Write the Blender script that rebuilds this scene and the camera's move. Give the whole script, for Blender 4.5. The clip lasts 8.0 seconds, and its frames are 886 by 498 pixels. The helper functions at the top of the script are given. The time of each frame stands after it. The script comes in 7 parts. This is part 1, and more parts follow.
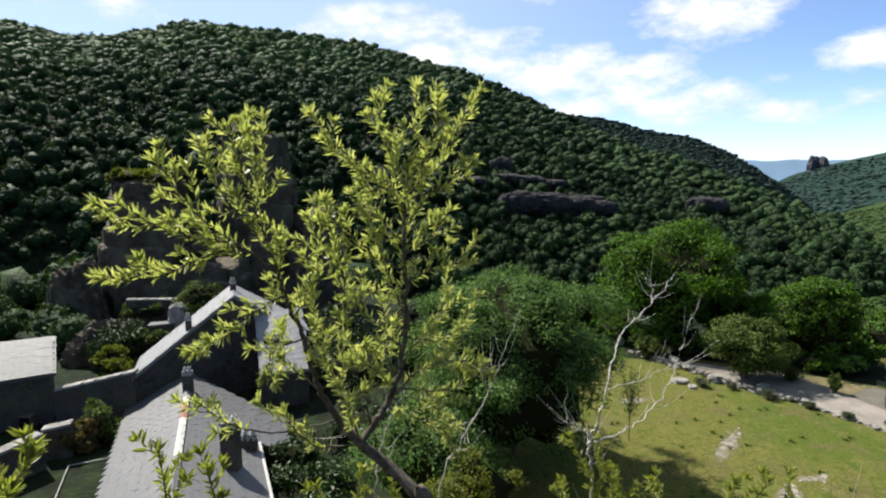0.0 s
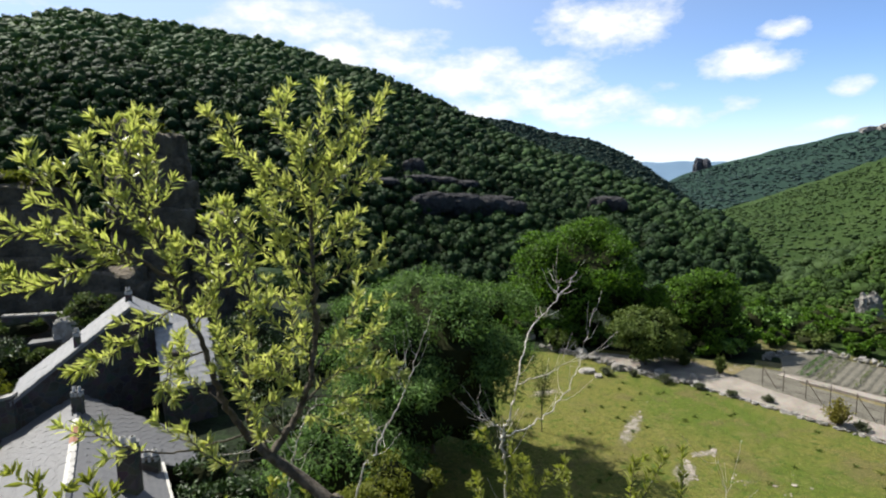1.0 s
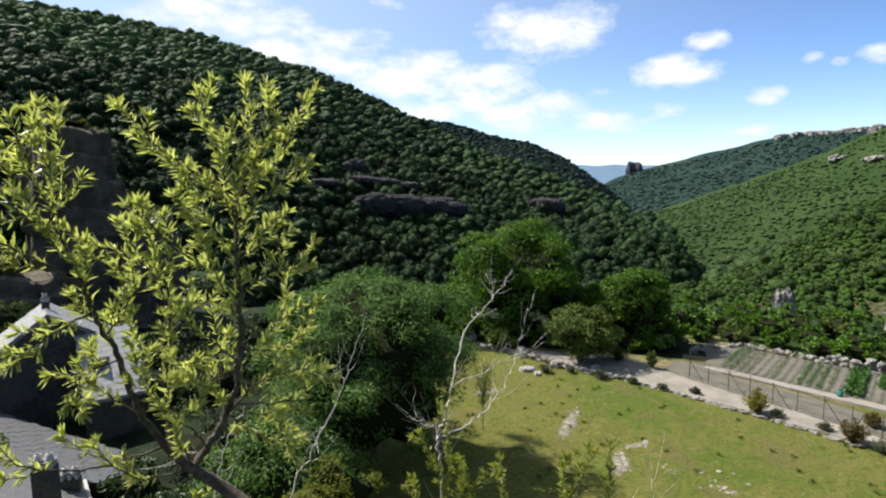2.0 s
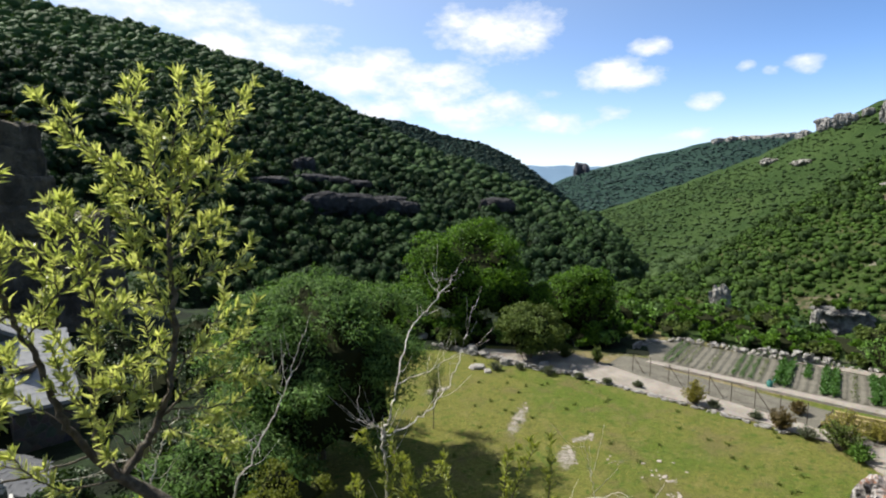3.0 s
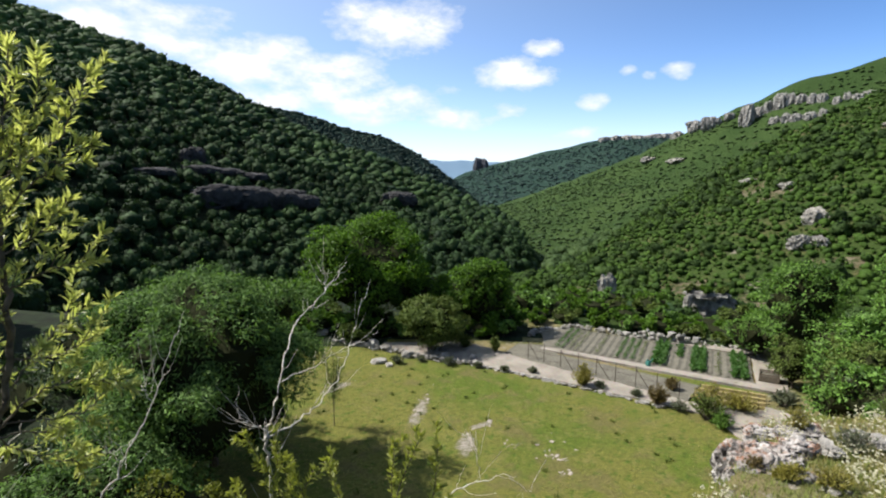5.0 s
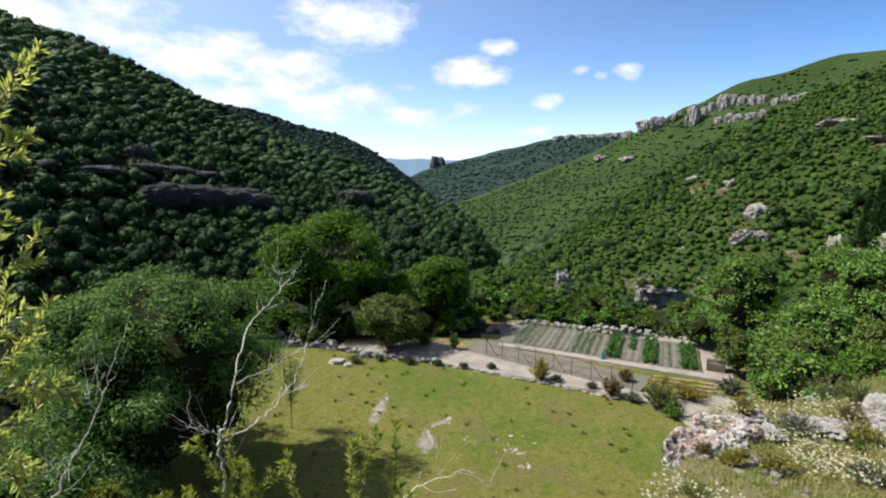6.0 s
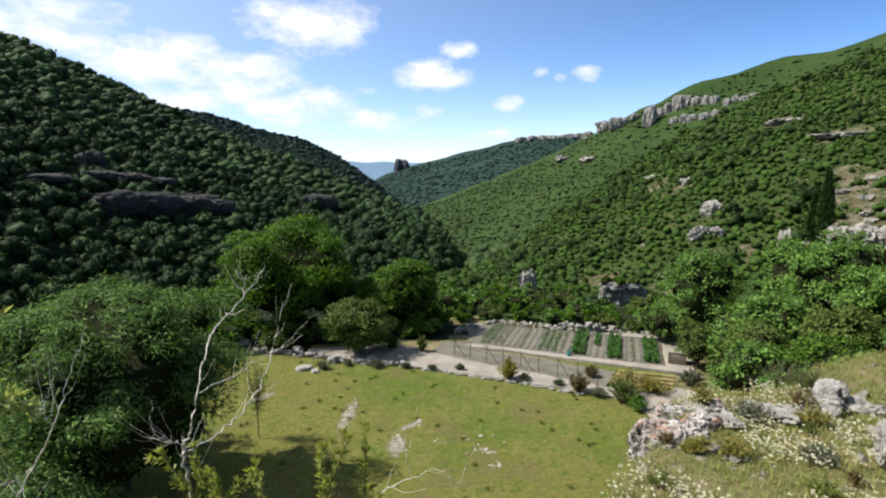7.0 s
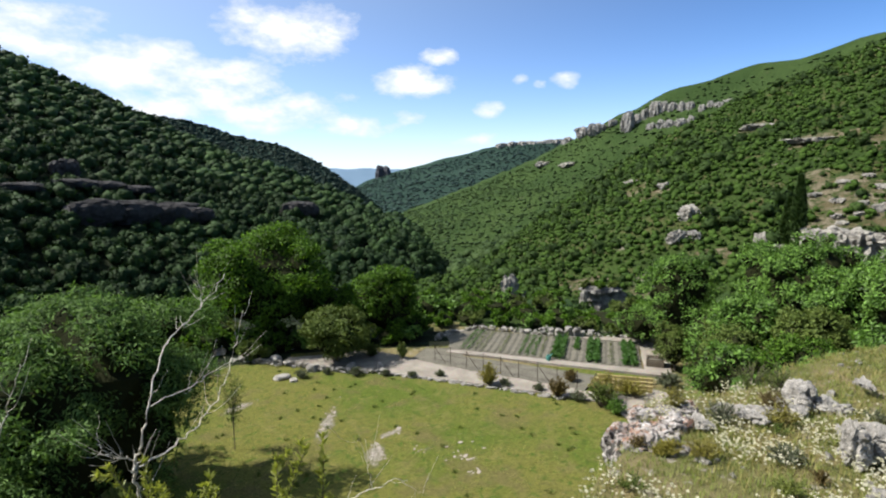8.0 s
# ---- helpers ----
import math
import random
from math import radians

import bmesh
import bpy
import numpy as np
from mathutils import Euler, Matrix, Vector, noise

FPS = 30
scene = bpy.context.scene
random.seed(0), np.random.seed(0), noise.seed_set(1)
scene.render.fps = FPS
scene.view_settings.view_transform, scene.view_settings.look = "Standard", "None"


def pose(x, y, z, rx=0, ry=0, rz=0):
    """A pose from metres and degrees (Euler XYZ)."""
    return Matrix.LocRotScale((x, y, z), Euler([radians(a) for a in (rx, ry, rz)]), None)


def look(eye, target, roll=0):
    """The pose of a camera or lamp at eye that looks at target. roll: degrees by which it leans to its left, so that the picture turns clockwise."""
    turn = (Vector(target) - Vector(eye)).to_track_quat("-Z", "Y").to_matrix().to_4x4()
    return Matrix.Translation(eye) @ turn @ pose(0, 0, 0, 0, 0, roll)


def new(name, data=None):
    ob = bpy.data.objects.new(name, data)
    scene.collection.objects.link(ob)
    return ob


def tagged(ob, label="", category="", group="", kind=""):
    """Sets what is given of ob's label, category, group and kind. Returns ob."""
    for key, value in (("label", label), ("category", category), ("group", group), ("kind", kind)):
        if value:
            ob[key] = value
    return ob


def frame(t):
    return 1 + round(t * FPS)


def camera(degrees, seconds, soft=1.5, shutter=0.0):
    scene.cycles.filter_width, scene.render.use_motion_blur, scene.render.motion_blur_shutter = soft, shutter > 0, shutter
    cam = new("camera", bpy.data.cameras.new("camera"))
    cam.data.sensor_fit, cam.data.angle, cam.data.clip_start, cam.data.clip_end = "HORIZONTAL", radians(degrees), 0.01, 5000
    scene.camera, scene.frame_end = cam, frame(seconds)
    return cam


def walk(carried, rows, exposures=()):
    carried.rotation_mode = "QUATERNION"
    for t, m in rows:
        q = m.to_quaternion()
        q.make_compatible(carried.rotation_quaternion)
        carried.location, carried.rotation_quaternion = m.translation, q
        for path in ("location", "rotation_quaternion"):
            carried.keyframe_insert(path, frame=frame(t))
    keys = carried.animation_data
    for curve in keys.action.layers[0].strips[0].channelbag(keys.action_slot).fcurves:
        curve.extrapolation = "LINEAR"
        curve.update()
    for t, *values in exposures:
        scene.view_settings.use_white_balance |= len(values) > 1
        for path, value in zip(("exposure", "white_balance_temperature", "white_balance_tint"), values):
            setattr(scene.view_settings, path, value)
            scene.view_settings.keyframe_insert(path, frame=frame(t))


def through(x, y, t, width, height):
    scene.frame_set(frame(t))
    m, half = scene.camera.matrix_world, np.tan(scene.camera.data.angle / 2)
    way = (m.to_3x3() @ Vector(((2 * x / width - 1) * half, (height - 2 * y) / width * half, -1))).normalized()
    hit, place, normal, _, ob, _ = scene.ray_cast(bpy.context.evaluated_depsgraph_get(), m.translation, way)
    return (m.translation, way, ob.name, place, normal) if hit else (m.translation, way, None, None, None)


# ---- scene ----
cam = camera(77.92, 8.0, soft=2.1)
EYE = 10.0  # the eye stands this far above the meadow
# seconds, east, north, up from the first eye, yaw, pitch, roll
ROWS = [
    (0.0, 0.000, 0.000, 0.000, 0.00, -6.80, -0.30),
    (0.5, 0.014, -0.003, 0.008, -5.53, -6.77, -0.73),
    (1.0, 0.028, 0.006, 0.005, -8.97, -6.75, -0.60),
    (1.5, 0.067, 0.021, -0.002, -12.18, -6.68, -0.40),
    (3.0, 0.150, -0.011, -0.004, -20.09, -6.74, 0.21),
    (3.5, 0.192, -0.014, -0.014, -22.78, -6.86, 0.60),
    (4.0, 0.219, -0.033, -0.018, -25.24, -7.08, 0.62),
    (4.5, 0.264, -0.040, -0.025, -27.94, -7.16, 0.63),
    (6.0, 0.298, -0.037, -0.040, -34.75, -7.41, 0.63),
    (6.5, 0.286, -0.056, -0.043, -37.06, -7.29, 0.13),
    (7.0, 0.284, -0.072, -0.048, -38.33, -7.15, -0.28),
    (7.5, 0.356, -0.108, -0.048, -39.40, -6.87, -0.22),
    (8.0, 0.451, -0.150, -0.056, -40.21, -6.53, -0.64),
]
walk(cam, [(t, pose(x, y, EYE + z, 90 + pitch, 0, yaw) @ pose(0, 0, 0, 0, 0, roll)) for t, x, y, z, yaw, pitch, roll in ROWS])

# == world, sun, exposure
SUN_SIDE, SUN_HEIGHT = -48.0, 49.0  # degrees right of the first view, degrees up
scene.view_settings.exposure = 1.03
world = bpy.data.worlds.new("sky")
scene.world = world
world.use_nodes = True
wn, wl = world.node_tree.nodes, world.node_tree.links
wn.clear()


def wmath(op, a, b=None, clamp=False):
    n = wn.new("ShaderNodeMath")
    n.operation, n.use_clamp = op, clamp
    for i, v in enumerate((a, b)):
        if v is None:
            continue
        if isinstance(v, (int, float)):
            n.inputs[i].default_value = v
        else:
            wl.new(v, n.inputs[i])
    return n.outputs[0]


sky = wn.new("ShaderNodeTexSky")
sky.sky_type, sky.sun_disc = "NISHITA", False
sky.sun_elevation, sky.sun_rotation = radians(SUN_HEIGHT), radians(SUN_SIDE % 360)
sky.altitude, sky.air_density, sky.dust_density, sky.ozone_density = 600, 1.0, 0.9, 1.6
coord = wn.new("ShaderNodeTexCoord")
sep = wn.new("ShaderNodeSeparateXYZ")
wl.new(coord.outputs["Generated"], sep.inputs[0])
side = wmath("MULTIPLY", wmath("ARCTAN2", sep.outputs[0], sep.outputs[1]), 57.2958)
rise = wmath("MULTIPLY", wmath("ARCSINE", sep.outputs[2]), 57.2958)
# fair-weather clouds: degrees to the right, degrees up, half width, half height, thickness
CLOUDS = [(25.2, 14.9, 7.0, 3.1, 1.0), (37.2, 10.4, 4.6, 1.9, 0.9), (40.2, 12.9, 2.3, 1.1, 0.9), (44.9, 7.7, 2.0, 1.0, 0.7), (52.6, 10.2, 1.9, 1.0, 0.8),
          (50.2, 9.9, 1.0, 0.7, 0.7), (48.2, 10.5, 1.1, 0.8, 0.5), (37.1, 7.2, 2.9, 1.3, 0.6), (-28.5, 15.6, 5.0, 2.0, 0.7), (-35.0, 15.2, 2.6, 1.2, 0.6),
          (-6.0, 15.4, 9.0, 2.2, 1.0), (3.0, 12.9, 9.0, 2.8, 0.95), (11.5, 11.0, 7.0, 2.9, 1.0), (19.0, 9.6, 7.0, 2.9, 0.95), (24.0, 7.4, 8.0, 2.4, 0.85),
          (14.0, 7.6, 6.0, 2.2, 0.75), (31.0, 6.3, 6.0, 1.6, 0.7), (30.4, 8.9, 2.4, 1.1, 0.6), (44.0, 4.6, 4.0, 0.9, 0.5), (9.0, 17.4, 3.0, 0.9, 0.6),
          (100.0, 18.0, 9.0, 3.0, 0.7), (-75.0, 20.0, 9.0, 3.0, 0.7), (150.0, 25.0, 10.0, 3.0, 0.7)]
body = None
for a, e, w, h, thick in CLOUDS:
    dx = wmath("DIVIDE", wmath("SUBTRACT", side, a), w)
    dy = wmath("DIVIDE", wmath("SUBTRACT", rise, e), h)
    d = wmath("SUBTRACT", thick, wmath("ADD", wmath("MULTIPLY", dx, dx), wmath("MULTIPLY", dy, dy)))
    body = d if body is None else wmath("MAXIMUM", body, d)
stretch = wn.new("ShaderNodeMapping")
stretch.inputs["Scale"].default_value = (1, 1, 2.0)
wl.new(coord.outputs["Generated"], stretch.inputs[0])
puff = wn.new("ShaderNodeTexNoise")
puff.inputs["Scale"].default_value, puff.inputs["Detail"].default_value, puff.inputs["Roughness"].default_value = 13, 7, 0.62
wl.new(stretch.outputs[0], puff.inputs["Vector"])
body = wmath("MAXIMUM", body, -1.0)
dense = wmath("ADD", body, wmath("MULTIPLY", wmath("SUBTRACT", puff.outputs[0], 0.52), 3.0))
cover = wmath("MULTIPLY", dense, 0.95, clamp=True)
soft = wmath("POWER", cover, 0.8)
# the thin milky air low in the valley
low = wmath("MULTIPLY", wmath("POWER", 2.718, wmath("MULTIPLY", wmath("MAXIMUM", rise, 0.0), -0.2)), 0.56)
# light scattered forward round the sun
reach = [math.sin(radians(SUN_SIDE)) * math.cos(radians(SUN_HEIGHT)), math.cos(radians(SUN_SIDE)) * math.cos(radians(SUN_HEIGHT)), math.sin(radians(SUN_HEIGHT))]
near_sun = wmath("ADD", wmath("ADD", wmath("MULTIPLY", sep.outputs[0], reach[0]), wmath("MULTIPLY", sep.outputs[1], reach[1])), wmath("MULTIPLY", sep.outputs[2], reach[2]))
low = wmath("MINIMUM", wmath("ADD", low, wmath("MULTIPLY", wmath("POWER", wmath("MULTIPLY", wmath("ADD", near_sun, 1.0), 0.5), 3.0), 1.0)), 0.62)
grey = wn.new("ShaderNodeMixRGB")
grey.inputs[1].default_value, grey.inputs[2].default_value = (10.0, 10.9, 12.4, 1), (13.9, 14.0, 14.3, 1)
wl.new(wmath("MULTIPLY", wmath("SUBTRACT", dense, 0.1), 1.2, clamp=True), grey.inputs[0])
deep = wn.new("ShaderNodeHueSaturation")
deep.inputs["Saturation"].default_value = 1.4
wl.new(wmath("ADD", wmath("MULTIPLY", wmath("POWER", 2.718, wmath("MULTIPLY", wmath("MAXIMUM", rise, 0.0), -0.042)), 3.2), 0.08), deep.inputs["Value"])
warm = wn.new("ShaderNodeMixRGB")
warm.blend_type = "MULTIPLY"
warm.inputs[0].default_value, warm.inputs[2].default_value = 1.0, (1.0, 0.97, 1.1, 1)
wl.new(sky.outputs[0], warm.inputs[1])
wl.new(warm.outputs[0], deep.inputs["Color"])
haze = wn.new("ShaderNodeMixRGB")
haze.inputs[2].default_value = (9.9, 12.0, 14.8, 1)
wl.new(low, haze.inputs[0])
wl.new(deep.outputs[0], haze.inputs[1])
both = wn.new("ShaderNodeMixRGB")
wl.new(soft, both.inputs[0])
wl.new(haze.outputs[0], both.inputs[1])
wl.new(grey.outputs[0], both.inputs[2])
back = wn.new("ShaderNodeBackground")
back.inputs["Strength"].default_value = 0.0415
wl.new(both.outputs[0], back.inputs[0])
wout = wn.new("ShaderNodeOutputWorld")
wl.new(back.outputs[0], wout.inputs[0])

sun = new("sun", bpy.data.lights.new("sun", "SUN"))
sun.data.energy, sun.data.angle, sun.data.color = 5.0, radians(0.53), (1.0, 0.95, 0.86)
sa, se = radians(SUN_SIDE), radians(SUN_HEIGHT)
sun.matrix_world = look((0, 0, 60), (-math.sin(sa) * math.cos(se), -math.cos(sa) * math.cos(se), 60 - math.sin(se)))

# == materials


class Mat:
    """A node material under construction."""

    def __init__(self, name):
        self.m = bpy.data.materials.new(name)
        self.m.use_nodes = True
        self.n, self.l = self.m.node_tree.nodes, self.m.node_tree.links
        self.b = self.n["Principled BSDF"]
        self.co = self.n.new("ShaderNodeTexCoord").outputs["Object"]
        self.geo = self.n.new("ShaderNodeNewGeometry")

    def put(self, socket, v):
        if hasattr(v, "is_output"):
            self.l.new(v, socket)
        elif isinstance(v, tuple):
            socket.default_value = (*v, 1)
        else:
            socket.default_value = v

    def noise(self, scale, detail=4, rough=0.6, vec=None):
        n = self.n.new("ShaderNodeTexNoise")
        n.inputs["Scale"].default_value, n.inputs["Detail"].default_value, n.inputs["Roughness"].default_value = scale, detail, rough
        self.l.new(vec or self.co, n.inputs["Vector"])
        return n.outputs[0]

    def voronoi(self, scale, feature="F1", vec=None, out="Distance"):
        n = self.n.new("ShaderNodeTexVoronoi")
        n.feature = feature
        n.inputs["Scale"].default_value = scale
        self.l.new(vec or self.co, n.inputs["Vector"])
        return n.outputs[out]

    def ramp(self, v, lo, hi):
        n = self.n.new("ShaderNodeMapRange")
        n.interpolation_type = "SMOOTHSTEP"
        n.inputs[1].default_value, n.inputs[2].default_value = lo, hi
        self.l.new(v, n.inputs[0])
        return n.outputs[0]

    def math(self, op, a, b=0.0):
        n = self.n.new("ShaderNodeMath")
        n.operation = op
        self.put(n.inputs[0], a), self.put(n.inputs[1], b)
        return n.outputs[0]

    def mix(self, f, a, b, mode="MIX"):
        n = self.n.new("ShaderNodeMixRGB")
        n.blend_type = mode
        self.put(n.inputs[0], f), self.put(n.inputs[1], a), self.put(n.inputs[2], b)
        return n.outputs[0]

    def island(self):
        return self.geo.outputs["Random Per Island"]

    def each(self):
        return self.n.new("ShaderNodeObjectInfo").outputs["Random"]

    def attr(self, name):
        n = self.n.new("ShaderNodeAttribute")
        n.attribute_name = name
        return n.outputs["Fac"]

    def done(self, colour, rough=0.8, bump=None, strength=0.5, depth=0.02, metal=0.0, spec=0.3):
        self.put(self.b.inputs["Base Color"], colour), self.put(self.b.inputs["Roughness"], rough)
        self.b.inputs["Metallic"].default_value, self.b.inputs["Specular IOR Level"].default_value = metal, spec
        if bump is not None:
            n = self.n.new("ShaderNodeBump")
            n.inputs["Strength"].default_value, n.inputs["Distance"].default_value = strength, depth
            self.l.new(bump, n.inputs["Height"])
            self.l.new(n.outputs[0], self.b.inputs["Normal"])
        return self.m

    def leaf(self, colour, through=0.45, rough=0.5, spec=0.35, glow=(1.15, 1.2, 0.55)):
        """Thin leaf: light comes through it, yellower than it is thrown back."""
        self.done(colour, rough, spec=spec)
        t = self.n.new("ShaderNodeBsdfTranslucent")
        self.l.new(self.mix(1.0, colour, glow, "MULTIPLY"), t.inputs[0])
        s = self.n.new("ShaderNodeMixShader")
        s.inputs[0].default_value = through
        self.l.new(self.b.outputs[0], s.inputs[1]), self.l.new(t.outputs[0], s.inputs[2])
        self.l.new(s.outputs[0], self.n["Material Output"].inputs[0])
        return self.m


def leaf_mat(name, dark, light, through=0.45, rough=0.5, spec=0.35, tint=False, glow=(1.15, 1.2, 0.55)):
    k = Mat(name)
    c = k.mix(k.island(), dark, light)
    if tint:
        c = k.mix(k.math("MULTIPLY", k.attr("tint"), 0.75), c, k.mix(k.island(), light, tuple(min(1, v * 1.7) for v in light)))
    return k.leaf(c, through, rough, spec, glow)


def stone_mat(name, pale, dark, scale=3.0, lichen=None, rough=0.9, amount=0.5):
    k = Mat(name)
    big, fine = k.noise(scale, 6, 0.65), k.noise(scale * 14, 4, 0.7)
    c = k.mix(k.ramp(big, 0.38, 0.62), dark, pale)
    c = k.mix(k.ramp(fine, 0.55, 0.75), c, tuple(v * 0.55 for v in dark))
    if lichen:
        c = k.mix(k.math("MULTIPLY", k.ramp(k.noise(scale * 1.7, 5, 0.7), 0.56, 0.66), amount), c, lichen)
    c = k.mix(k.math("MULTIPLY", k.each(), 0.35), c, tuple(v * 0.6 for v in pale))
    return k.done(c, rough, k.math("ADD", big, k.math("MULTIPLY", fine, 0.4)), 0.8, 0.5 / scale)


def ground_mats():
    k = Mat("meadow_turf")
    a, b, c = k.noise(0.16, 5, 0.6), k.noise(1.3, 5, 0.65), k.noise(26, 4, 0.75)
    col = k.mix(k.ramp(a, 0.36, 0.55), (0.106, 0.151, 0.0202), (0.185, 0.177, 0.0426))
    col = k.mix(k.math("MULTIPLY", k.ramp(b, 0.5, 0.68), 0.75), col, (0.235, 0.207, 0.0728))
    col = k.mix(k.ramp(k.noise(3.0, 5, 0.65), 0.52, 0.64), col, (0.0694, 0.125, 0.0157))
    col = k.mix(k.math("MULTIPLY", k.ramp(k.noise(0.42, 5, 0.7), 0.5, 0.64), 0.8), col, (0.174, 0.14, 0.0616))
    # worn spots where pale earth and stone show: place, half widths, turn
    sx = k.n.new("ShaderNodeSeparateXYZ")
    k.l.new(k.co, sx.inputs[0])
    torn = k.math("MULTIPLY", k.math("SUBTRACT", k.noise(2.2, 6, 0.75), 0.5), 5.0)
    worn = None
    for px, py, wa, wb, turn in ((10.95, 20.0, 0.3, 1.7, -39), (11.0, 16.4, 0.38, 0.8, -33), (12.5, 17.5, 0.5, 0.22, 5), (8.8, 24.3, 0.8, 0.35, 20), (13.4, 14.2, 0.5, 0.3, 20), (12.9, 13.0, 0.4, 0.25, 0), (12.75, 15.4, 0.4, 0.25, 0)):
        c0, s0 = math.cos(radians(turn)), math.sin(radians(turn))
        dx, dy = k.math("SUBTRACT", sx.outputs[0], px), k.math("SUBTRACT", sx.outputs[1], py)
        u = k.math("ADD", k.math("MULTIPLY", dx, c0 / wa), k.math("MULTIPLY", dy, s0 / wa))
        v = k.math("ADD", k.math("MULTIPLY", dx, -s0 / wb), k.math("MULTIPLY", dy, c0 / wb))
        d = k.math("SUBTRACT", 1.0 if px < 12.7 else 0.1, k.math("ADD", k.math("MULTIPLY", u, u), k.math("MULTIPLY", v, v)))
        worn = d if worn is None else k.math("MAXIMUM", worn, d)
    worn = k.math("ADD", k.math("MAXIMUM", worn, -3.0), torn)
    col = k.mix(k.math("MULTIPLY", k.ramp(worn, -0.9, 0.6), 0.6), col, (0.173, 0.139, 0.075))
    col = k.mix(k.ramp(worn, -0.1, 0.9), col, (0.36, 0.32, 0.28))
    col = k.mix(k.ramp(c, 0.35, 0.75), k.mix(0.55, col, (0.041, 0.052, 0.012)), col)
    col = k.mix(k.ramp(k.noise(6.5, 4, 0.8), 0.4, 0.6), k.mix(0.45, col, (0.044, 0.049, 0.012)), col)
    meadow = k.done(col, 0.95, k.math("ADD", c, b), 0.7, 0.08, spec=0.1)
    k = Mat("scrub_slope")
    a, b, c = k.noise(0.02, 5, 0.6), k.noise(0.09, 6, 0.7), k.noise(1.1, 5, 0.75)
    col = k.mix(k.ramp(a, 0.4, 0.62), (0.026, 0.05, 0.01), (0.044, 0.072, 0.016))
    col = k.mix(k.math("MULTIPLY", k.ramp(b, 0.5, 0.64), 0.8), col, (0.1, 0.088, 0.04))
    col = k.mix(k.ramp(k.noise(0.07, 6, 0.7), 0.63, 0.7), col, (0.2, 0.18, 0.14))
    col = k.mix(k.ramp(c, 0.4, 0.62), k.mix(0.75, col, (0.014, 0.024, 0.006)), col)
    slope = k.done(col, 0.95, k.math("ADD", b, c), 0.6, 1.2, spec=0.1)
    k = Mat("forest_floor_and_shade")
    a, b = k.noise(0.05, 5, 0.6), k.noise(0.8, 5, 0.7)
    col = k.mix(k.ramp(a, 0.4, 0.65), (0.014, 0.026, 0.009), (0.026, 0.039, 0.012))
    floor = k.done(k.mix(k.ramp(b, 0.4, 0.7), (0.007, 0.01, 0.005), col), 0.95, b, 0.5, 0.6, spec=0.1)
    k = Mat("rough_bank")
    a, b, c = k.noise(0.5, 5, 0.65), k.noise(3.0, 5, 0.7), k.noise(30, 3, 0.7)
    col = k.mix(k.ramp(a, 0.4, 0.62), (0.127, 0.135, 0.0442), (0.247, 0.203, 0.105))
    col = k.mix(k.ramp(b, 0.55, 0.66), col, (0.36, 0.322, 0.269))
    col = k.mix(k.ramp(c, 0.4, 0.7), k.mix(0.4, col, (0.0676, 0.0598, 0.026)), col)
    bank = k.done(col, 0.95, k.math("ADD", b, c), 0.8, 0.12, spec=0.1)
    return meadow, slope, floor, bank


MEADOW, SLOPE, FLOOR, BANK = ground_mats()
k = Mat("bare_terraces")
a, b, c = k.noise(0.12, 5, 0.65), k.noise(0.5, 5, 0.7), k.noise(3, 3, 0.7)
col = k.mix(k.ramp(a, 0.4, 0.6), (0.11, 0.092, 0.049), (0.197, 0.168, 0.121))
col = k.mix(k.ramp(b, 0.46, 0.56), col, (0.046, 0.066, 0.019))
BARE = k.done(k.mix(k.ramp(c, 0.4, 0.7), k.mix(0.4, col, (0.034, 0.032, 0.017)), col), 0.95, k.math("ADD", b, c), 0.8, 1.0, spec=0.1)
# farthest ridge: haze put in as a blue base colour
k = Mat("haze_blue_ridge")
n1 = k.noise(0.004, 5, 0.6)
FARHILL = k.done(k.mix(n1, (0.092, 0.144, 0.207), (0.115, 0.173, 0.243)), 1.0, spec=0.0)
LIMESTONE = stone_mat("grey_limestone", (0.4496, 0.4283, 0.3953), (0.2409, 0.2277, 0.209), 1.3)
# cliff limestone with lighter dark tones, sunlight put into its colour
CRAGSTONE = stone_mat("sunlit_crag_limestone", (0.3145, 0.2992, 0.272), (0.153, 0.1458, 0.1314), 0.9)
CLIFF = stone_mat("cliff_limestone", (0.29, 0.28, 0.262), (0.1, 0.097, 0.094), 0.6)
DARKROCK = stone_mat("weathered_tuff", (0.184, 0.152, 0.1104), (0.0637, 0.0533, 0.039), 0.5)
k = Mat("lichened_limestone")
n1, n2, n3, n4 = k.noise(3.2, 6, 0.7), k.noise(9, 5, 0.7), k.noise(1.9, 5, 0.65), k.noise(26, 3, 0.7)
col = k.mix(k.ramp(n1, 0.38, 0.6), (0.197, 0.179, 0.168), (0.404, 0.389, 0.375))
up = k.n.new("ShaderNodeSeparateXYZ")
k.l.new(k.geo.outputs["True Normal"], up.inputs[0])
col = k.mix(k.math("MULTIPLY", k.ramp(n3, 0.46, 0.58), k.ramp(up.outputs[2], 0.1, 0.8)), col, (0.173, 0.081, 0.044))
col = k.mix(k.ramp(k.noise(2.4, 4, 0.6), 0.66, 0.7), col, (0.231, 0.197, 0.029))
col = k.mix(k.ramp(n2, 0.5, 0.57), col, (0.041, 0.037, 0.034))
LICHEN = k.done(col, 0.92, k.math("ADD", n1, k.math("ADD", n2, k.math("MULTIPLY", n4, 0.3))), 0.6, 0.06)
# tower rock greyed and blued in its colour for haze
TOWERROCK = stone_mat("haze_tinted_rock", (0.085, 0.086, 0.1), (0.05, 0.05, 0.06), 0.2)
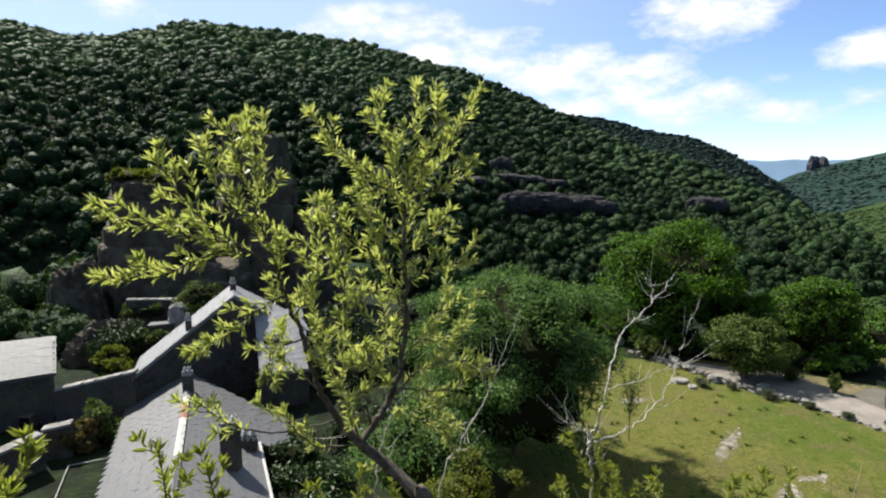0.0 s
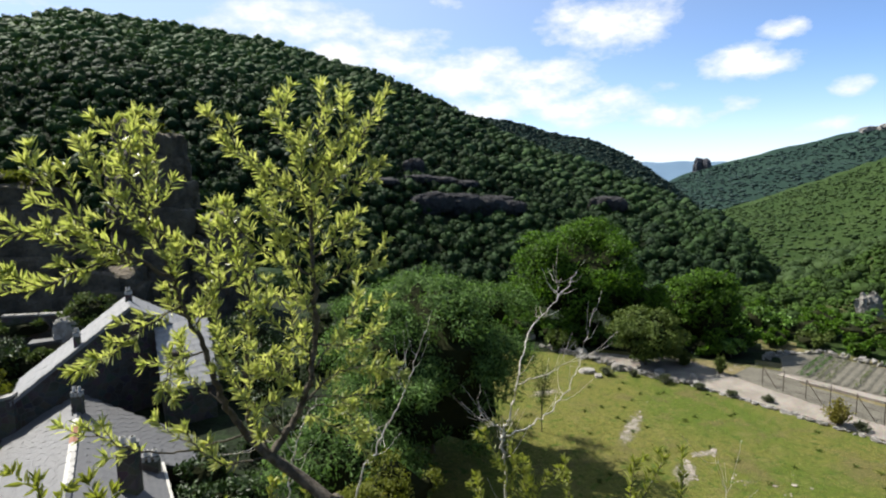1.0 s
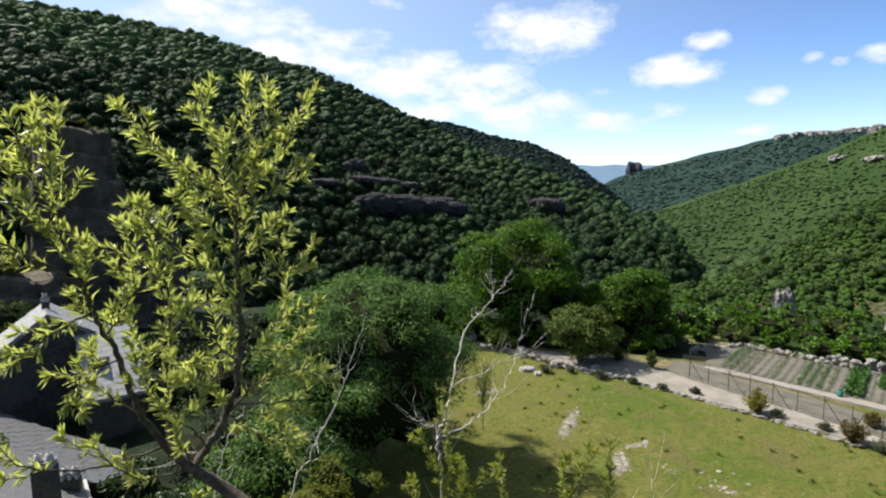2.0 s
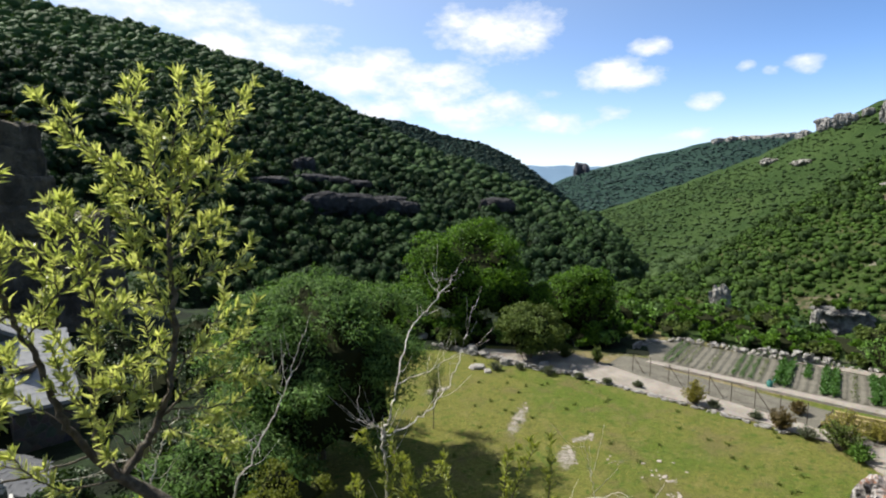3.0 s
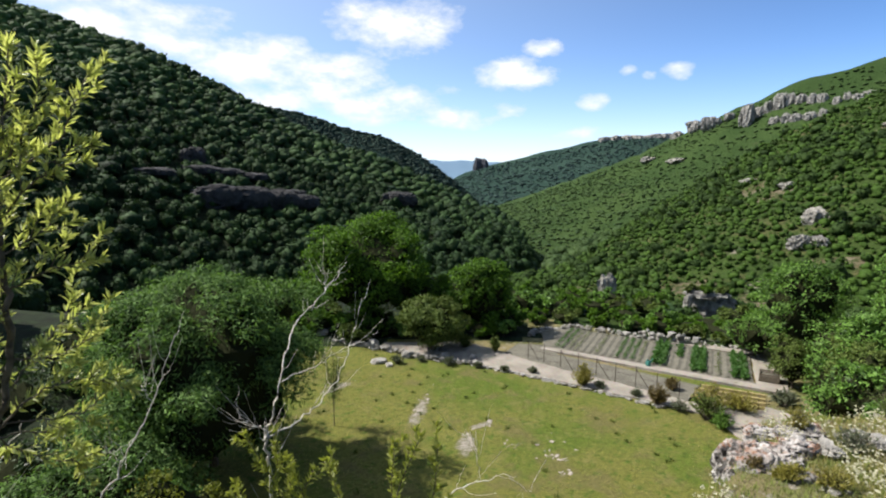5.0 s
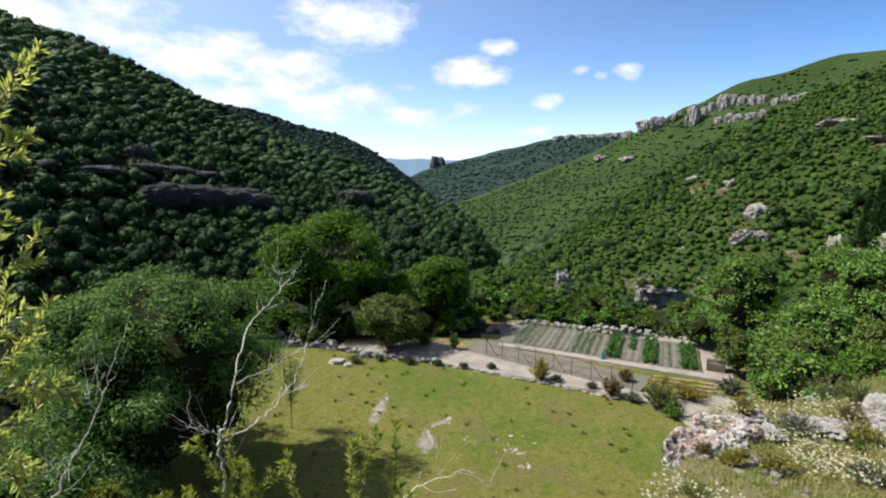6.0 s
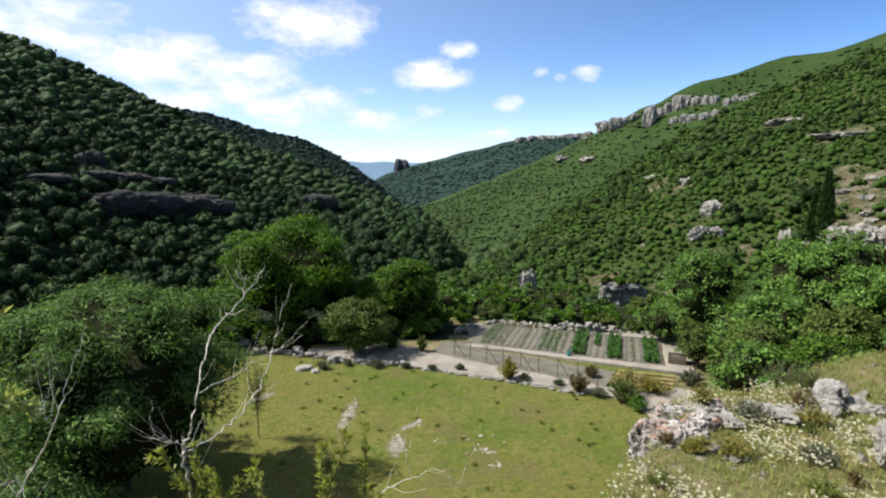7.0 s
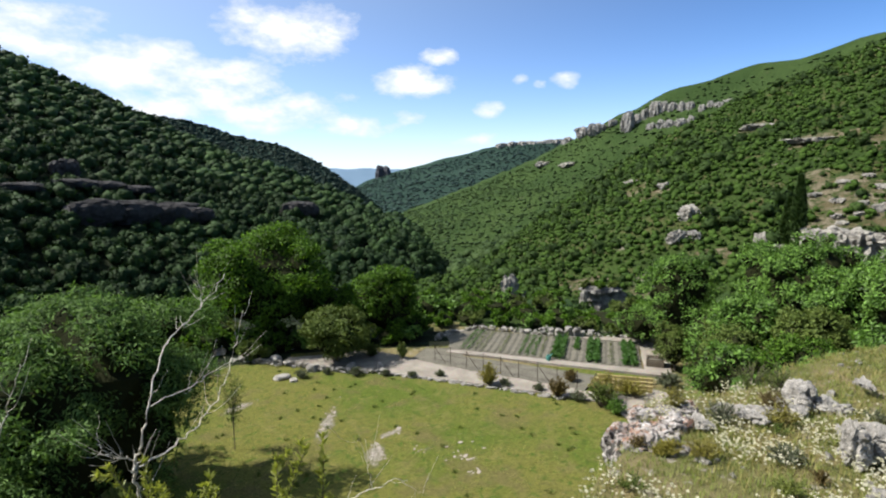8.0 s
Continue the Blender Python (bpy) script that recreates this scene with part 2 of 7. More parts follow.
# ledge limestone darkened and blued in its colour for shade
SHADEROCK = stone_mat("shade_dark_ledge", (0.052, 0.05, 0.052), (0.022, 0.021, 0.023), 0.3)
# lighter copy of the slate for rear roofs: sun glare put into its colour
k = Mat("sun_bright_slate")
a, b = k.noise(0.9, 5, 0.65), k.noise(9, 5, 0.7)
col = k.mix(k.ramp(a, 0.35, 0.68), (0.161, 0.164, 0.169), (0.211, 0.213, 0.217))
col = k.mix(k.ramp(b, 0.55, 0.75), col, (0.108, 0.108, 0.109))
SUNSLATE = k.done(k.mix(k.math("MULTIPLY", k.each(), 0.4), col, (0.225, 0.228, 0.232)), 0.5, b, 0.4, 0.02, spec=0.5)
PALEIRON = stone_mat("white_painted_iron", (0.404, 0.399, 0.381), (0.289, 0.283, 0.265), 6.0, rough=0.5)
BARK = stone_mat("grey_brown_bark", (0.147, 0.1245, 0.099), (0.0615, 0.051, 0.039), 14)
PALEBARK = stone_mat("bleached_bark", (0.6805, 0.6423, 0.5712), (0.4836, 0.439, 0.3757), 16)
NEARLEAF = leaf_mat("almond_leaf", (0.2525, 0.3037, 0.08625), (0.4622, 0.4858, 0.207), 0.58, 0.36, 0.6, glow=(1.15, 1.15, 0.68))
SPROUTLEAF = leaf_mat("sprout_leaf", (0.179, 0.207, 0.037), (0.289, 0.306, 0.087), 0.5, 0.45, 0.4)
WILLOWLEAF = leaf_mat("feathery_leaf", (0.01287, 0.03217, 0.00702), (0.1575, 0.261, 0.0738), 0.3, 0.6, 0.12, glow=(1.05, 1.2, 0.6))
DARKLEAF = leaf_mat("walnut_leaf", (0.00952, 0.02632, 0.00224), (0.1173, 0.2253, 0.0255), 0.4, 0.55, 0.15, glow=(1.08, 1.2, 0.5))
ASHLEAF = leaf_mat("ash_leaf", (0.01248, 0.03432, 0.004992), (0.165, 0.302, 0.058), 0.3, 0.5, 0.2, glow=(1.12, 1.2, 0.55))
SHRUBLEAF = leaf_mat("shrub_leaf", (0.04059, 0.06534, 0.01188), (0.1084, 0.1462, 0.033), 0.2, 0.6, 0.15)
SHRUBYELLOW = leaf_mat("yellow_green_leaf", (0.069, 0.087, 0.012), (0.144, 0.156, 0.026), 0.4, 0.6, 0.15)
YELLOWLEAF = leaf_mat("yellow_shrub_leaf", (0.138, 0.132, 0.024), (0.2758, 0.2422, 0.0574), 0.4, 0.55)
RUSTLEAF = leaf_mat("rusty_shrub_leaf", (0.075, 0.058, 0.017), (0.139, 0.098, 0.034), 0.35, 0.6)
# near-black twig mass: the shade inside crowns put into its colour
k = Mat("twig_shade")
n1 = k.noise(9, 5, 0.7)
TWIGSHADE = k.done(k.mix(n1, (0.008, 0.011, 0.004), (0.022, 0.024, 0.01)), 0.95, n1, 0.8, 0.05, spec=0.05)
# dark leaf: the cypress's own tone, house shade put in for hamlet shrubs
EVERGREENSHADE = leaf_mat("evergreen_and_shade_leaf", (0.01, 0.024, 0.006), (0.05, 0.09, 0.022), 0.12, 0.5, 0.25)
LAVENDER = leaf_mat("grey_green_leaf", (0.058, 0.072, 0.041), (0.11, 0.124, 0.075), 0.25, 0.7)
def crown_mat(name, dark, light, tufty=0.6, rough=0.7):
    """Leafy crowns seen from afar: mottled greens that change from tree to tree, with relief of leaf masses."""
    k = Mat(name)
    a, b = k.noise(tufty, 3, 0.65), k.noise(tufty * 4, 2, 0.7)
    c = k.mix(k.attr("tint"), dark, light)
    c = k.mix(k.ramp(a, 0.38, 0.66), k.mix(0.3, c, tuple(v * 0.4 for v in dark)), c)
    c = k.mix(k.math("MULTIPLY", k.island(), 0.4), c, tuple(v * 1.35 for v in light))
    k.leaf(c, 0.16, rough, 0.12)
    n = k.n.new("ShaderNodeBump")
    n.inputs["Strength"].default_value, n.inputs["Distance"].default_value = 0.5 if tufty > 0.5 else 0.3, 0.6 / tufty
    k.l.new(k.math("ADD", a, k.math("MULTIPLY", b, 0.35)), n.inputs["Height"])
    k.l.new(n.outputs[0], k.b.inputs["Normal"])
    return k.m


# oak leaf in shaded and sunlit copies, the light put into each colour
SHADEWOOD = crown_mat("shaded_oak_leaf", (0.009, 0.022, 0.009), (0.042, 0.082, 0.024), 0.9)
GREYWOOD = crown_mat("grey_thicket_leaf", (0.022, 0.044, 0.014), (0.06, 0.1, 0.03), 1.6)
HILLWOOD = crown_mat("lit_hilltop_leaf", (0.011, 0.026, 0.01), (0.055, 0.104, 0.03), 0.6)
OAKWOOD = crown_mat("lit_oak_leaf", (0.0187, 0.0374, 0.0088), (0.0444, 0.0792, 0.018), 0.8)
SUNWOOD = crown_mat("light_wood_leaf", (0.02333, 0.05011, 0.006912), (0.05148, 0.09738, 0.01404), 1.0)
# mid slope and its woods: greyer, bluer greens with haze put in
k = Mat("mid_slope")
a, b, c = k.noise(0.02, 5, 0.6), k.noise(0.09, 5, 0.7), k.noise(0.4, 4, 0.75)
col = k.mix(k.ramp(a, 0.4, 0.62), (0.025, 0.046, 0.013), (0.037, 0.062, 0.018))
col = k.mix(k.ramp(b, 0.6, 0.72), col, (0.055, 0.06, 0.03))
MIDSLOPE = k.done(k.mix(k.ramp(c, 0.38, 0.64), k.mix(0.45, col, (0.014, 0.027, 0.01)), col), 0.95, c, 0.7, 2.0, spec=0.05)
MIDWOOD = crown_mat("mid_wood_leaf", (0.02719, 0.05119, 0.016), (0.05022, 0.0837, 0.02511), 0.4)
# back and far woods and slope: blue haze mixed into the greens
BACKWOOD = crown_mat("hazed_back_leaf", (0.02765, 0.04769, 0.03802), (0.03871, 0.06083, 0.04493), 0.3)
FARWOOD = crown_mat("hazed_far_leaf", (0.0253, 0.0483, 0.0437), (0.0322, 0.0598, 0.0529), 0.2)
k = Mat("hazed_far_slope")
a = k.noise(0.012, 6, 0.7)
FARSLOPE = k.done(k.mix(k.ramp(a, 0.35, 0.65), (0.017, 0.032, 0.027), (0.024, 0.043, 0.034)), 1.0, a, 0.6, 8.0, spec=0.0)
CROPLEAF = leaf_mat("crop_leaf", (0.034, 0.092, 0.017), (0.069, 0.15, 0.032), 0.35, 0.5)
DRYGRASS = leaf_mat("dry_grass", (0.2102, 0.1829, 0.06199), (0.3675, 0.3236, 0.1391), 0.35, 0.7)
GREENGRASS = leaf_mat("green_grass", (0.1392, 0.1822, 0.04301), (0.234, 0.2618, 0.07337), 0.4, 0.7)
PETAL = leaf_mat("white_petal", (0.4523, 0.428, 0.3281), (0.5913, 0.5684, 0.4671), 0.3, 0.7)


def made_mats():
    k = Mat("pale_gravel")
    a, v = k.noise(1.2, 5, 0.6), k.voronoi(22, out="Color")
    col = k.mix(k.ramp(a, 0.35, 0.65), (0.207, 0.185, 0.156), (0.277, 0.248, 0.214))
    col = k.mix(0.25, col, v, "MULTIPLY")
    col = k.mix(k.ramp(k.noise(2.6, 4, 0.7), 0.6, 0.72), col, (0.115, 0.11, 0.058))
    gravel = k.done(col, 0.95, k.voronoi(22), 0.6, 0.03)
    k = Mat("tilled_soil")
    a, b = k.noise(1.5, 5, 0.65), k.noise(18, 4, 0.7)
    col = k.mix(k.ramp(a, 0.35, 0.65), (0.118, 0.11, 0.088), (0.165, 0.155, 0.125))
    soil = k.done(k.mix(k.ramp(b, 0.35, 0.7), k.mix(0.5, col, (0.034, 0.029, 0.02)), col), 0.95, b, 0.8, 0.05)
    k = Mat("grey_slate")
    a, b = k.noise(0.9, 5, 0.65), k.noise(9, 5, 0.7)
    col = k.mix(k.ramp(a, 0.35, 0.68), (0.0591, 0.0606, 0.0643), (0.0864, 0.0877, 0.0931))
    col = k.mix(k.ramp(b, 0.55, 0.75), col, (0.0299, 0.0293, 0.0288))
    col = k.mix(k.math("MULTIPLY", k.each(), 0.4), col, (0.0864, 0.0877, 0.0896))
    slate = k.done(col, 0.55, b, 0.5, 0.03, spec=0.5)
    k = Mat("rubble_masonry")
    v = k.voronoi(3.2, "DISTANCE_TO_EDGE")
    a, b = k.noise(0.8, 5, 0.6), k.noise(11, 5, 0.7)
    col = k.mix(k.ramp(a, 0.35, 0.65), (0.066, 0.058, 0.048), (0.104, 0.092, 0.075))
    col = k.mix(0.35, col, k.voronoi(3.2, out="Color"), "MULTIPLY")
    col = k.mix(k.ramp(v, 0.0, 0.05), (0.098, 0.09, 0.075), col)
    masonry = k.done(k.mix(k.ramp(b, 0.55, 0.8), col, (0.052, 0.046, 0.034)), 0.95, k.math("ADD", v, k.math("MULTIPLY", b, 0.3)), 0.8, 0.06)
    k = Mat("old_wood")
    st = k.n.new("ShaderNodeMapping")
    st.inputs["Scale"].default_value = (20, 20, 2)
    k.l.new(k.co, st.inputs[0])
    g = k.noise(3, 5, 0.6, st.outputs[0])
    wood = k.done(k.mix(k.ramp(g, 0.35, 0.65), (0.058, 0.046, 0.032), (0.139, 0.115, 0.087)), 0.85, g, 0.4, 0.01)
    k = Mat("yellow_timber")
    g = k.noise(9, 4, 0.6)
    timber = k.done(k.mix(k.ramp(g, 0.3, 0.7), (0.207, 0.161, 0.063), (0.289, 0.236, 0.11)), 0.8, g, 0.3, 0.01)
    k = Mat("dark_iron")
    g = k.noise(20, 4, 0.6)
    iron = k.done(k.mix(g, (0.029, 0.026, 0.023), (0.075, 0.052, 0.037)), 0.65, g, 0.2, 0.004, metal=0.4)
    k = Mat("lime_mortar")
    g = k.noise(7, 5, 0.65)
    mortar = k.done(k.mix(k.ramp(g, 0.4, 0.65), (0.358, 0.346, 0.317), (0.45, 0.438, 0.41)), 0.9, g, 0.4, 0.02)
    k = Mat("terracotta")
    g = k.noise(8, 5, 0.65)
    clay = k.done(k.mix(g, (0.185, 0.081, 0.052), (0.265, 0.139, 0.092)), 0.85, g, 0.3, 0.01)
    k = Mat("dark_pane")
    g = k.noise(2, 2)
    pane = k.done(k.mix(g, (0.007, 0.008, 0.009), (0.012, 0.012, 0.014)), 0.08, spec=0.6)
    k = Mat("worn_green_plastic")
    g = k.noise(12, 3)
    plastic = k.done(k.mix(g, (0.029, 0.139, 0.115), (0.046, 0.173, 0.15)), 0.5)
    k = Mat("white_stone_chip")
    g = k.noise(9, 5, 0.7)
    chip = k.done(k.mix(k.ramp(g, 0.4, 0.65), (0.219, 0.19, 0.161), (0.335, 0.3, 0.265)), 0.9, g, 0.6, 0.03)
    return gravel, soil, slate, masonry, wood, timber, iron, mortar, clay, pane, plastic, chip


GRAVEL, SOIL, SLATE, MASONRY, WOOD, TIMBER, IRON, MORTAR, CLAY, PANE, PLASTIC, CHIP = made_mats()

# == mesh helpers


def smooth(a, b, x):
    t = np.clip((np.asarray(x, float) - a) / (b - a), 0, 1)
    return t * t * (3 - 2 * t)


LATTICE = np.random.default_rng(3).random((256, 256))


def vnoise(x, y, size, octaves=4):
    """Value noise, -1 to 1, of the given grain in metres."""
    out, amp, tot = 0.0, 1.0, 0.0
    for o in range(octaves):
        u, v = np.asarray(x, float) / size + 17.3 * o, np.asarray(y, float) / size + 9.1 * o
        i, j = np.floor(u).astype(int), np.floor(v).astype(int)
        f, g = u - i, v - j
        f, g = f * f * (3 - 2 * f), g * g * (3 - 2 * g)
        i0, i1, j0, j1 = i % 256, (i + 1) % 256, j % 256, (j + 1) % 256
        n = (LATTICE[i0, j0] * (1 - f) + LATTICE[i1, j0] * f) * (1 - g) + (LATTICE[i0, j1] * (1 - f) + LATTICE[i1, j1] * f) * g
        out, tot = out + amp * (2 * n - 1), tot + amp
        amp, size = amp * 0.5, size * 0.5
    return out / tot


def fast(name, verts, faces, mats, parent=None, slots=None, shade=False, tint=None):
    """A mesh object from arrays; every face has the same number of corners."""
    verts, faces = np.asarray(verts, np.float32), np.asarray(faces, np.int32)
    me = bpy.data.meshes.new(name)
    me.vertices.add(len(verts)), me.loops.add(faces.size), me.polygons.add(len(faces))
    me.vertices.foreach_set("co", verts.ravel())
    me.loops.foreach_set("vertex_index", faces.ravel())
    me.polygons.foreach_set("loop_start", np.arange(len(faces), dtype=np.int32) * faces.shape[1])
    for m in mats if isinstance(mats, (list, tuple)) else [mats]:
        me.materials.append(m)
    if slots is not None:
        me.polygons.foreach_set("material_index", np.asarray(slots, np.int32))
    me.polygons.foreach_set("use_smooth", np.full(len(faces), shade))
    if tint is not None:
        me.attributes.new("tint", "FLOAT", "POINT").data.foreach_set("value", np.asarray(tint, np.float32))
    me.update(calc_edges=True)
    ob = new(name, me)
    ob.parent = parent
    return ob


def part(name, bm, material, parent=None, label="", shade=False):
    me = bpy.data.meshes.new(name)
    bmesh.ops.recalc_face_normals(bm, faces=bm.faces)
    bm.to_mesh(me)
    bm.free()
    me.materials.append(material)
    if shade:
        me.polygons.foreach_set("use_smooth", np.full(len(me.polygons), True))
    ob = new(name, me)
    ob.parent = parent
    return tagged(ob, label)


def empty(name, at, label, category, group="", turn=0.0):
    ob = new(name)
    ob.empty_display_size = 0.2
    ob.matrix_world = pose(*at, 0, 0, turn)
    return tagged(ob, label, category, group)


def box(bm, x0, y0, z0, x1, y1, z1, bevel=0.0):
    vs = [bm.verts.new(p) for p in ((x0, y0, z0), (x1, y0, z0), (x1, y1, z0), (x0, y1, z0), (x0, y0, z1), (x1, y0, z1), (x1, y1, z1), (x0, y1, z1))]
    fs = [bm.faces.new([vs[i] for i in f]) for f in ((3, 2, 1, 0), (4, 5, 6, 7), (0, 1, 5, 4), (1, 2, 6, 5), (2, 3, 7, 6), (3, 0, 4, 7))]
    if bevel:
        bmesh.ops.bevel(bm, geom=list({e for f in fs for e in f.edges}), offset=bevel, segments=1, affect="EDGES")
    return bm


def slab(bm, corners, thick):
    """A thick plate below four or more corners."""
    top = [bm.verts.new(c) for c in corners]
    low = [bm.verts.new((c[0], c[1], c[2] - thick)) for c in corners]
    n = len(corners)
    bm.faces.new(top), bm.faces.new(low[::-1])
    for i in range(n):
        bm.faces.new((top[i], low[i], low[(i + 1) % n], top[(i + 1) % n]))
    return bm


def tubes(lines, sides=6):
    """Tapered tubes as arrays of verts and quads: each line is points and radii."""
    V, F, base = [], [], 0
    ang = np.arange(sides) * 2 * np.pi / sides
    for pts, rad in lines:
        pts, rad = np.asarray(pts, float), np.asarray(rad, float)
        tan = np.gradient(pts, axis=0)
        tan /= np.linalg.norm(tan, axis=1)[:, None] + 1e-9
        ref = np.array([0.31, 0.21, 0.93]) if abs(tan[0, 2]) < 0.9 else np.array([1.0, 0.1, 0])
        u = np.cross(tan, ref)
        u /= np.linalg.norm(u, axis=1)[:, None] + 1e-9
        w = np.cross(tan, u)
        ring = pts[:, None] + rad[:, None, None] * (np.cos(ang)[None, :, None] * u[:, None] + np.sin(ang)[None, :, None] * w[:, None])
        V.append(ring.reshape(-1, 3))
        k = np.arange(len(pts) - 1)[:, None] * sides
        a = np.arange(sides)[None]
        b = (a + 1) % sides
        F.append((base + np.stack([k + a, k + b, k + sides + b, k + sides + a], -1)).reshape(-1, 4))
        base += len(pts) * sides
    return np.concatenate(V), np.concatenate(F)


def bend(points, n=8):
    """A smooth line through a few points."""
    p = np.asarray(points, float)
    t = np.linspace(0, len(p) - 1, n * (len(p) - 1) + 1)
    i = np.clip(t.astype(int), 0, len(p) - 2)
    f = (t - i)[:, None]
    q = np.concatenate([[2 * p[0] - p[1]], p, [2 * p[-1] - p[-2]]])
    a, b, c, d = q[i], q[i + 1], q[i + 2], q[i + 3]
    return 0.5 * (2 * b + (c - a) * f + (2 * a - 5 * b + 4 * c - d) * f ** 2 + (3 * b - a - 3 * c + d) * f ** 3)


def unit(v):
    return v / (np.linalg.norm(v, axis=-1, keepdims=True) + 1e-9)


def leaf_quads(p, d, L, W, r, fold=0.25, face=None, mess=0.65):
    """Rhombic leaves folded along the rib: base points, directions, lengths, widths."""
    d = unit(d)
    s = unit(np.cross(d, unit(r.normal(size=d.shape)) if face is None else face + mess * r.normal(size=d.shape)))
    n = np.cross(s, d)
    L, W = np.broadcast_to(L, len(p))[:, None], np.broadcast_to(W, len(p))[:, None]
    mid = p + d * L * 0.45 + n * W * fold
    v = np.stack([p, mid + s * W * 0.5, p + d * L, mid - s * W * 0.5], 1).reshape(-1, 3)
    return v, np.arange(len(p) * 4).reshape(-1, 4)


# == the land: one sheet out to the horizon


def hill(A, r, at, up, far, foot, start, bow=1.12):
    """A hillside climbing from its foot to a crest, given by direction, and falling behind it."""
    E, R = np.interp(A, at, up), np.interp(A, at, far)
    top = EYE + R * np.tan(np.radians(E))
    t = np.clip((r - start) / np.maximum(R - start, 1), 0, 1)
    front = foot + (top - foot) * t ** bow
    return np.where(r <= R, front, top - 0.4 * (r - R))


def hills(A, r):
    foot = -45 + 21 * smooth(36, 52, A)
    left = hill(A, r, [-180, -60, -37.6, -33.6, -29, -23.5, -16.6, -8, 2.2, 10, 15, 19, 24, 28, 32, 36.4, 38, 41, 60],
                [8, 11, 12.5, 12.0, 12.6, 14.4, 14.2, 13.4, 10.9, 7.6, 5.2, 3.2, 1.5, 0.0, -1.6, -3.4, -5.0, -10, -20],
                [520, 520, 520, 520, 500, 480, 480, 480, 470, 460, 450, 440, 430, 415, 400, 380, 350, 320, 300], -45, 165, np.interp(A, [-20, 12], [0.6, 0.86]))
    behind = hill(A, r, [-180, 5, 13, 15.6, 19, 24, 27.4, 29, 31, 33, 36, 50, 180], [-20, 4, 6.7, 6.2, 5.3, 4.2, 2.6, 1.6, 0.1, -1.6, -5, -20, -20],
                  [760] * 13, -45, 420)
    right = hill(A, r, [-180, 31, 34, 36, 39.4, 43.1, 46.1, 49.5, 52.3, 56, 58, 60.6, 63.2, 66.8, 72, 78, 100, 180], [-20, -6, -2.9, -2.7, -1.5, 0.0, 1.3, 2.6, 4.1, 5.8, 6.6, 7.8, 8.9, 9.9, 10.7, 11.7, 12.0, 8],
                 [800, 800, 790, 780, 760, 720, 700, 660, 640, 620, 610, 600, 595, 590, 580, 570, 560, 520], -40, 330)
    spur = hill(A, r, [-180, 33, 36, 38, 41, 43.2, 47.3, 52, 57.3, 60.3, 63.2, 69.1, 74, 78, 90, 180], [-30, -14, -11, -10, -9.3, -8.4, -5.9, -2.1, 1.5, 3.6, 5.2, 8.0, 9.3, 10.7, 11.4, 9],
                [220, 220, 220, 230, 250, 260, 290, 320, 340, 345, 350, 360, 365, 370, 380, 380], -26, 112)
    tower = hill(A, r, [-180, 27, 30, 32.5, 34.8, 40, 44.7, 47, 54, 62, 90, 180], [-6, -2, -0.6, 0.7, 1.4, 2.7, 3.9, 4.35, 4.5, 4.3, 4, -4], [1450] * 12, -45, 760)
    far = hill(A, r, [-180, 10, 24, 28, 30, 33, 36, 42, 180], [0.5, 1.0, 1.7, 1.9, 2.0, 1.85, 1.9, 1.6, 0.5], [3600] * 9, -40, 1900)
    return foot, np.stack([left, behind, right, spur, tower, far])


def ground(x, y):
    x, y = np.asarray(x, float), np.asarray(y, float)
    r, A = np.hypot(x, y), np.degrees(np.arctan2(x, y))
    foot, H = hills(A, r)
    # the terrace: meadow and garden, the hamlet a little lower, the bank and rocky shelf under the eye
    rim = np.interp(r, [0, 7, 8.5, 11, 14, 20, 35], [55.0, 55.0, 58.5, 60.0, 63.5, 67, 69])
    shelf = smooth(0, 3.0, A - rim + 1.6 * vnoise(x, y, 2.2)) * (1 - smooth(150, 178, A))
    village = -2.2 * smooth(2.5, -6.0, x) * smooth(8, 16, r)
    flat = village + 0.05 * vnoise(x, y, 6.0)
    bank = np.interp(r, [0, 1.2, 3.2, 7.0, 9.5, 12.5, 15], [8.45, 8.35, 7.3, 4.6, 2.4, 0.5, 0]) * (1 + 0.1 * vnoise(x, y, 3.0) * smooth(1.5, 3, r))
    edge = np.interp(A, [40, 62, 70, 79, 95], [9, 11.0, 12.3, 17, 30])
    high = np.interp(r, [0, 1.2, 3.0, 6, 12], [8.45, 8.35, 7.0, 6.0, 5.75]) + 0.08 * smooth(68, 78, A) * smooth(2, 6, r) + 0.12 * vnoise(x, y, 1.6)
    down = np.interp(r - edge, [0, 2.5, 6, 14, 30, 60], [1, 0.62, 0.5, 0.42, 0.25, 0])
    high = np.where(r > edge, high * down, high)
    near = np.maximum(flat, bank) * (1 - shelf) + np.maximum(high, flat) * shelf
    stop = np.interp(A, [-180, -12, -5, 20, 51, 54, 59, 62, 90, 180], [52, 52, 44, 41, 42.5, 38.6, 38.6, 43.5, 60, 60])
    span = np.interp(A, [-180, 30, 50, 180], [90, 90, 62, 62])
    t = smooth(0, 1, (r - stop) / span)
    plain = near * (1 - t) + foot * t
    z = np.maximum(plain, np.where(r > 100, H.max(0), -99))
    rough = smooth(90, 200, r)
    return z + rough * (3.0 * vnoise(x, y, 55, 4) + (0.004 * r) * vnoise(x, y, 160, 3))


def region(x, y):
    r, A = np.hypot(x, y), np.degrees(np.arctan2(x, y))
    foot, H = hills(A, r)
    k = H.argmax(0) + 1
    return np.where((r < 100) | (H.max(0) < foot + 0.3), 0, k), r, A


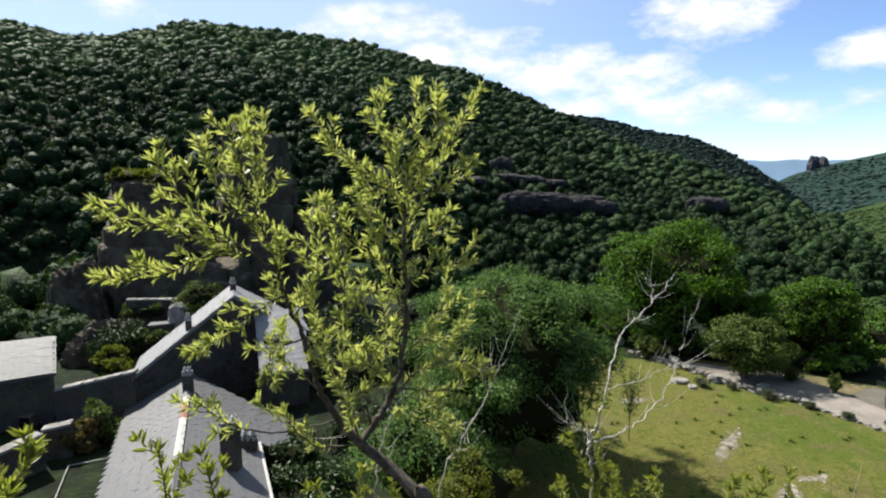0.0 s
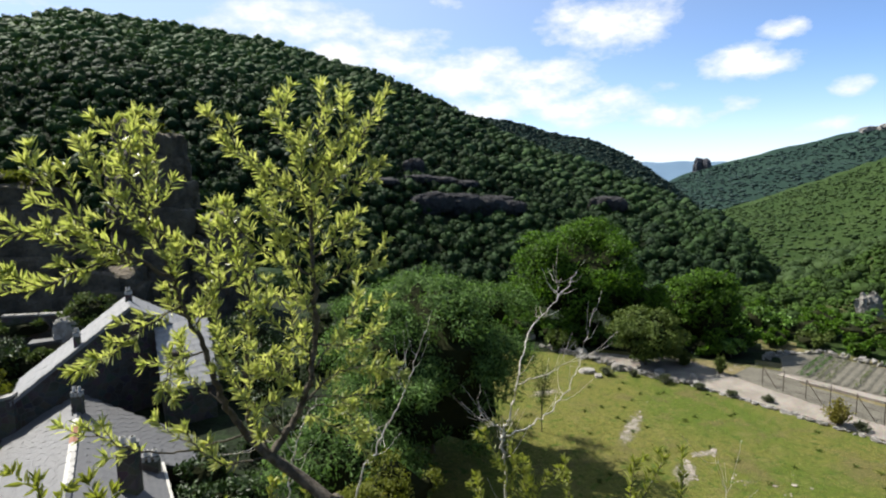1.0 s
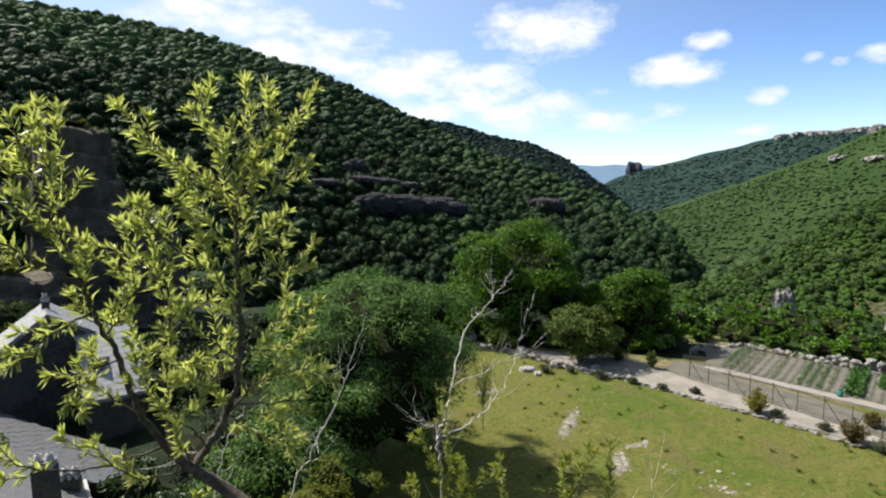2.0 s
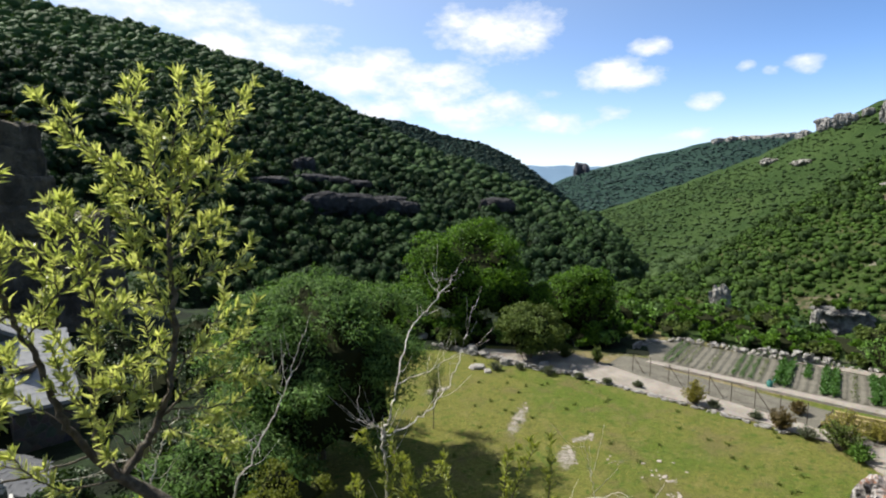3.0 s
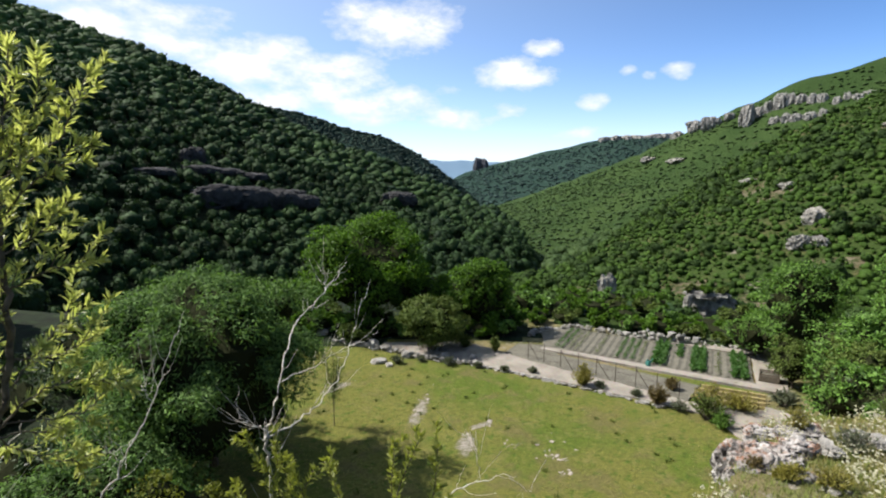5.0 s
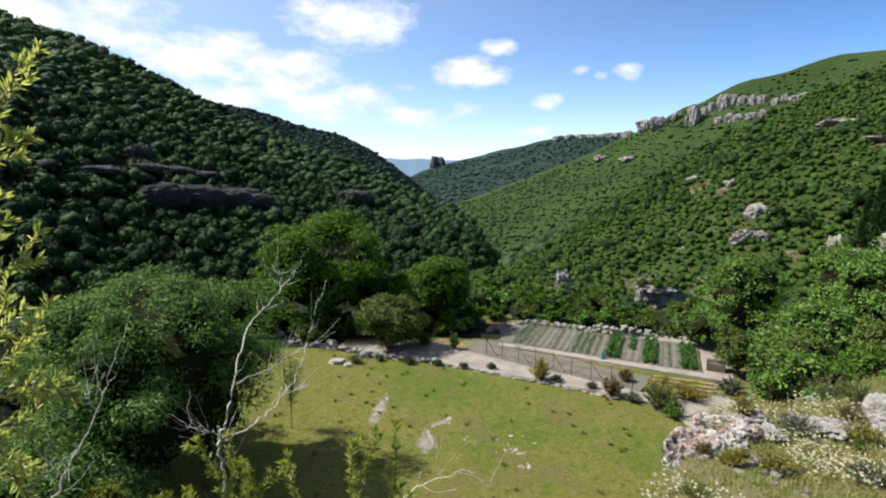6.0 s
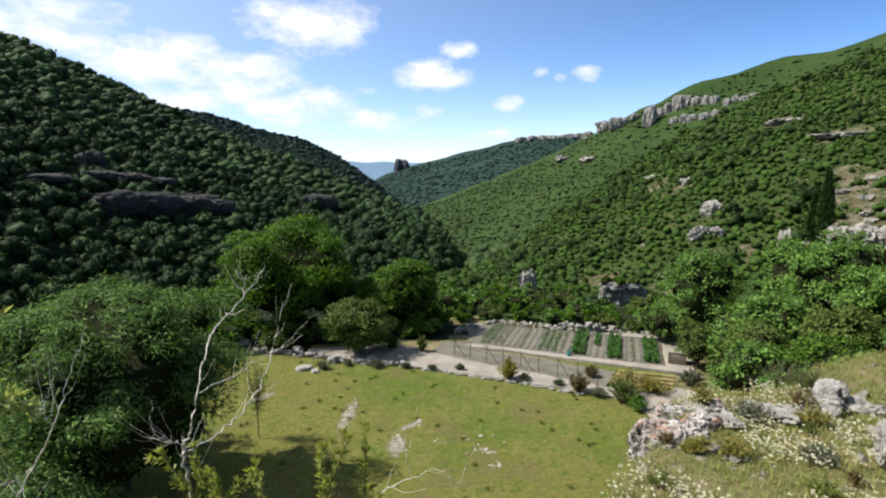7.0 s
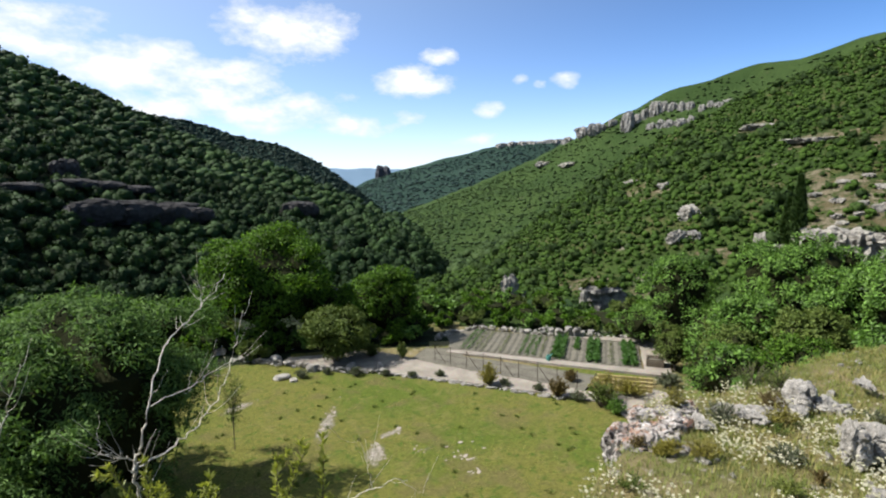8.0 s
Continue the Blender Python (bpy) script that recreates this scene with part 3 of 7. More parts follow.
# bare stony patches among the scrub: place, half widths across and along the slope
PATCHES = [(199, 47, 17, 17), (184, 38, 17, 10), (208, 58, 7, 9), (227, 134, 9, 6), (214, 118, 7, 5), (274, 101, 10, 6), (246, 70, 13, 5), (132, 75, 6, 5), (136, 97, 7, 5), (160, 70, 7, 4), (240, 40, 14, 6)]


def bare(x, y):
    """How bare and stony the slope is, from 0 to 1."""
    best = np.zeros(np.shape(x))
    for px, py, wa, wr in PATCHES:
        r0 = math.hypot(px, py)
        u, v = (px * (x - px) + py * (y - py)) / r0, (py * (x - px) - px * (y - py)) / r0
        best = np.maximum(best, 1.6 - (u / wr) ** 2 - (v / wa) ** 2)
    return np.clip(best + np.minimum(best, 1.0) * 1.6 * vnoise(x, y, 9, 3), 0, 1)


def land():
    az = np.radians(np.concatenate([np.arange(-180, -52, 4.0), np.arange(-52, 92, 0.45), np.arange(92, 180, 4.0)]))
    rad = np.concatenate([[0.02, 0.5], np.geomspace(1.0, 60, 120), np.geomspace(62, 900, 125), [752.0, 760.0, 768.0], np.geomspace(930, 4600, 26)])
    a, q = np.meshgrid(az, np.sort(rad))
    x, y = q * np.sin(a), q * np.cos(a)
    z = ground(x, y)
    n, m = len(rad), len(az)
    i, j = np.meshgrid(np.arange(n - 1), np.arange(m), indexing="ij")
    k = (j + 1) % m
    F = np.stack([i * m + j, (i + 1) * m + j, (i + 1) * m + k, i * m + k], -1).reshape(-1, 4)[:, ::-1]
    cx, cy = (x[:-1] + x[1:]).ravel() / 2, (y[:-1] + y[1:]).ravel() / 2
    reg, r, A = region(cx, cy)
    # hamlet ground takes the dark floor tone, standing in for its shade
    slot = np.select([r < 12.5, (r < 52) & (cx < -1.5), r < 46, (reg == 3) | (reg == 4) | (reg == 5)], [3, 2, 0, 1], 2)
    # haze-tinted tones for the mid, back and far slopes, blue for the last
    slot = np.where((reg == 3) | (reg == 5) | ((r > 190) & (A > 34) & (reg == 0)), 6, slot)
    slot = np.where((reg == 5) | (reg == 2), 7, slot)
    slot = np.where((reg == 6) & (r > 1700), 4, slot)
    slot = np.where((r > 30) & (r < 48) & (cx + 0.42 * cy > 27.5) & (cx > 12), 3, slot)
    slot = np.where((r > 30) & (r < 70) & (0.879 * (cx - 22.0) + 0.476 * (cy - 24.0) > 5.9 + 0.5 * vnoise(cx, cy, 2.0)) & (A < 62), 1, slot)
    slot = np.where((r < 46) & (A > 61.5), 3, slot)
    # dark floor tone behind the meadow stands in for shade under trees
    slot = np.where((cy > 35.5 - 0.42 * cx + 0.6 * vnoise(cx, cy, 3.0)) & (r < 80) & (cx < 24), 2, slot)
    slot = np.where((r > 110) & (A > 40) & (bare(cx, cy) > 0.5), 5, slot)
    ob = fast("ground", np.stack([x.ravel(), y.ravel(), z.ravel()], 1), F, [MEADOW, SLOPE, FLOOR, BANK, FARHILL, BARE, MIDSLOPE, FARSLOPE], None, slot, True)
    tagged(ob, "grassy terrace and steep valley sides of the gorge", "ground", kind="structure")


land()

# == woods on the valley sides
ICO = bmesh.new()
bmesh.ops.create_icosphere(ICO, subdivisions=2, radius=1)
ICO_V, ICO_F = np.array([v.co[:] for v in ICO.verts]), np.array([[v.index for v in f.verts] for f in ICO.faces])
ICO.free()
ICO = bmesh.new()
bmesh.ops.create_icosphere(ICO, subdivisions=1, radius=1)
LOW_V, LOW_F = np.array([v.co[:] for v in ICO.verts]), np.array([[v.index for v in f.verts] for f in ICO.faces])
ICO.free()


def wood(name, label, keep, r0, r1, a0, a1, space, size, tufts, mat, seed, gaps=-1.0, fine=False, tall=0.85, core=0.84, grain=0.5, spread=0.3, rag=0.09):
    """Tree crowns over a slope: rounded lumpy cores with small tufts of leaves round them."""
    g = np.random.default_rng(seed)
    xs, ys = [], []
    r = r0
    while r < r1:
        a = np.arange(a0, a1, math.degrees(space / r))
        a = np.radians(a + g.uniform(-0.5, 0.5, len(a)) * math.degrees(space / r))
        q = r + g.uniform(-0.5, 0.5, len(a)) * space
        xs.append(q * np.sin(a)), ys.append(q * np.cos(a))
        r += space
    x, y = np.concatenate(xs), np.concatenate(ys)
    reg, rr, A = region(x, y)
    ok = np.isin(reg, keep) & (vnoise(x, y, 38, 3) + 0.35 * g.normal(size=len(x)) > gaps) & ((A < 40) | (bare(x, y) < g.uniform(0.2, 1.3, len(x))))
    for px, py, pw in ((34, 238, 9), (46, 240, 9), (60, 249, 9), (74, 257, 8), (29, 265, 8), (40, 273, 9), (53, 279, 9), (139, 282, 8)):
        ok &= np.hypot(x - px, (y - py) * 1.6) > pw * 0.72
    if 3 in keep or 5 in keep:
        ok &= ground(x * 1.055, y * 1.055) > ground(x, y)
    x, y = x[ok], y[ok]
    n = len(x)
    S = size * np.clip(g.lognormal(0, spread, n), 0.45, 1.9)
    c = np.stack([x, y, ground(x, y) + S * tall * 0.55], 1)
    # bearing and distance term brightens the far left crowns: light put into the tint
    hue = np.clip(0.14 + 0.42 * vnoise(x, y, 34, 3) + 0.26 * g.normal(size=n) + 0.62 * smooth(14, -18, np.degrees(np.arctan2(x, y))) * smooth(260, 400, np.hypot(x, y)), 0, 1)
    bv, bf = (ICO_V, ICO_F) if fine else (LOW_V, LOW_F)
    kinds = []
    for k in range(12):
        h = np.random.default_rng(k)
        w = h.normal(size=(6, 3)) * 3.2
        kinds.append(bv * (1 + 0.11 * np.sin(bv @ w.T + h.uniform(0, 6.28, 6)).sum(1, keepdims=True)))
    kinds = np.stack(kinds) * (1 + rag * np.random.default_rng(seed).normal(size=(12, len(bv), 1)))
    turn = g.uniform(0, 6.28, n)
    co, si = np.cos(turn)[:, None], np.sin(turn)[:, None]
    k = kinds[g.integers(0, 12, n)]
    sx = S[:, None] * g.uniform(0.8, 1.2, (n, 1))
    v = np.stack([(k[..., 0] * co - k[..., 1] * si) * sx, (k[..., 0] * si + k[..., 1] * co) * sx, k[..., 2] * S[:, None] * tall], -1) * core + c[:, None]
    V = [v.reshape(-1, 3)]
    F = [(bf[None] + np.arange(n)[:, None, None] * len(bv)).reshape(-1, 3)]
    T = [np.repeat(hue, len(bv))]
    if tufts:
        d = unit(g.normal(size=(n, tufts, 3)) + np.array([0, 0, 0.35]))
        p = c[:, None] + d * S[:, None, None] * np.array([1, 1, tall]) * core * g.uniform(0.85, 1.2, (n, tufts, 1))
        e = unit(np.cross(d, g.normal(size=(n, tufts, 3))) + 0.5 * g.normal(size=(n, tufts, 3)))
        f = unit(np.cross(d, e) + 0.5 * g.normal(size=(n, tufts, 3)))
        w = (S[:, None, None] * g.uniform(0.12, 0.26, (n, tufts, 1)) * grain)
        t = np.stack([p + e * w, p + f * w, p - (e + f) * w * 0.7], 2).reshape(-1, 3)
        base = n * len(bv)
        V.append(t), F.append(base + np.arange(len(t)).reshape(-1, 3)), T.append(np.repeat(hue, tufts * 3))
    ob = fast(name, np.concatenate(V), np.concatenate(F), mat, None, None, True, np.concatenate(T))
    return tagged(ob, label, "woodland", kind="stuff")


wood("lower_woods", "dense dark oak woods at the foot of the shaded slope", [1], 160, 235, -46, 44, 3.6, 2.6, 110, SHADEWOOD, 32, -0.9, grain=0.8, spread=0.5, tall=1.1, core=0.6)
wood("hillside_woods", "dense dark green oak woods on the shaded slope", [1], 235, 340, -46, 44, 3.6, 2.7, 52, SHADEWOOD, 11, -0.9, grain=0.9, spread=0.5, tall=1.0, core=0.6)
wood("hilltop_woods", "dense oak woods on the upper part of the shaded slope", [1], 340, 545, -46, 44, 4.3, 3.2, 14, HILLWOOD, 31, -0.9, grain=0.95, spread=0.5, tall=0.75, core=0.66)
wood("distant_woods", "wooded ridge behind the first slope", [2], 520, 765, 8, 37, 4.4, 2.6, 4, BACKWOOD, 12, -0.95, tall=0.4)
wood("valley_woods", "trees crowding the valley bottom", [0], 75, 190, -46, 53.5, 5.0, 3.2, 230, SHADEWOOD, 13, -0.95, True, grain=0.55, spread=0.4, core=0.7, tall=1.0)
wood("river_woods", "pale green trees along the bottom of the gorge", [0], 190, 420, 28, 50, 5.0, 3.4, 40, MIDWOOD, 18, -0.95, grain=0.8, core=0.76)
wood("near_woods", "leafy trees below the hamlet", [0], 57, 74, -50, -6, 4.2, 2.5, 420, GREYWOOD, 17, -0.9, True, grain=0.5, core=0.66)
wood("barn_thicket", "grey-green thicket behind the barn", [0], 41, 57, -50, -33, 3.4, 1.7, 420, GREYWOOD, 37, -0.9, True, grain=0.5, core=0.66)
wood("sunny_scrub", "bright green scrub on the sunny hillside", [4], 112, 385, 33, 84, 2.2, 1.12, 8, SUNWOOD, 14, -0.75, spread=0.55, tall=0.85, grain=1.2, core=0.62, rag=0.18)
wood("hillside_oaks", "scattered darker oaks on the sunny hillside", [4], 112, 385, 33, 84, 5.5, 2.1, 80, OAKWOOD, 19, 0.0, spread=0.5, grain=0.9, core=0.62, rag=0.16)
wood("upper_scrub", "green scrub below the cliffs", [3, 0], 300, 800, 34, 84, 4.2, 1.35, 0, MIDWOOD, 15, -0.4, spread=0.6, tall=0.5, rag=0.2)
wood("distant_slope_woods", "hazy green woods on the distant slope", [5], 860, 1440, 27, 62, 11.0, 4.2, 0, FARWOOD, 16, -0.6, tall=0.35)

# == rocks


def rock(name, label, at, size, mat, seed, rough=0.3, sub=4, turn=0.0, crag=0.0, category="rock", group="", flat=0.0, parent=None):
    """A weathered boulder or crag: a displaced, faceted lump, sunk a little into the ground."""
    bm = bmesh.new()
    bmesh.ops.create_icosphere(bm, subdivisions=sub, radius=1)
    v = np.array([p.co[:] for p in bm.verts])
    f = np.array([[q.index for q in p.verts] for p in bm.faces])
    bm.free()
    u = np.sign(v) * np.abs(v) ** 0.72
    o = seed * 3.71
    d = vnoise(u[:, 0] * 1.3 + u[:, 2] * 0.9 + o, u[:, 1] * 1.3 - u[:, 2] * 0.7 + o, 0.9, 5)
    ridge = 1 - np.abs(vnoise(u[:, 0] * 2 + o, u[:, 1] * 2 + u[:, 2] * (0.35 if crag else 1.4) - o, 0.6, 4)) * 2
    w = u * (1 + rough * d + 0.5 * rough * (ridge - 0.5))[:, None]
    if crag:  # upright clefts and ledges
        a = np.arctan2(u[:, 1], u[:, 0])
        w[:, :2] *= (1 + crag * vnoise(a * 3 + o, u[:, 2] * 0.5 + o, 0.5, 4))[:, None]
    w[:, 2] = np.where(w[:, 2] > 0, w[:, 2] * (1 - flat), w[:, 2])
    w = w * np.array(size)
    ob = fast(name, w, f, mat, parent)
    ob.matrix_world = pose(*at, 0, 0, turn)
    return tagged(ob, label, category, group)


def on(x, y, dz=0.0):
    return (x, y, float(ground(x, y)) + dz)


# crags on the hills: place, height of the middle above the slope, half width, half height
for i, (x, y, up, w, h) in enumerate([(119, 109.5, 3.5, 2.3, 4.6), (122, 108, 0.5, 2.4, 1.6), (184, 88, 1.2, 3.0, 2.8), (186, 84, 0, 2.6, 1.6), (168, 83, 1.0, 3.4, 2.2),
                                      (170, 79, 1, 2.6, 1.6), (164, 58, 2.0, 1.6, 3.2), (166, 54, 0, 1.6, 1.6), (166, 45, 2.2, 4.5, 3.6), (163.5, 40, 2.4, 5, 3.8), (162, 35, 2.6, 5, 4.0), (161.5, 30, 2.8, 5, 4.2), (162, 25, 2.6, 5, 4.0), (239, 141, 0, 4, 1.2),
                                      (196, 49, 0, 2.4, 0.8), (204, 40, 0, 2.0, 0.9), (190, 36, 0.3, 2.6, 1.4), (200, 56, 0, 2.2, 0.8), (186, 46, 0, 1.8, 0.8), (193, 42, 0, 1.6, 0.9), (207, 50, 0, 2.4, 0.8), (187, 41, 0, 1.5, 0.7), (199, 44, 0, 1.4, 0.8), (210, 45, 0, 2.0, 0.7), (182, 44, 0, 1.6, 0.8), (274, 101, 0, 7, 1.4), (246, 70, 0, 8, 1.2), (222, 116, 0, 3, 1.8), (464, 382, 0, 10, 3), (440, 330, 0, 9, 2.5)]):
    rock("crag", "pale limestone crag rising from the scrub", on(x, y, up), (w, w * 0.7, h), CRAGSTONE, i + 1, 0.5, 4, 40 * i, 0.45, group="crags on the sunny hillside")
# the shaded hollow under the slope beyond the garden
rock("cave_cliff", "grey limestone cliff face hollowed under an overhang", (120.6, 78.4, -20.2), (5.0, 2.0, 4.4), CLIFF, 211, 0.3, 4, -57, 0.4, "cliff")
rock("overhang", "flat grey rock ledge overhanging the hollow cliff", (119.0, 78.2, -16.4), (4.4, 2.6, 0.8), CLIFF, 212, 0.4, 4, -57, 0.3, "cliff")
rock("crag", "pale limestone pillar beside the hollow cliff", (114.3, 80.3, -18.9), (0.9, 0.9, 2.6), CRAGSTONE, 213, 0.4, 4, 20, 0.4, group="crags on the sunny hillside")
# the broken cliff band under the sunny ridge: place and middle height of each buttress, half width, half height
for i, (x, y, z, w, h) in enumerate([(503, 379, 57, 5.5, 4.4), (498, 356, 65, 5.7, 4.8), (488, 334, 66, 5.5, 5.7), (492, 328, 67, 3.7, 3.1), (495, 318, 71, 3.6, 3.1), (477, 289, 69, 4.0, 8.5), (480, 295, 68, 3.5, 7.0), (490, 287, 72, 4.1, 4.0),
                                     (491, 280, 75, 3.5, 5.0), (493, 271, 79, 4.6, 6.5), (496, 265, 80, 3.5, 5.0), (496, 256, 79, 4.0, 4.4), (494, 246, 78, 3.4, 4.4), (495, 239, 78, 3.4, 4.4), (490, 226, 74, 2.8, 3.8), (494, 221, 77, 2.8, 4.3),
                                     (494, 214, 76, 3.3, 2.9), (501, 209, 79, 3.9, 2.4), (471, 263, 61, 3.3, 3.3), (471, 254, 62, 3.3, 3.8), (472, 246, 62, 3.8, 3.3), (472, 236, 62, 3.8, 3.3), (476, 228, 64, 3.3, 3.3)]):
    rock("cliff_buttress", "grey limestone buttress of the cliff band", (x, y, z - 0.15 * h), (w, w * 1.1, h * 1.25), CLIFF, 30 + i, 0.34, 4, 20 * i, 0.35, "cliff", "cliff band")
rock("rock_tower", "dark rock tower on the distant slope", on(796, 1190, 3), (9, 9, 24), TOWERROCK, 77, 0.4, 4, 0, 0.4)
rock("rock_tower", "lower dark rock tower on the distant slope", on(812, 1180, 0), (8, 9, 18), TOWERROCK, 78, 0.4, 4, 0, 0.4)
for i in range(9):
    A = 46.5 + i * 0.95
    R = 1430
    x, y = R * math.sin(radians(A)), R * math.cos(radians(A))
    rock("cliff_buttress", "grey cliff at the rim of the distant plateau", on(x, y, -3), (19, 10, 8), CLIFF, 90 + i, 0.3, 3, 30 * i, 0.3, "cliff", "plateau rim")
# ledges on the wooded slope, shade put into their dark stone: place, half width, half height
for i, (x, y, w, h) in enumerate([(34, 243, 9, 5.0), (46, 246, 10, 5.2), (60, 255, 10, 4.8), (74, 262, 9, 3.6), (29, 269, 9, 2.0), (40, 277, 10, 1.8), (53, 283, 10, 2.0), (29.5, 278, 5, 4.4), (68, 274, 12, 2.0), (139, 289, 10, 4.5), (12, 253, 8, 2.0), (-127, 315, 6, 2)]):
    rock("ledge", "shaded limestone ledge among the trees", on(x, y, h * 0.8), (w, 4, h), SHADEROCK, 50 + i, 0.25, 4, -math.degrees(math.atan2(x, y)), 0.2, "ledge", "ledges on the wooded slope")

# == trees and shrubs


def tree(name, label, at, tall, wide, bole, clumps, leaves, length, width, leaf, seed, bark=BARK, droop=0.0, girth=None, deep=None, shell=0.5, category="tree", group="", rise=0.3, lobe=0.4, dome=0.0, tuck=0.25):
    """Trunk, limbs to every bough, and a crown of billowing boughs, each set with sprays of single leaves."""
    g = np.random.default_rng(seed)
    top = empty(name, at, label, category, group)
    deep = deep or wide
    half = (tall - bole) / 2
    size = np.array([wide, deep, half])
    n = max(7, clumps // 3)
    # boughs spread evenly round the crown, at uneven depth
    k = np.arange(n) + 0.5
    up, turn = 1 - 1.75 * k / n, k * 2.39996 + g.uniform(0, 6.28) + 0.35 * g.normal(size=n)
    flat = np.sqrt(1 - up ** 2)
    d = unit(np.stack([flat * np.cos(turn), flat * np.sin(turn), up], 1) + 0.18 * g.normal(size=(n, 3)))
    R = lobe * min(wide, deep, half) * np.clip(g.lognormal(0, 0.36, (n, 1)), 0.5, 1.6)
    c = d * (size - R * 0.85) * g.uniform(max(0.6, shell + 0.12), 1.1, (n, 1)) + np.array([0, 0, bole + half])
    if dome:
        c[:, 2] -= dome * (c[:, 0] ** 2 / wide ** 2 + c[:, 1] ** 2 / deep ** 2)
    c[:, 2] = np.maximum(c[:, 2], bole * 0.6 + 0.2 * half)
    c[:, :2] *= np.interp(c[:, 2] / tall, [0, 0.3, 0.62, 1], [1 - tuck, 1 - tuck * 0.8, 1, 1])[:, None]
    girth = girth or tall * 0.028
    stem = [(np.array([(0, 0, -0.15), (0.03 * wide, 0, bole * 0.6), (0, 0.04 * deep, bole + half * 0.5), (0, 0, bole + half * 1.3)]), [girth * 1.35, girth, girth * 0.7, girth * 0.25])]
    stem = [(bend(p, 4), np.interp(np.linspace(0, 3, 13), range(4), r)) for p, r in stem]
    v, f = tubes(stem, 8)
    fast("trunk", v, f, bark, top, None, True)
    arms = []
    for q in c:
        z0 = np.clip(q[2] * 0.55, bole * 0.4, bole + half)
        arms.append((bend([(0, 0, z0), q * [0.45, 0.45, 0] + [0, 0, z0 * 0.4 + q[2] * 0.6 - 0.05 * tall], q], 4), np.linspace(girth * 0.42, girth * 0.07, 9)))
    v, f = tubes(arms, 4)
    tagged(fast("branchwork", v, f, bark, top, None, True), kind="stuff")
    # near-black twigs inside the boughs and the crown, standing in for shade there
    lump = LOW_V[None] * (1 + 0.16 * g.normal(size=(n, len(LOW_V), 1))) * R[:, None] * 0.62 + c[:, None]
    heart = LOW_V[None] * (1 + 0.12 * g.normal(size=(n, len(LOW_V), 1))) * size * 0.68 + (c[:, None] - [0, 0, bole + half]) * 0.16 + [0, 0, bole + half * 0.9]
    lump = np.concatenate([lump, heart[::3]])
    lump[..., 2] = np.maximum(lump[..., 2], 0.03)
    tagged(fast("twig_core", lump.reshape(-1, 3), (LOW_F[None] + np.arange(len(lump))[:, None, None] * len(LOW_V)).reshape(-1, 3), TWIGSHADE, top), kind="stuff")
    # sprays over the outer side of each bough
    m = 16 if leaves > 2500 else 9
    own = np.repeat(np.arange(n), m)
    e = unit(g.normal(size=(n * m, 3)) + 0.75 * d[own] + [0, 0, rise])
    sc = c[own] + e * R[own] * np.array([1.1, 1.1, 0.85]) * g.uniform(0.55, 1.08, (n * m, 1))
    sr = R[own] * 0.36 * np.clip(g.lognormal(0, 0.35, (n * m, 1)), 0.5, 1.9)
    share = (sr ** 2).ravel()
    own = np.repeat(np.arange(n * m), np.maximum(1, (leaves * share / share.sum()).astype(int)))
    w = unit(g.normal(size=(len(own), 3)) + 0.8 * e[own] + [0, 0, 0.3])
    p = sc[own] + w * sr[own] * np.array([1.2, 1.2, 0.8]) * g.uniform(0.35, 1.12, (len(own), 1))
    dr = unit(np.cross(w, g.normal(size=w.shape))) + 0.45 * w + [0, 0, -droop]
    face = w + 0.4 * e[own] + [0, 0, 0.3]
    low = p[:, 2] > 0.05
    p, dr, face = p[low], dr[low], face[low]
    L = length * g.uniform(0.65, 1.3, len(p))
    v, f = leaf_quads(p, dr, L, L * width / length, g, face=face, mess=0.3)
    tagged(fast("crown", v, f, leaf, top), kind="stuff")
    return top


def grow(name, label, at, tall, wide, stems, leaf, seed, length=0.06, width=0.025, per=26, lean=0.5, category="shrub", group="", stalk=BARK, bare=0.25):
    """A many-stemmed shrub or tuft: thin stems from one foot, leaves along each."""
    g = np.random.default_rng(seed)
    top = empty(name, at, label, category, group)
    lines, P, D = [], [], []
    for _ in range(stems):
        a, s = g.uniform(0, 6.283), g.uniform(0, 1) ** 0.6
        out = np.array([math.cos(a), math.sin(a), 0]) * wide * s
        h = tall * g.uniform(0.6, 1.05) * (1 - 0.45 * s * s)
        q = bend([(0.12 * out[0], 0.12 * out[1], -0.03), out * lean + [0, 0, h * 0.6], out + [0, 0, h]], 3)
        lines.append((q, np.linspace(tall * 0.012, tall * 0.004, len(q))))
        u = g.uniform(bare, 1, per) * (len(q) - 1)
        i = np.minimum(u.astype(int), len(q) - 2)
        P.append(q[i] + (q[i + 1] - q[i]) * (u - i)[:, None])
        D.append(unit(q[i + 1] - q[i]) * 0.6 + g.normal(size=(per, 3)) * 0.6)
    v, f = tubes(lines, 3)
    tagged(fast("stem", v, f, stalk, top), kind="stuff")
    P, D = np.concatenate(P), np.concatenate(D)
    L = length * g.uniform(0.6, 1.3, len(P))
    v, f = leaf_quads(P, D, L, L * width / length, g)
    tagged(fast("foliage", v, f, leaf, top), kind="stuff")
    return top


# the feathery bush on the meadow's edge
tree("feathery_tree", "tall grey-green feathery bush-like tree at the meadow's edge", (2.45, 19.4, 0.0), 7.35, 3.55, 0.1, 120, 66000, 0.19, 0.048, WILLOWLEAF, 21,
     droop=0.25, girth=0.16, deep=4.0, shell=0.5, rise=1.0, lobe=0.3, dome=0.25, tuck=0.1)
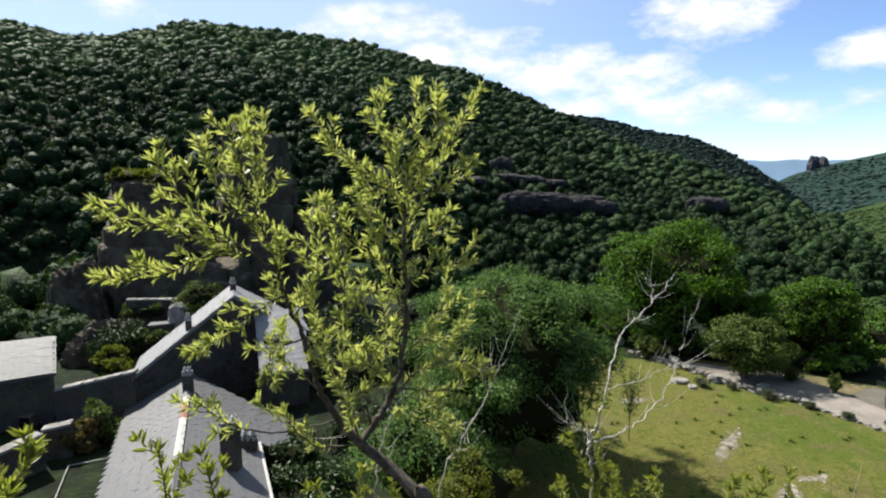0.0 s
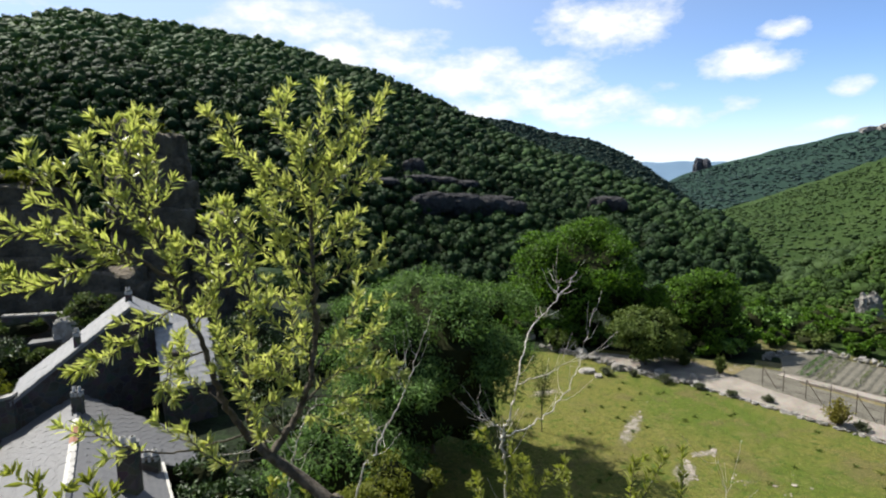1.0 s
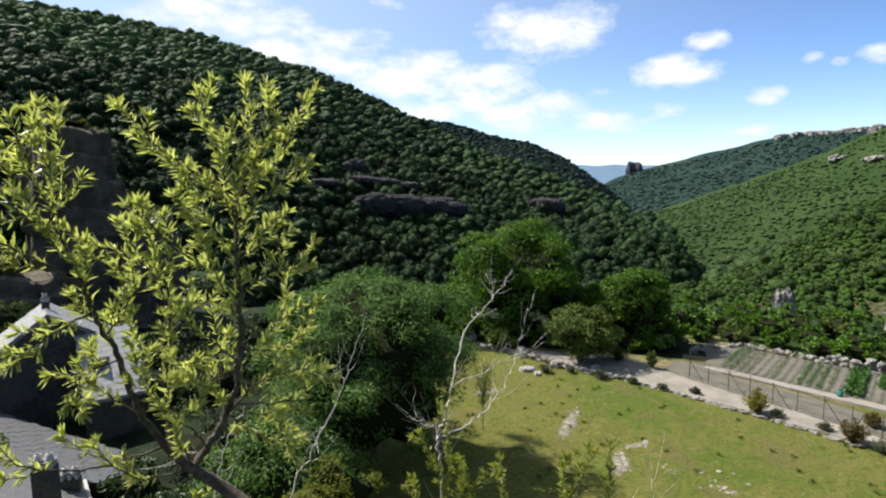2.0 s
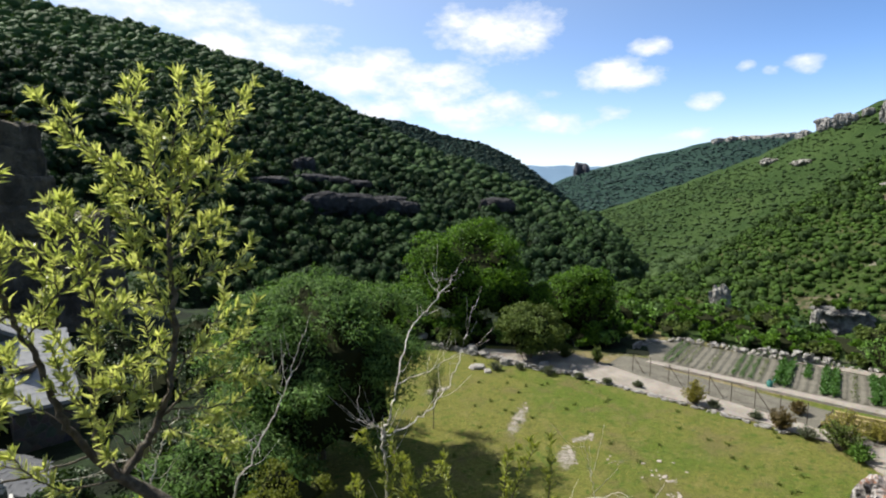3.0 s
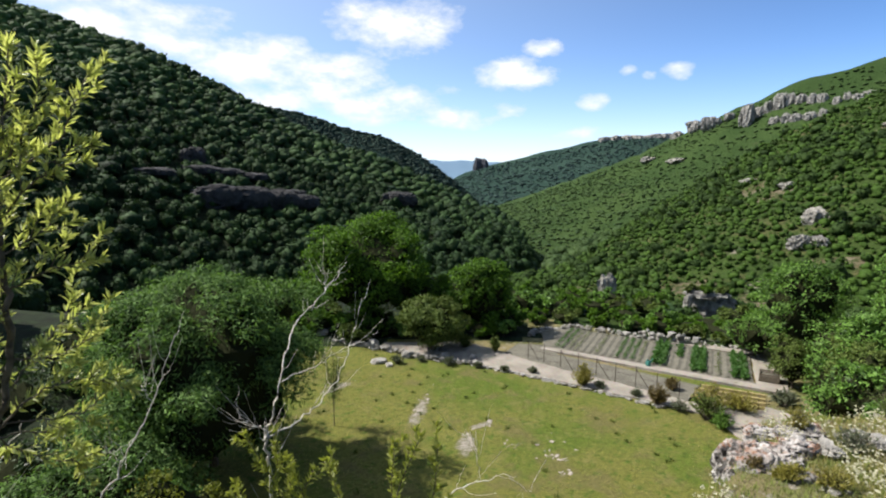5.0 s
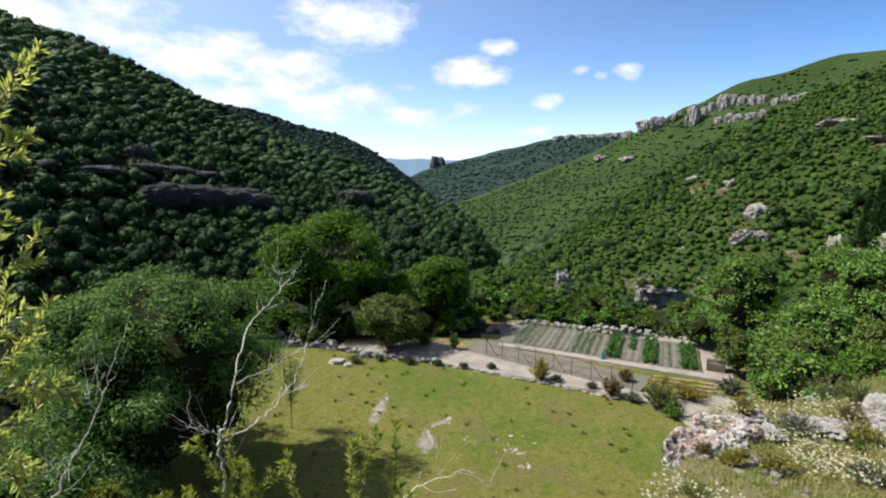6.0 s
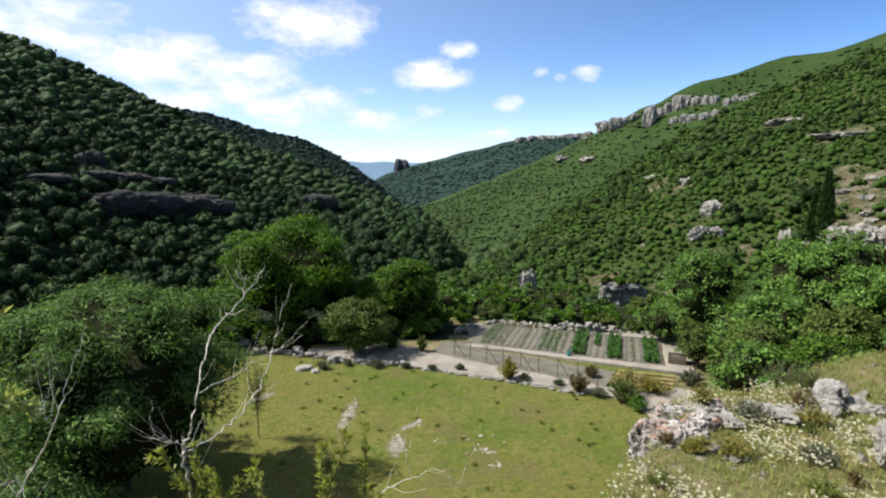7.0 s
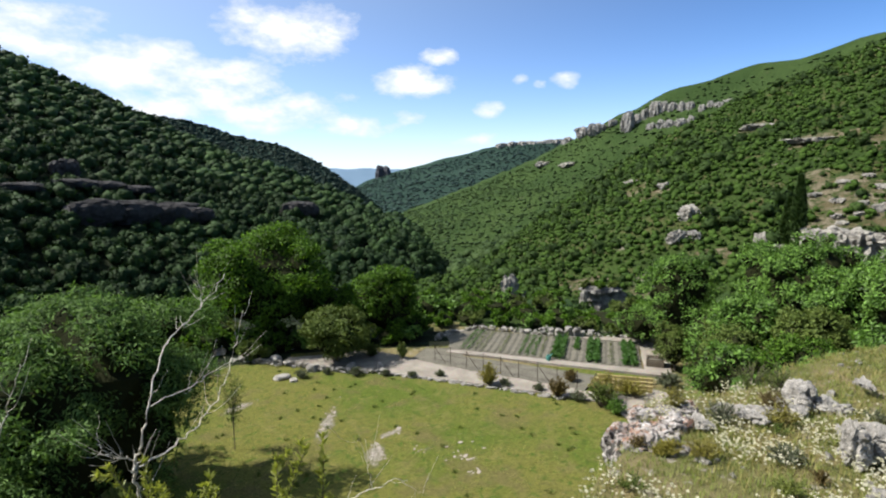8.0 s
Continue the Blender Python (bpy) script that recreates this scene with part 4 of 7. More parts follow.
tree("feathery_tree", "lower grey-green feathery bush beside the meadow", (-0.5, 16.3, -0.6), 4.1, 2.1, 0.1, 50, 20000, 0.15, 0.05, WILLOWLEAF, 22, droop=0.3, girth=0.1, shell=0.5, tuck=0.6)
# broad trees behind the gravel
tree("broad_tree", "broad dark green walnut-like tree behind the gravel", (14.1, 34.0, -0.1), 7.5, 4.2, 0.5, 96, 40000, 0.19, 0.11, DARKLEAF, 23, deep=3.6, shell=0.5, lobe=0.33, tuck=0.4, rise=0.8)
tree("broad_tree", "dark green round-topped tree beside the garden", (20.4, 29.4, -0.1), 5.0, 2.3, 0.4, 60, 16000, 0.17, 0.1, DARKLEAF, 24, lobe=0.36, rise=0.8)
tree("broad_tree", "dark green tree behind the meadow", (9.6, 37.5, -0.3), 3.2, 2.2, 0.4, 50, 13000, 0.19, 0.11, DARKLEAF, 25)
tree("broad_tree", "dark green tree standing below the garden", (18.6, 34.0, -0.2), 3.8, 2.8, 0.4, 50, 13000, 0.19, 0.11, DARKLEAF, 26)
tree("small_tree", "small light green tree at the gravel's edge", (15.4, 27.0, 0.0), 3.3, 1.75, 0.1, 36, 12000, 0.15, 0.08, SHRUBLEAF, 27, lobe=0.46, category="tree")
# leafy trees on the rise beside the garden: place, height of the top, spread
for i, (x, y, top, w, n) in enumerate([(30.3, 14.6, 6.5, 2.1, 9000), (29.2, 9.6, 7.0, 1.9, 9000), (27.0, 7.8, 7.2, 1.8, 9000), (25.8, 5.4, 6.7, 1.7, 9000), (25.0, 3.6, 7.2, 1.7, 9000),
                                       (23.4, 2.0, 7.0, 1.7, 9000), (22.8, -0.2, 7.0, 1.8, 8000), (32.3, 8.4, 7.4, 2.2, 8000), (29.8, 4.4, 7.4, 2.2, 8000), (24.4, 8.6, 5.2, 1.5, 8000), (23.2, 6.0, 5.4, 1.5, 8000), (22.0, 3.2, 5.6, 1.4, 7000)]):
    p = on(x, y)
    tree("ash_tree", "young bright green leafy ash tree on the rise", p, top - p[2], w * 0.88, 0.5, 66, n, 0.172, 0.07, ASHLEAF if i != 10 else SHRUBLEAF, 40 + i, group="ash trees beside the garden", rise=0.8, shell=0.55, lobe=0.36)
for i, (x, y, top, w) in enumerate([(19.2, 7.0, 4.6, 1.3), (20.1, 5.4, 5.0, 1.3), (18.0, 5.4, 4.4, 1.1), (21.4, 8.0, 4.6, 1.2), (19.0, 4.0, 4.9, 1.1), (17.8, 3.8, 5.0, 0.9), (27.6, 11.2, 4.2, 1.3), (26.2, 10.2, 3.9, 1.2), (24.6, 10.0, 3.6, 1.2), (28.6, 9.4, 4.4, 1.2), (29.6, 12.6, 3.4, 1.4), (28.2, 13.6, 2.6, 1.1), (31.2, 17.2, 2.6, 1.5), (32.0, 15.0, 4.2, 1.6)]):
    p = on(x, y)
    tree("bush", "bright green leafy bush beside the shelf", p, top - p[2], w, 0.1, 46, 3300, 0.14, 0.065, (ASHLEAF, DARKLEAF, ASHLEAF, SHRUBLEAF)[i % 4], 60 + i, category="bush", group="bushes beside the shelf", rise=0.6)


def cypress(at, tall, wide, seed):
    g = np.random.default_rng(seed)
    top = empty("cypress", at, "tall dark narrow cypress on the hillside", "tree")
    v, f = tubes([(np.array([(0, 0, -0.5), (0, 0, tall * 0.9)]), [0.3, 0.05])], 6)
    fast("trunk", v, f, BARK, top)
    n = 5000
    h = g.uniform(0.04, 1, n)
    w = wide * np.sin(np.pi * np.clip(h, 0, 1) ** 0.8 * 0.93 + 0.15) * g.uniform(0.4, 1.1, n)
    a = g.uniform(0, 6.283, n)
    p = np.stack([w * np.cos(a), w * np.sin(a), h * tall], 1)
    v, f = leaf_quads(p, np.stack([np.cos(a) * 0.4, np.sin(a) * 0.4, np.ones(n)], 1) + 0.3 * g.normal(size=(n, 3)), 1.1, 0.5, g)
    tagged(fast("crown", v, f, EVERGREENSHADE, top), kind="stuff")


cypress(on(165, 49.3, -1), 21, 1.5, 5)
cypress(on(168, 52.5, -1), 14, 1.8, 6)

# == the meadow, gravel and garden


def sheet(name, label, outline, z, thick, mat, seed, step=0.5, wobble=0.08, kind="structure", parent=None):
    """A low raised patch of ground with an uneven rim."""
    p = np.asarray(outline, float)
    rim = []
    for a, b in zip(p, np.roll(p, -1, 0)):
        n = max(1, int(np.linalg.norm(b - a) / step))
        rim += [a + (b - a) * i / n for i in range(n)]
    rim = np.array(rim)
    rim = rim + wobble * np.stack([vnoise(rim[:, 0] + seed, rim[:, 1], 0.9), vnoise(rim[:, 0], rim[:, 1] + seed + 40, 0.9)], 1)
    bm = bmesh.new()
    top = [bm.verts.new((x, y, z)) for x, y in rim]
    low = [bm.verts.new((x, y, z - thick)) for x, y in rim + 0.04 * unit(rim - rim.mean(0))]
    f = bm.faces.new(top)
    for i in range(len(top)):
        bm.faces.new((top[i], low[i], low[i - 1], top[i - 1]))
    bmesh.ops.triangulate(bm, faces=[f])
    return tagged(part(name, bm, mat, parent), label, kind=kind)


tagged(sheet("gravel_path", "pale gravel track between meadow and garden", [(12.9, 29.0), (14.0, 27.0), (16.0, 24.2), (18.6, 19.7), (20.6, 15.6), (21.6, 13.6), (22.8, 13.0),
             (23.3, 14.2), (22.1, 14.9), (21.9, 15.9), (21.3, 17.4), (20.8, 19.0), (20.1, 20.4), (19.35, 23.0), (18.2, 27.2), (16.0, 28.4), (13.6, 29.6)], 0.07, 0.2, GRAVEL, 1, wobble=0.16), category="path")
# the garden lies square to this corner: along its front, and back from it
GU, GV = np.array([0.476, -0.879]), np.array([0.879, 0.476])
G0 = np.array([22.0, 24.0])


def bed(u, v):
    return G0 + GU * u + GV * v - GU * 0.086 * v


tagged(sheet("garden_soil", "tilled brown soil of the upper vegetable garden", [bed(-0.4, -0.1), bed(10.5, -0.1), bed(10.5, 4.85), bed(-0.6, 4.75), bed(-2.0, 3.9), bed(-1.4, 2.4)], 0.09, 0.25, SOIL, 5), category="soil")
tagged(sheet("garden_soil", "dry bare soil of the lower garden strip", [(22.0, 24.6), (20.7, 25.6), (18.9, 24.6), (19.3, 23.0), (20.06, 20.4), (20.75, 18.9), (21.25, 17.4), (21.85, 15.9), (22.0, 14.9), (24.3, 15.9), (23.1, 18.9), (21.4, 22.8)], 0.08, 0.25, SOIL, 6), category="soil")
tagged(sheet("garden_path", "narrow pale stone path between the garden beds", [bed(-0.5, -0.2), bed(11.6, -0.2), bed(11.8, -0.95), bed(-0.6, -0.75)], 0.13, 0.2, GRAVEL, 7, wobble=0.05), category="path")
tagged(sheet("garden_path", "pale gravel path beyond the vegetable beds", [bed(10.6, -0.2), bed(11.9, -0.6), bed(12.2, 3.6), bed(11.0, 5.9), bed(5.5, 5.35), bed(5.5, 4.95), bed(10.6, 4.95)], 0.11, 0.2, GRAVEL, 8), category="path")
tagged(sheet("sandy_clearing", "pale sandy clearing below the shelf", [(21.2, 12.6), (22.3, 13.2), (24.6, 13.4), (24.8, 11.4), (22.0, 10.6), (20.6, 11.4)], 0.06, 0.2, GRAVEL, 9, wobble=0.2), category="path")


def ridge_row(u, w, kind, seed):
    """One row of the garden: a hoed ridge of earth, with its plants."""
    g = np.random.default_rng(seed)
    row = empty("garden_row", (*bed(u, 0), 0.09), {"bare": "hoed bare earth row in the garden", "weed": "earth row with low green weeds", "leafy": "row of dark green leafy vegetables",
                                                 "low": "row of low light green seedlings", "patchy": "half-grown row of leafy vegetables"}[kind], "crop row", "rows of the vegetable garden")
    n = 24
    lines = []
    t = np.linspace(0.1, 4.65, n)
    across = np.array([-0.5, -0.28, 0, 0.28, 0.5]) * w
    up = np.array([-0.02, 0.025, 0.045, 0.025, -0.02])
    base = bed(u, 0)
    P = []
    for s in t:
        for a, h in zip(across, up):
            q = bed(u + a + 0.03 * vnoise(s * 3 + seed, u, 1.0), s) - base
            P.append((q[0], q[1], h + 0.03 * vnoise(s * 7 + seed, a * 9, 1.0)))
    F = [(i * 5 + j, i * 5 + j + 1, i * 5 + j + 6, i * 5 + j + 5) for i in range(n - 1) for j in range(4)]
    fast("earth_ridge", P, F, SOIL, row, None, True)
    if kind == "bare":
        return
    m, hgt, L, sz = {"leafy": (900, 0.2, 0.17, 0.1), "low": (300, 0.07, 0.09, 0.05), "patchy": (330, 0.16, 0.15, 0.09), "weed": (160, 0.1, 0.09, 0.04)}[kind]
    s = g.uniform(2.2 if kind == "patchy" else 0.15, 4.5, m)
    if kind in ("leafy", "patchy"):
        s = np.round(s / 0.3) * 0.3 + 0.09 * g.normal(size=m)
    a = g.normal(size=m) * 0.2 * w
    q = np.stack([bed(u + i, j) - base for i, j in zip(a, s)])
    p = np.concatenate([q, (0.05 + hgt * g.uniform(0, 1, m) * (1 - 1.6 * np.abs(a / w)))[:, None]], 1)
    v, f = leaf_quads(p, g.normal(size=(m, 3)) * 0.7 + [0, 0, 0.5], L * g.uniform(0.6, 1.3, m), sz, g)
    tagged(fast("crop_foliage", v, f, CROPLEAF if kind != "weed" else SHRUBLEAF, row), kind="stuff")


ROW_KINDS = {0: "low", 1: "low", 2: "weed", 3: "weed", 6: "weed", 9: "low", 10: "low", 11: "low", 12: "weed", 14: "leafy", 15: "leafy", 17: "patchy", 19: "leafy", 20: "leafy", 22: "weed", 24: "leafy", 25: "leafy"}
for i in range(26):
    ridge_row(0.15 + i * 0.398, 0.35, ROW_KINDS.get(i, "bare"), 100 + i)


def fence():
    """Posts with braces and wires along the gravel."""
    top = empty("fence", (19.5, 23.2, 0.05), "rusty iron post and wire fence along the garden", "fence")
    a, b = np.array([19.5, 23.2]), np.array([21.95, 15.3])
    n = 8
    for i in range(n + 1):
        q = (b - a) * i / n
        v, f = tubes([(np.array([(q[0], q[1], -0.2), (q[0], q[1], 1.0 + 0.05 * math.sin(i * 2.3))]), [0.02, 0.016])], 6)
        fast("post", v, f, IRON, top)
        if i % 2 == 0 and i < n:
            e = q + (b - a) / np.linalg.norm(b - a) * 0.75
            v, f = tubes([(np.array([(q[0], q[1], 0.9), (e[0], e[1], 0.0)]), [0.018, 0.016])], 5)
            fast("brace", v, f, IRON, top)
    for h in (0.2, 0.55, 0.92):
        p = np.array([((b - a)[0] * t, (b - a)[1] * t, h - 0.03 * math.sin(t * n * math.pi) ** 2) for t in np.linspace(0, 1, 33)])
        v, f = tubes([(p, np.full(33, 0.006))], 4)
        fast("wire", v, f, IRON, top)


fence()


def crate(at, turn):
    """The open plank compost box at the garden's end."""
    top = empty("compost_box", at, "weathered wooden plank compost box in the garden", "compost box", turn=turn)
    for i in range(4):
        for s, y in ((0, -0.4), (1, 0.4)):
            part("plank", box(bmesh.new(), -0.45, y - 0.015, 0.02 + i * 0.1, 0.45, y + 0.015, 0.1 + i * 0.1, 0.004), WOOD, top)
            part("plank", box(bmesh.new(), (-0.45, 0.42)[s], -0.38, 0.02 + i * 0.1, (-0.42, 0.45)[s], 0.38, 0.1 + i * 0.1, 0.004), WOOD, top)
    part("compost", box(bmesh.new(), -0.41, -0.37, 0.0, 0.41, 0.37, 0.26, 0.05), SOIL, top)


crate((*bed(11.2, 0.75), 0.12), -61.6)


def timber_rails():
    """Low yellow timbers stepping up to the garden."""
    for i in range(4):
        q = np.array([23.4, 13.9]) + i * np.array([0.42, 0.22])
        ob = empty("timber_edging", (q[0], q[1], 0.06), "yellowish timber edging of the garden steps", "timber", "garden steps", turn=-58)
        part("beam", box(bmesh.new(), -1.5 + 0.1 * i, -0.06, 0, 1.5, 0.06, 0.14 + 0.03 * i, 0.015), TIMBER, ob)
        part("peg", box(bmesh.new(), -1.3, 0.06, -0.1, -1.24, 0.12, 0.24, 0.005), WOOD, ob)
        part("peg", box(bmesh.new(), 1.2, 0.06, -0.1, 1.26, 0.12, 0.24, 0.005), WOOD, ob)


timber_rails()


def jug(at):
    top = empty("watering_can", at, "green plastic watering can on the garden path", "watering can")
    v, f = tubes([(np.array([(0, 0, 0), (0, 0, 0.28), (0, 0, 0.3)]), [0.13, 0.12, 0.08])], 14)
    fast("body", v, f, PLASTIC, top, None, True)
    v, f = tubes([(bend([(0.1, 0, 0.05), (0.24, 0, 0.2), (0.34, 0, 0.34)]), np.linspace(0.025, 0.018, 17))], 8)
    fast("spout", v, f, PLASTIC, top, None, True)
    v, f = tubes([(bend([(-0.12, 0, 0.06), (-0.24, 0, 0.2), (-0.05, 0, 0.36), (0.06, 0, 0.3)]), np.full(25, 0.014))], 6)
    fast("handle", v, f, PLASTIC, top, None, True)


jug((*bed(5.5, -0.35), 0.13))


def stone_meshes(n, mat, seed, name="stone"):
    """A few rough block shapes, shared by all the loose stones."""
    out = []
    for i in range(n):
        bm = bmesh.new()
        bmesh.ops.create_icosphere(bm, subdivisions=1, radius=1)
        g = np.random.default_rng(seed + i)
        for v in bm.verts:
            p = np.sign(np.array(v.co)) * np.abs(np.array(v.co)) ** 0.6
            v.co = p * (1 + 0.22 * g.normal()) * np.array([0.62, 0.5, 0.48])
        me = bpy.data.meshes.new(name)
        bm.to_mesh(me)
        bm.free()
        me.materials.append(mat)
        out.append(me)
    return out


BLOCKS = stone_meshes(8, LIMESTONE, 200)
CHIPS = stone_meshes(6, CHIP, 220)


def stones(name, label, category, line, height, size, seed, rows, kind=""):
    """A rough dry wall: courses of single stones along a line."""
    g = np.random.default_rng(seed)
    p = np.asarray(line, float)
    top = empty(name, (*p[0], 0.0), label, category)
    tagged(top, kind=kind)
    seg = np.linalg.norm(np.diff(p, axis=0), axis=1)
    total, cum = seg.sum(), np.concatenate([[0], np.cumsum(seg)])
    for k in range(rows):
        s = g.uniform(0, size)
        while s < total:
            x, y = np.interp(s, cum, p[:, 0]), np.interp(s, cum, p[:, 1])
            if k == 0 or vnoise(x * 2 + seed, y * 2, 3.0) > -0.35 + 0.3 * (k - 1):
                w = size * g.uniform(0.6, 1.5)
                ob = new("stone", BLOCKS[g.integers(0, 8)])
                ob.parent = top
                z = float(ground(x, y)) + height * (k + 0.4) / rows
                ob.matrix_basis = pose(x - p[0, 0] + 0.06 * g.normal(), y - p[0, 1] + 0.06 * g.normal(), z, 12 * g.normal(), 12 * g.normal(), g.uniform(0, 360)) @ Matrix.Diagonal((w * 0.8, w * 0.8, height / rows * 1.25 * g.uniform(0.7, 1.3), 1))
            s += size * g.uniform(0.75, 1.15)


stones("dry_stone_wall", "low tumbled dry stone wall behind the garden", "stone wall", [(22.3, 26.6), (23.4, 27.1), (24.8, 27.1), (26.3, 26.8), (27.4, 25.2), (28.2, 23.4)], 0.32, 0.27, 31, 2)
stones("dry_stone_wall", "higher rough dry stone wall, dark on its shaded face", "stone wall", [(28.2, 23.4), (28.95, 21.9), (29.9, 20.7), (30.9, 19.5)], 0.72, 0.3, 34, 4)
stones("dry_stone_wall", "low end of the dry stone wall beside the path", "stone wall", [(30.9, 19.5), (31.6, 18.7), (32.4, 18.0)], 0.28, 0.28, 35, 2)
stones("stone_edging", "row of loose limestone blocks edging the gravel", "stone edging", [(11.0, 31.6), (12.0, 30.0), (13.0, 28.4), (13.9, 26.9), (14.6, 25.6), (16.2, 23.7)], 0.26, 0.3, 32, 2)
stones("stone_edging", "low line of small stones between grass and gravel", "stone edging", [(16.4, 23.4), (18.2, 20.1), (19.4, 17.6), (20.6, 15.0)], 0.1, 0.26, 33, 1)
for i, (x, y, w, h) in enumerate([(11.9, 26.6, 0.7, 0.16), (12.2, 25.9, 0.45, 0.1), (13.6, 26.6, 0.5, 0.28), (15.3, 25.3, 0.55, 0.3), (12.8, 29.4, 0.6, 0.3), (10.9, 33.2, 0.55, 0.25), (16.6, 24.4, 0.4, 0.25)]):
    rock("boulder", "flat grey limestone boulder lying in the grass", (x, y, h * 0.4), (w * 0.6, w * 0.42, h), LIMESTONE, 300 + i, 0.25, 3, 70 * i, group="boulders in the grass")


def scatter_chips(name, label, spots, seed):
    """White stones showing through worn turf, in patches."""
    g = np.random.default_rng(seed)
    for cx, cy, a, b, turn, n in spots:
        top = empty(name, (cx, cy, 0.0), label, "stones", "bare stony patches")
        for _ in range(n):
            u, v = g.normal() * a * 0.5, g.normal() * b * 0.5
            c, s = math.cos(radians(turn)), math.sin(radians(turn))
            w = 0.04 + 0.12 * g.random() ** 3
            ob = new("stone", CHIPS[g.integers(0, 6)])
            ob.parent = top
            x, y = u * c - v * s, u * s + v * c
            ob.matrix_basis = pose(x, y, float(ground(cx + x, cy + y)) + w * 0.05, 6 * g.normal(), 6 * g.normal(), g.uniform(0, 360)) @ Matrix.Diagonal((w * 1.3, w, w * 0.22, 1))


scatter_chips("stony_patch", "white stones showing through the worn turf", [(10.95, 20.0, 0.26, 1.7, -39, 34), (11.0, 16.2, 0.36, 0.5, -33, 26), (11.4, 17.0, 0.25, 0.3, 0, 12), (12.5, 17.5, 0.5, 0.22, 5, 16), (13.4, 14.4, 0.5, 0.4, 20, 8), (13.5, 13.8, 0.3, 0.25, 0, 7), (12.9, 13.0, 0.3, 0.25, 0, 6), (14.0, 14.8, 0.6, 0.5, 0, 6), (12.3, 15.5, 0.4, 0.3, 0, 6), (8.8, 24.3, 0.8, 0.3, 20, 18)], 41)

# small plants along the gravel
for i, (x, y, h, w) in enumerate([(12.7, 26.0, 0.5, 0.42), (15.0, 24.3, 0.55, 0.42), (14.0, 25.6, 0.35, 0.28), (18.2, 21.2, 0.4, 0.3), (17.1, 22.2, 0.35, 0.28), (19.75, 18.0, 0.45, 0.36), (20.5, 16.5, 0.42, 0.32), (20.9, 14.5, 0.5, 0.42), (16.2, 23.3, 0.35, 0.3)]):
    grow("lavender", "round grey-green lavender tuft on the meadow's edge", (x, y, 0.0), h, w, 60, LAVENDER, 400 + i, 0.09, 0.022, 22, group="lavender tufts along the gravel", category="plant")
for i, (x, y, h, w, m) in enumerate([(19.3, 18.7, 1.15, 0.55, YELLOWLEAF), (20.6, 15.4, 0.95, 0.55, RUSTLEAF), (21.2, 13.4, 1.2, 0.8, SHRUBLEAF), (22.3, 13.9, 1.2, 0.95, YELLOWLEAF), (23.3, 13.2, 0.9, 0.9, YELLOWLEAF),
                                     (18.5, 25.0, 1.1, 0.35, SHRUBLEAF), (17.4, 26.6, 0.9, 0.6, SHRUBLEAF), (22.6, 16.2, 0.7, 0.35, RUSTLEAF), (25.6, 12.6, 0.8, 0.7, LAVENDER), (20.9, 12.5, 0.7, 0.5, ASHLEAF)]):
    grow("shrub", {"yellow_shrub_leaf": "loose yellow-green shrub beside the garden fence", "rusty_shrub_leaf": "rust-tinged shrub beside the gravel"}.get(m.name, "low green shrub beside the gravel"),
         (x, y, 0.0), h, w, 60, m, 430 + i, 0.11, 0.05, 24, group="shrubs along the gravel")
# scrub on the hollow cliff's head
for i, (x, y) in enumerate([(116.6, 81.2), (118.6, 78.6), (120.6, 75.6), (117.6, 77.4)]):
    tree("bush", "olive green bush on the head of the hollow cliff", (x, y, -16.0), 1.7, 1.7, 0.1, 24, 900, 0.42, 0.24, (SHRUBLEAF, DARKLEAF)[i % 2], 640 + i, category="bush", group="bushes on the hollow cliff", girth=0.05)
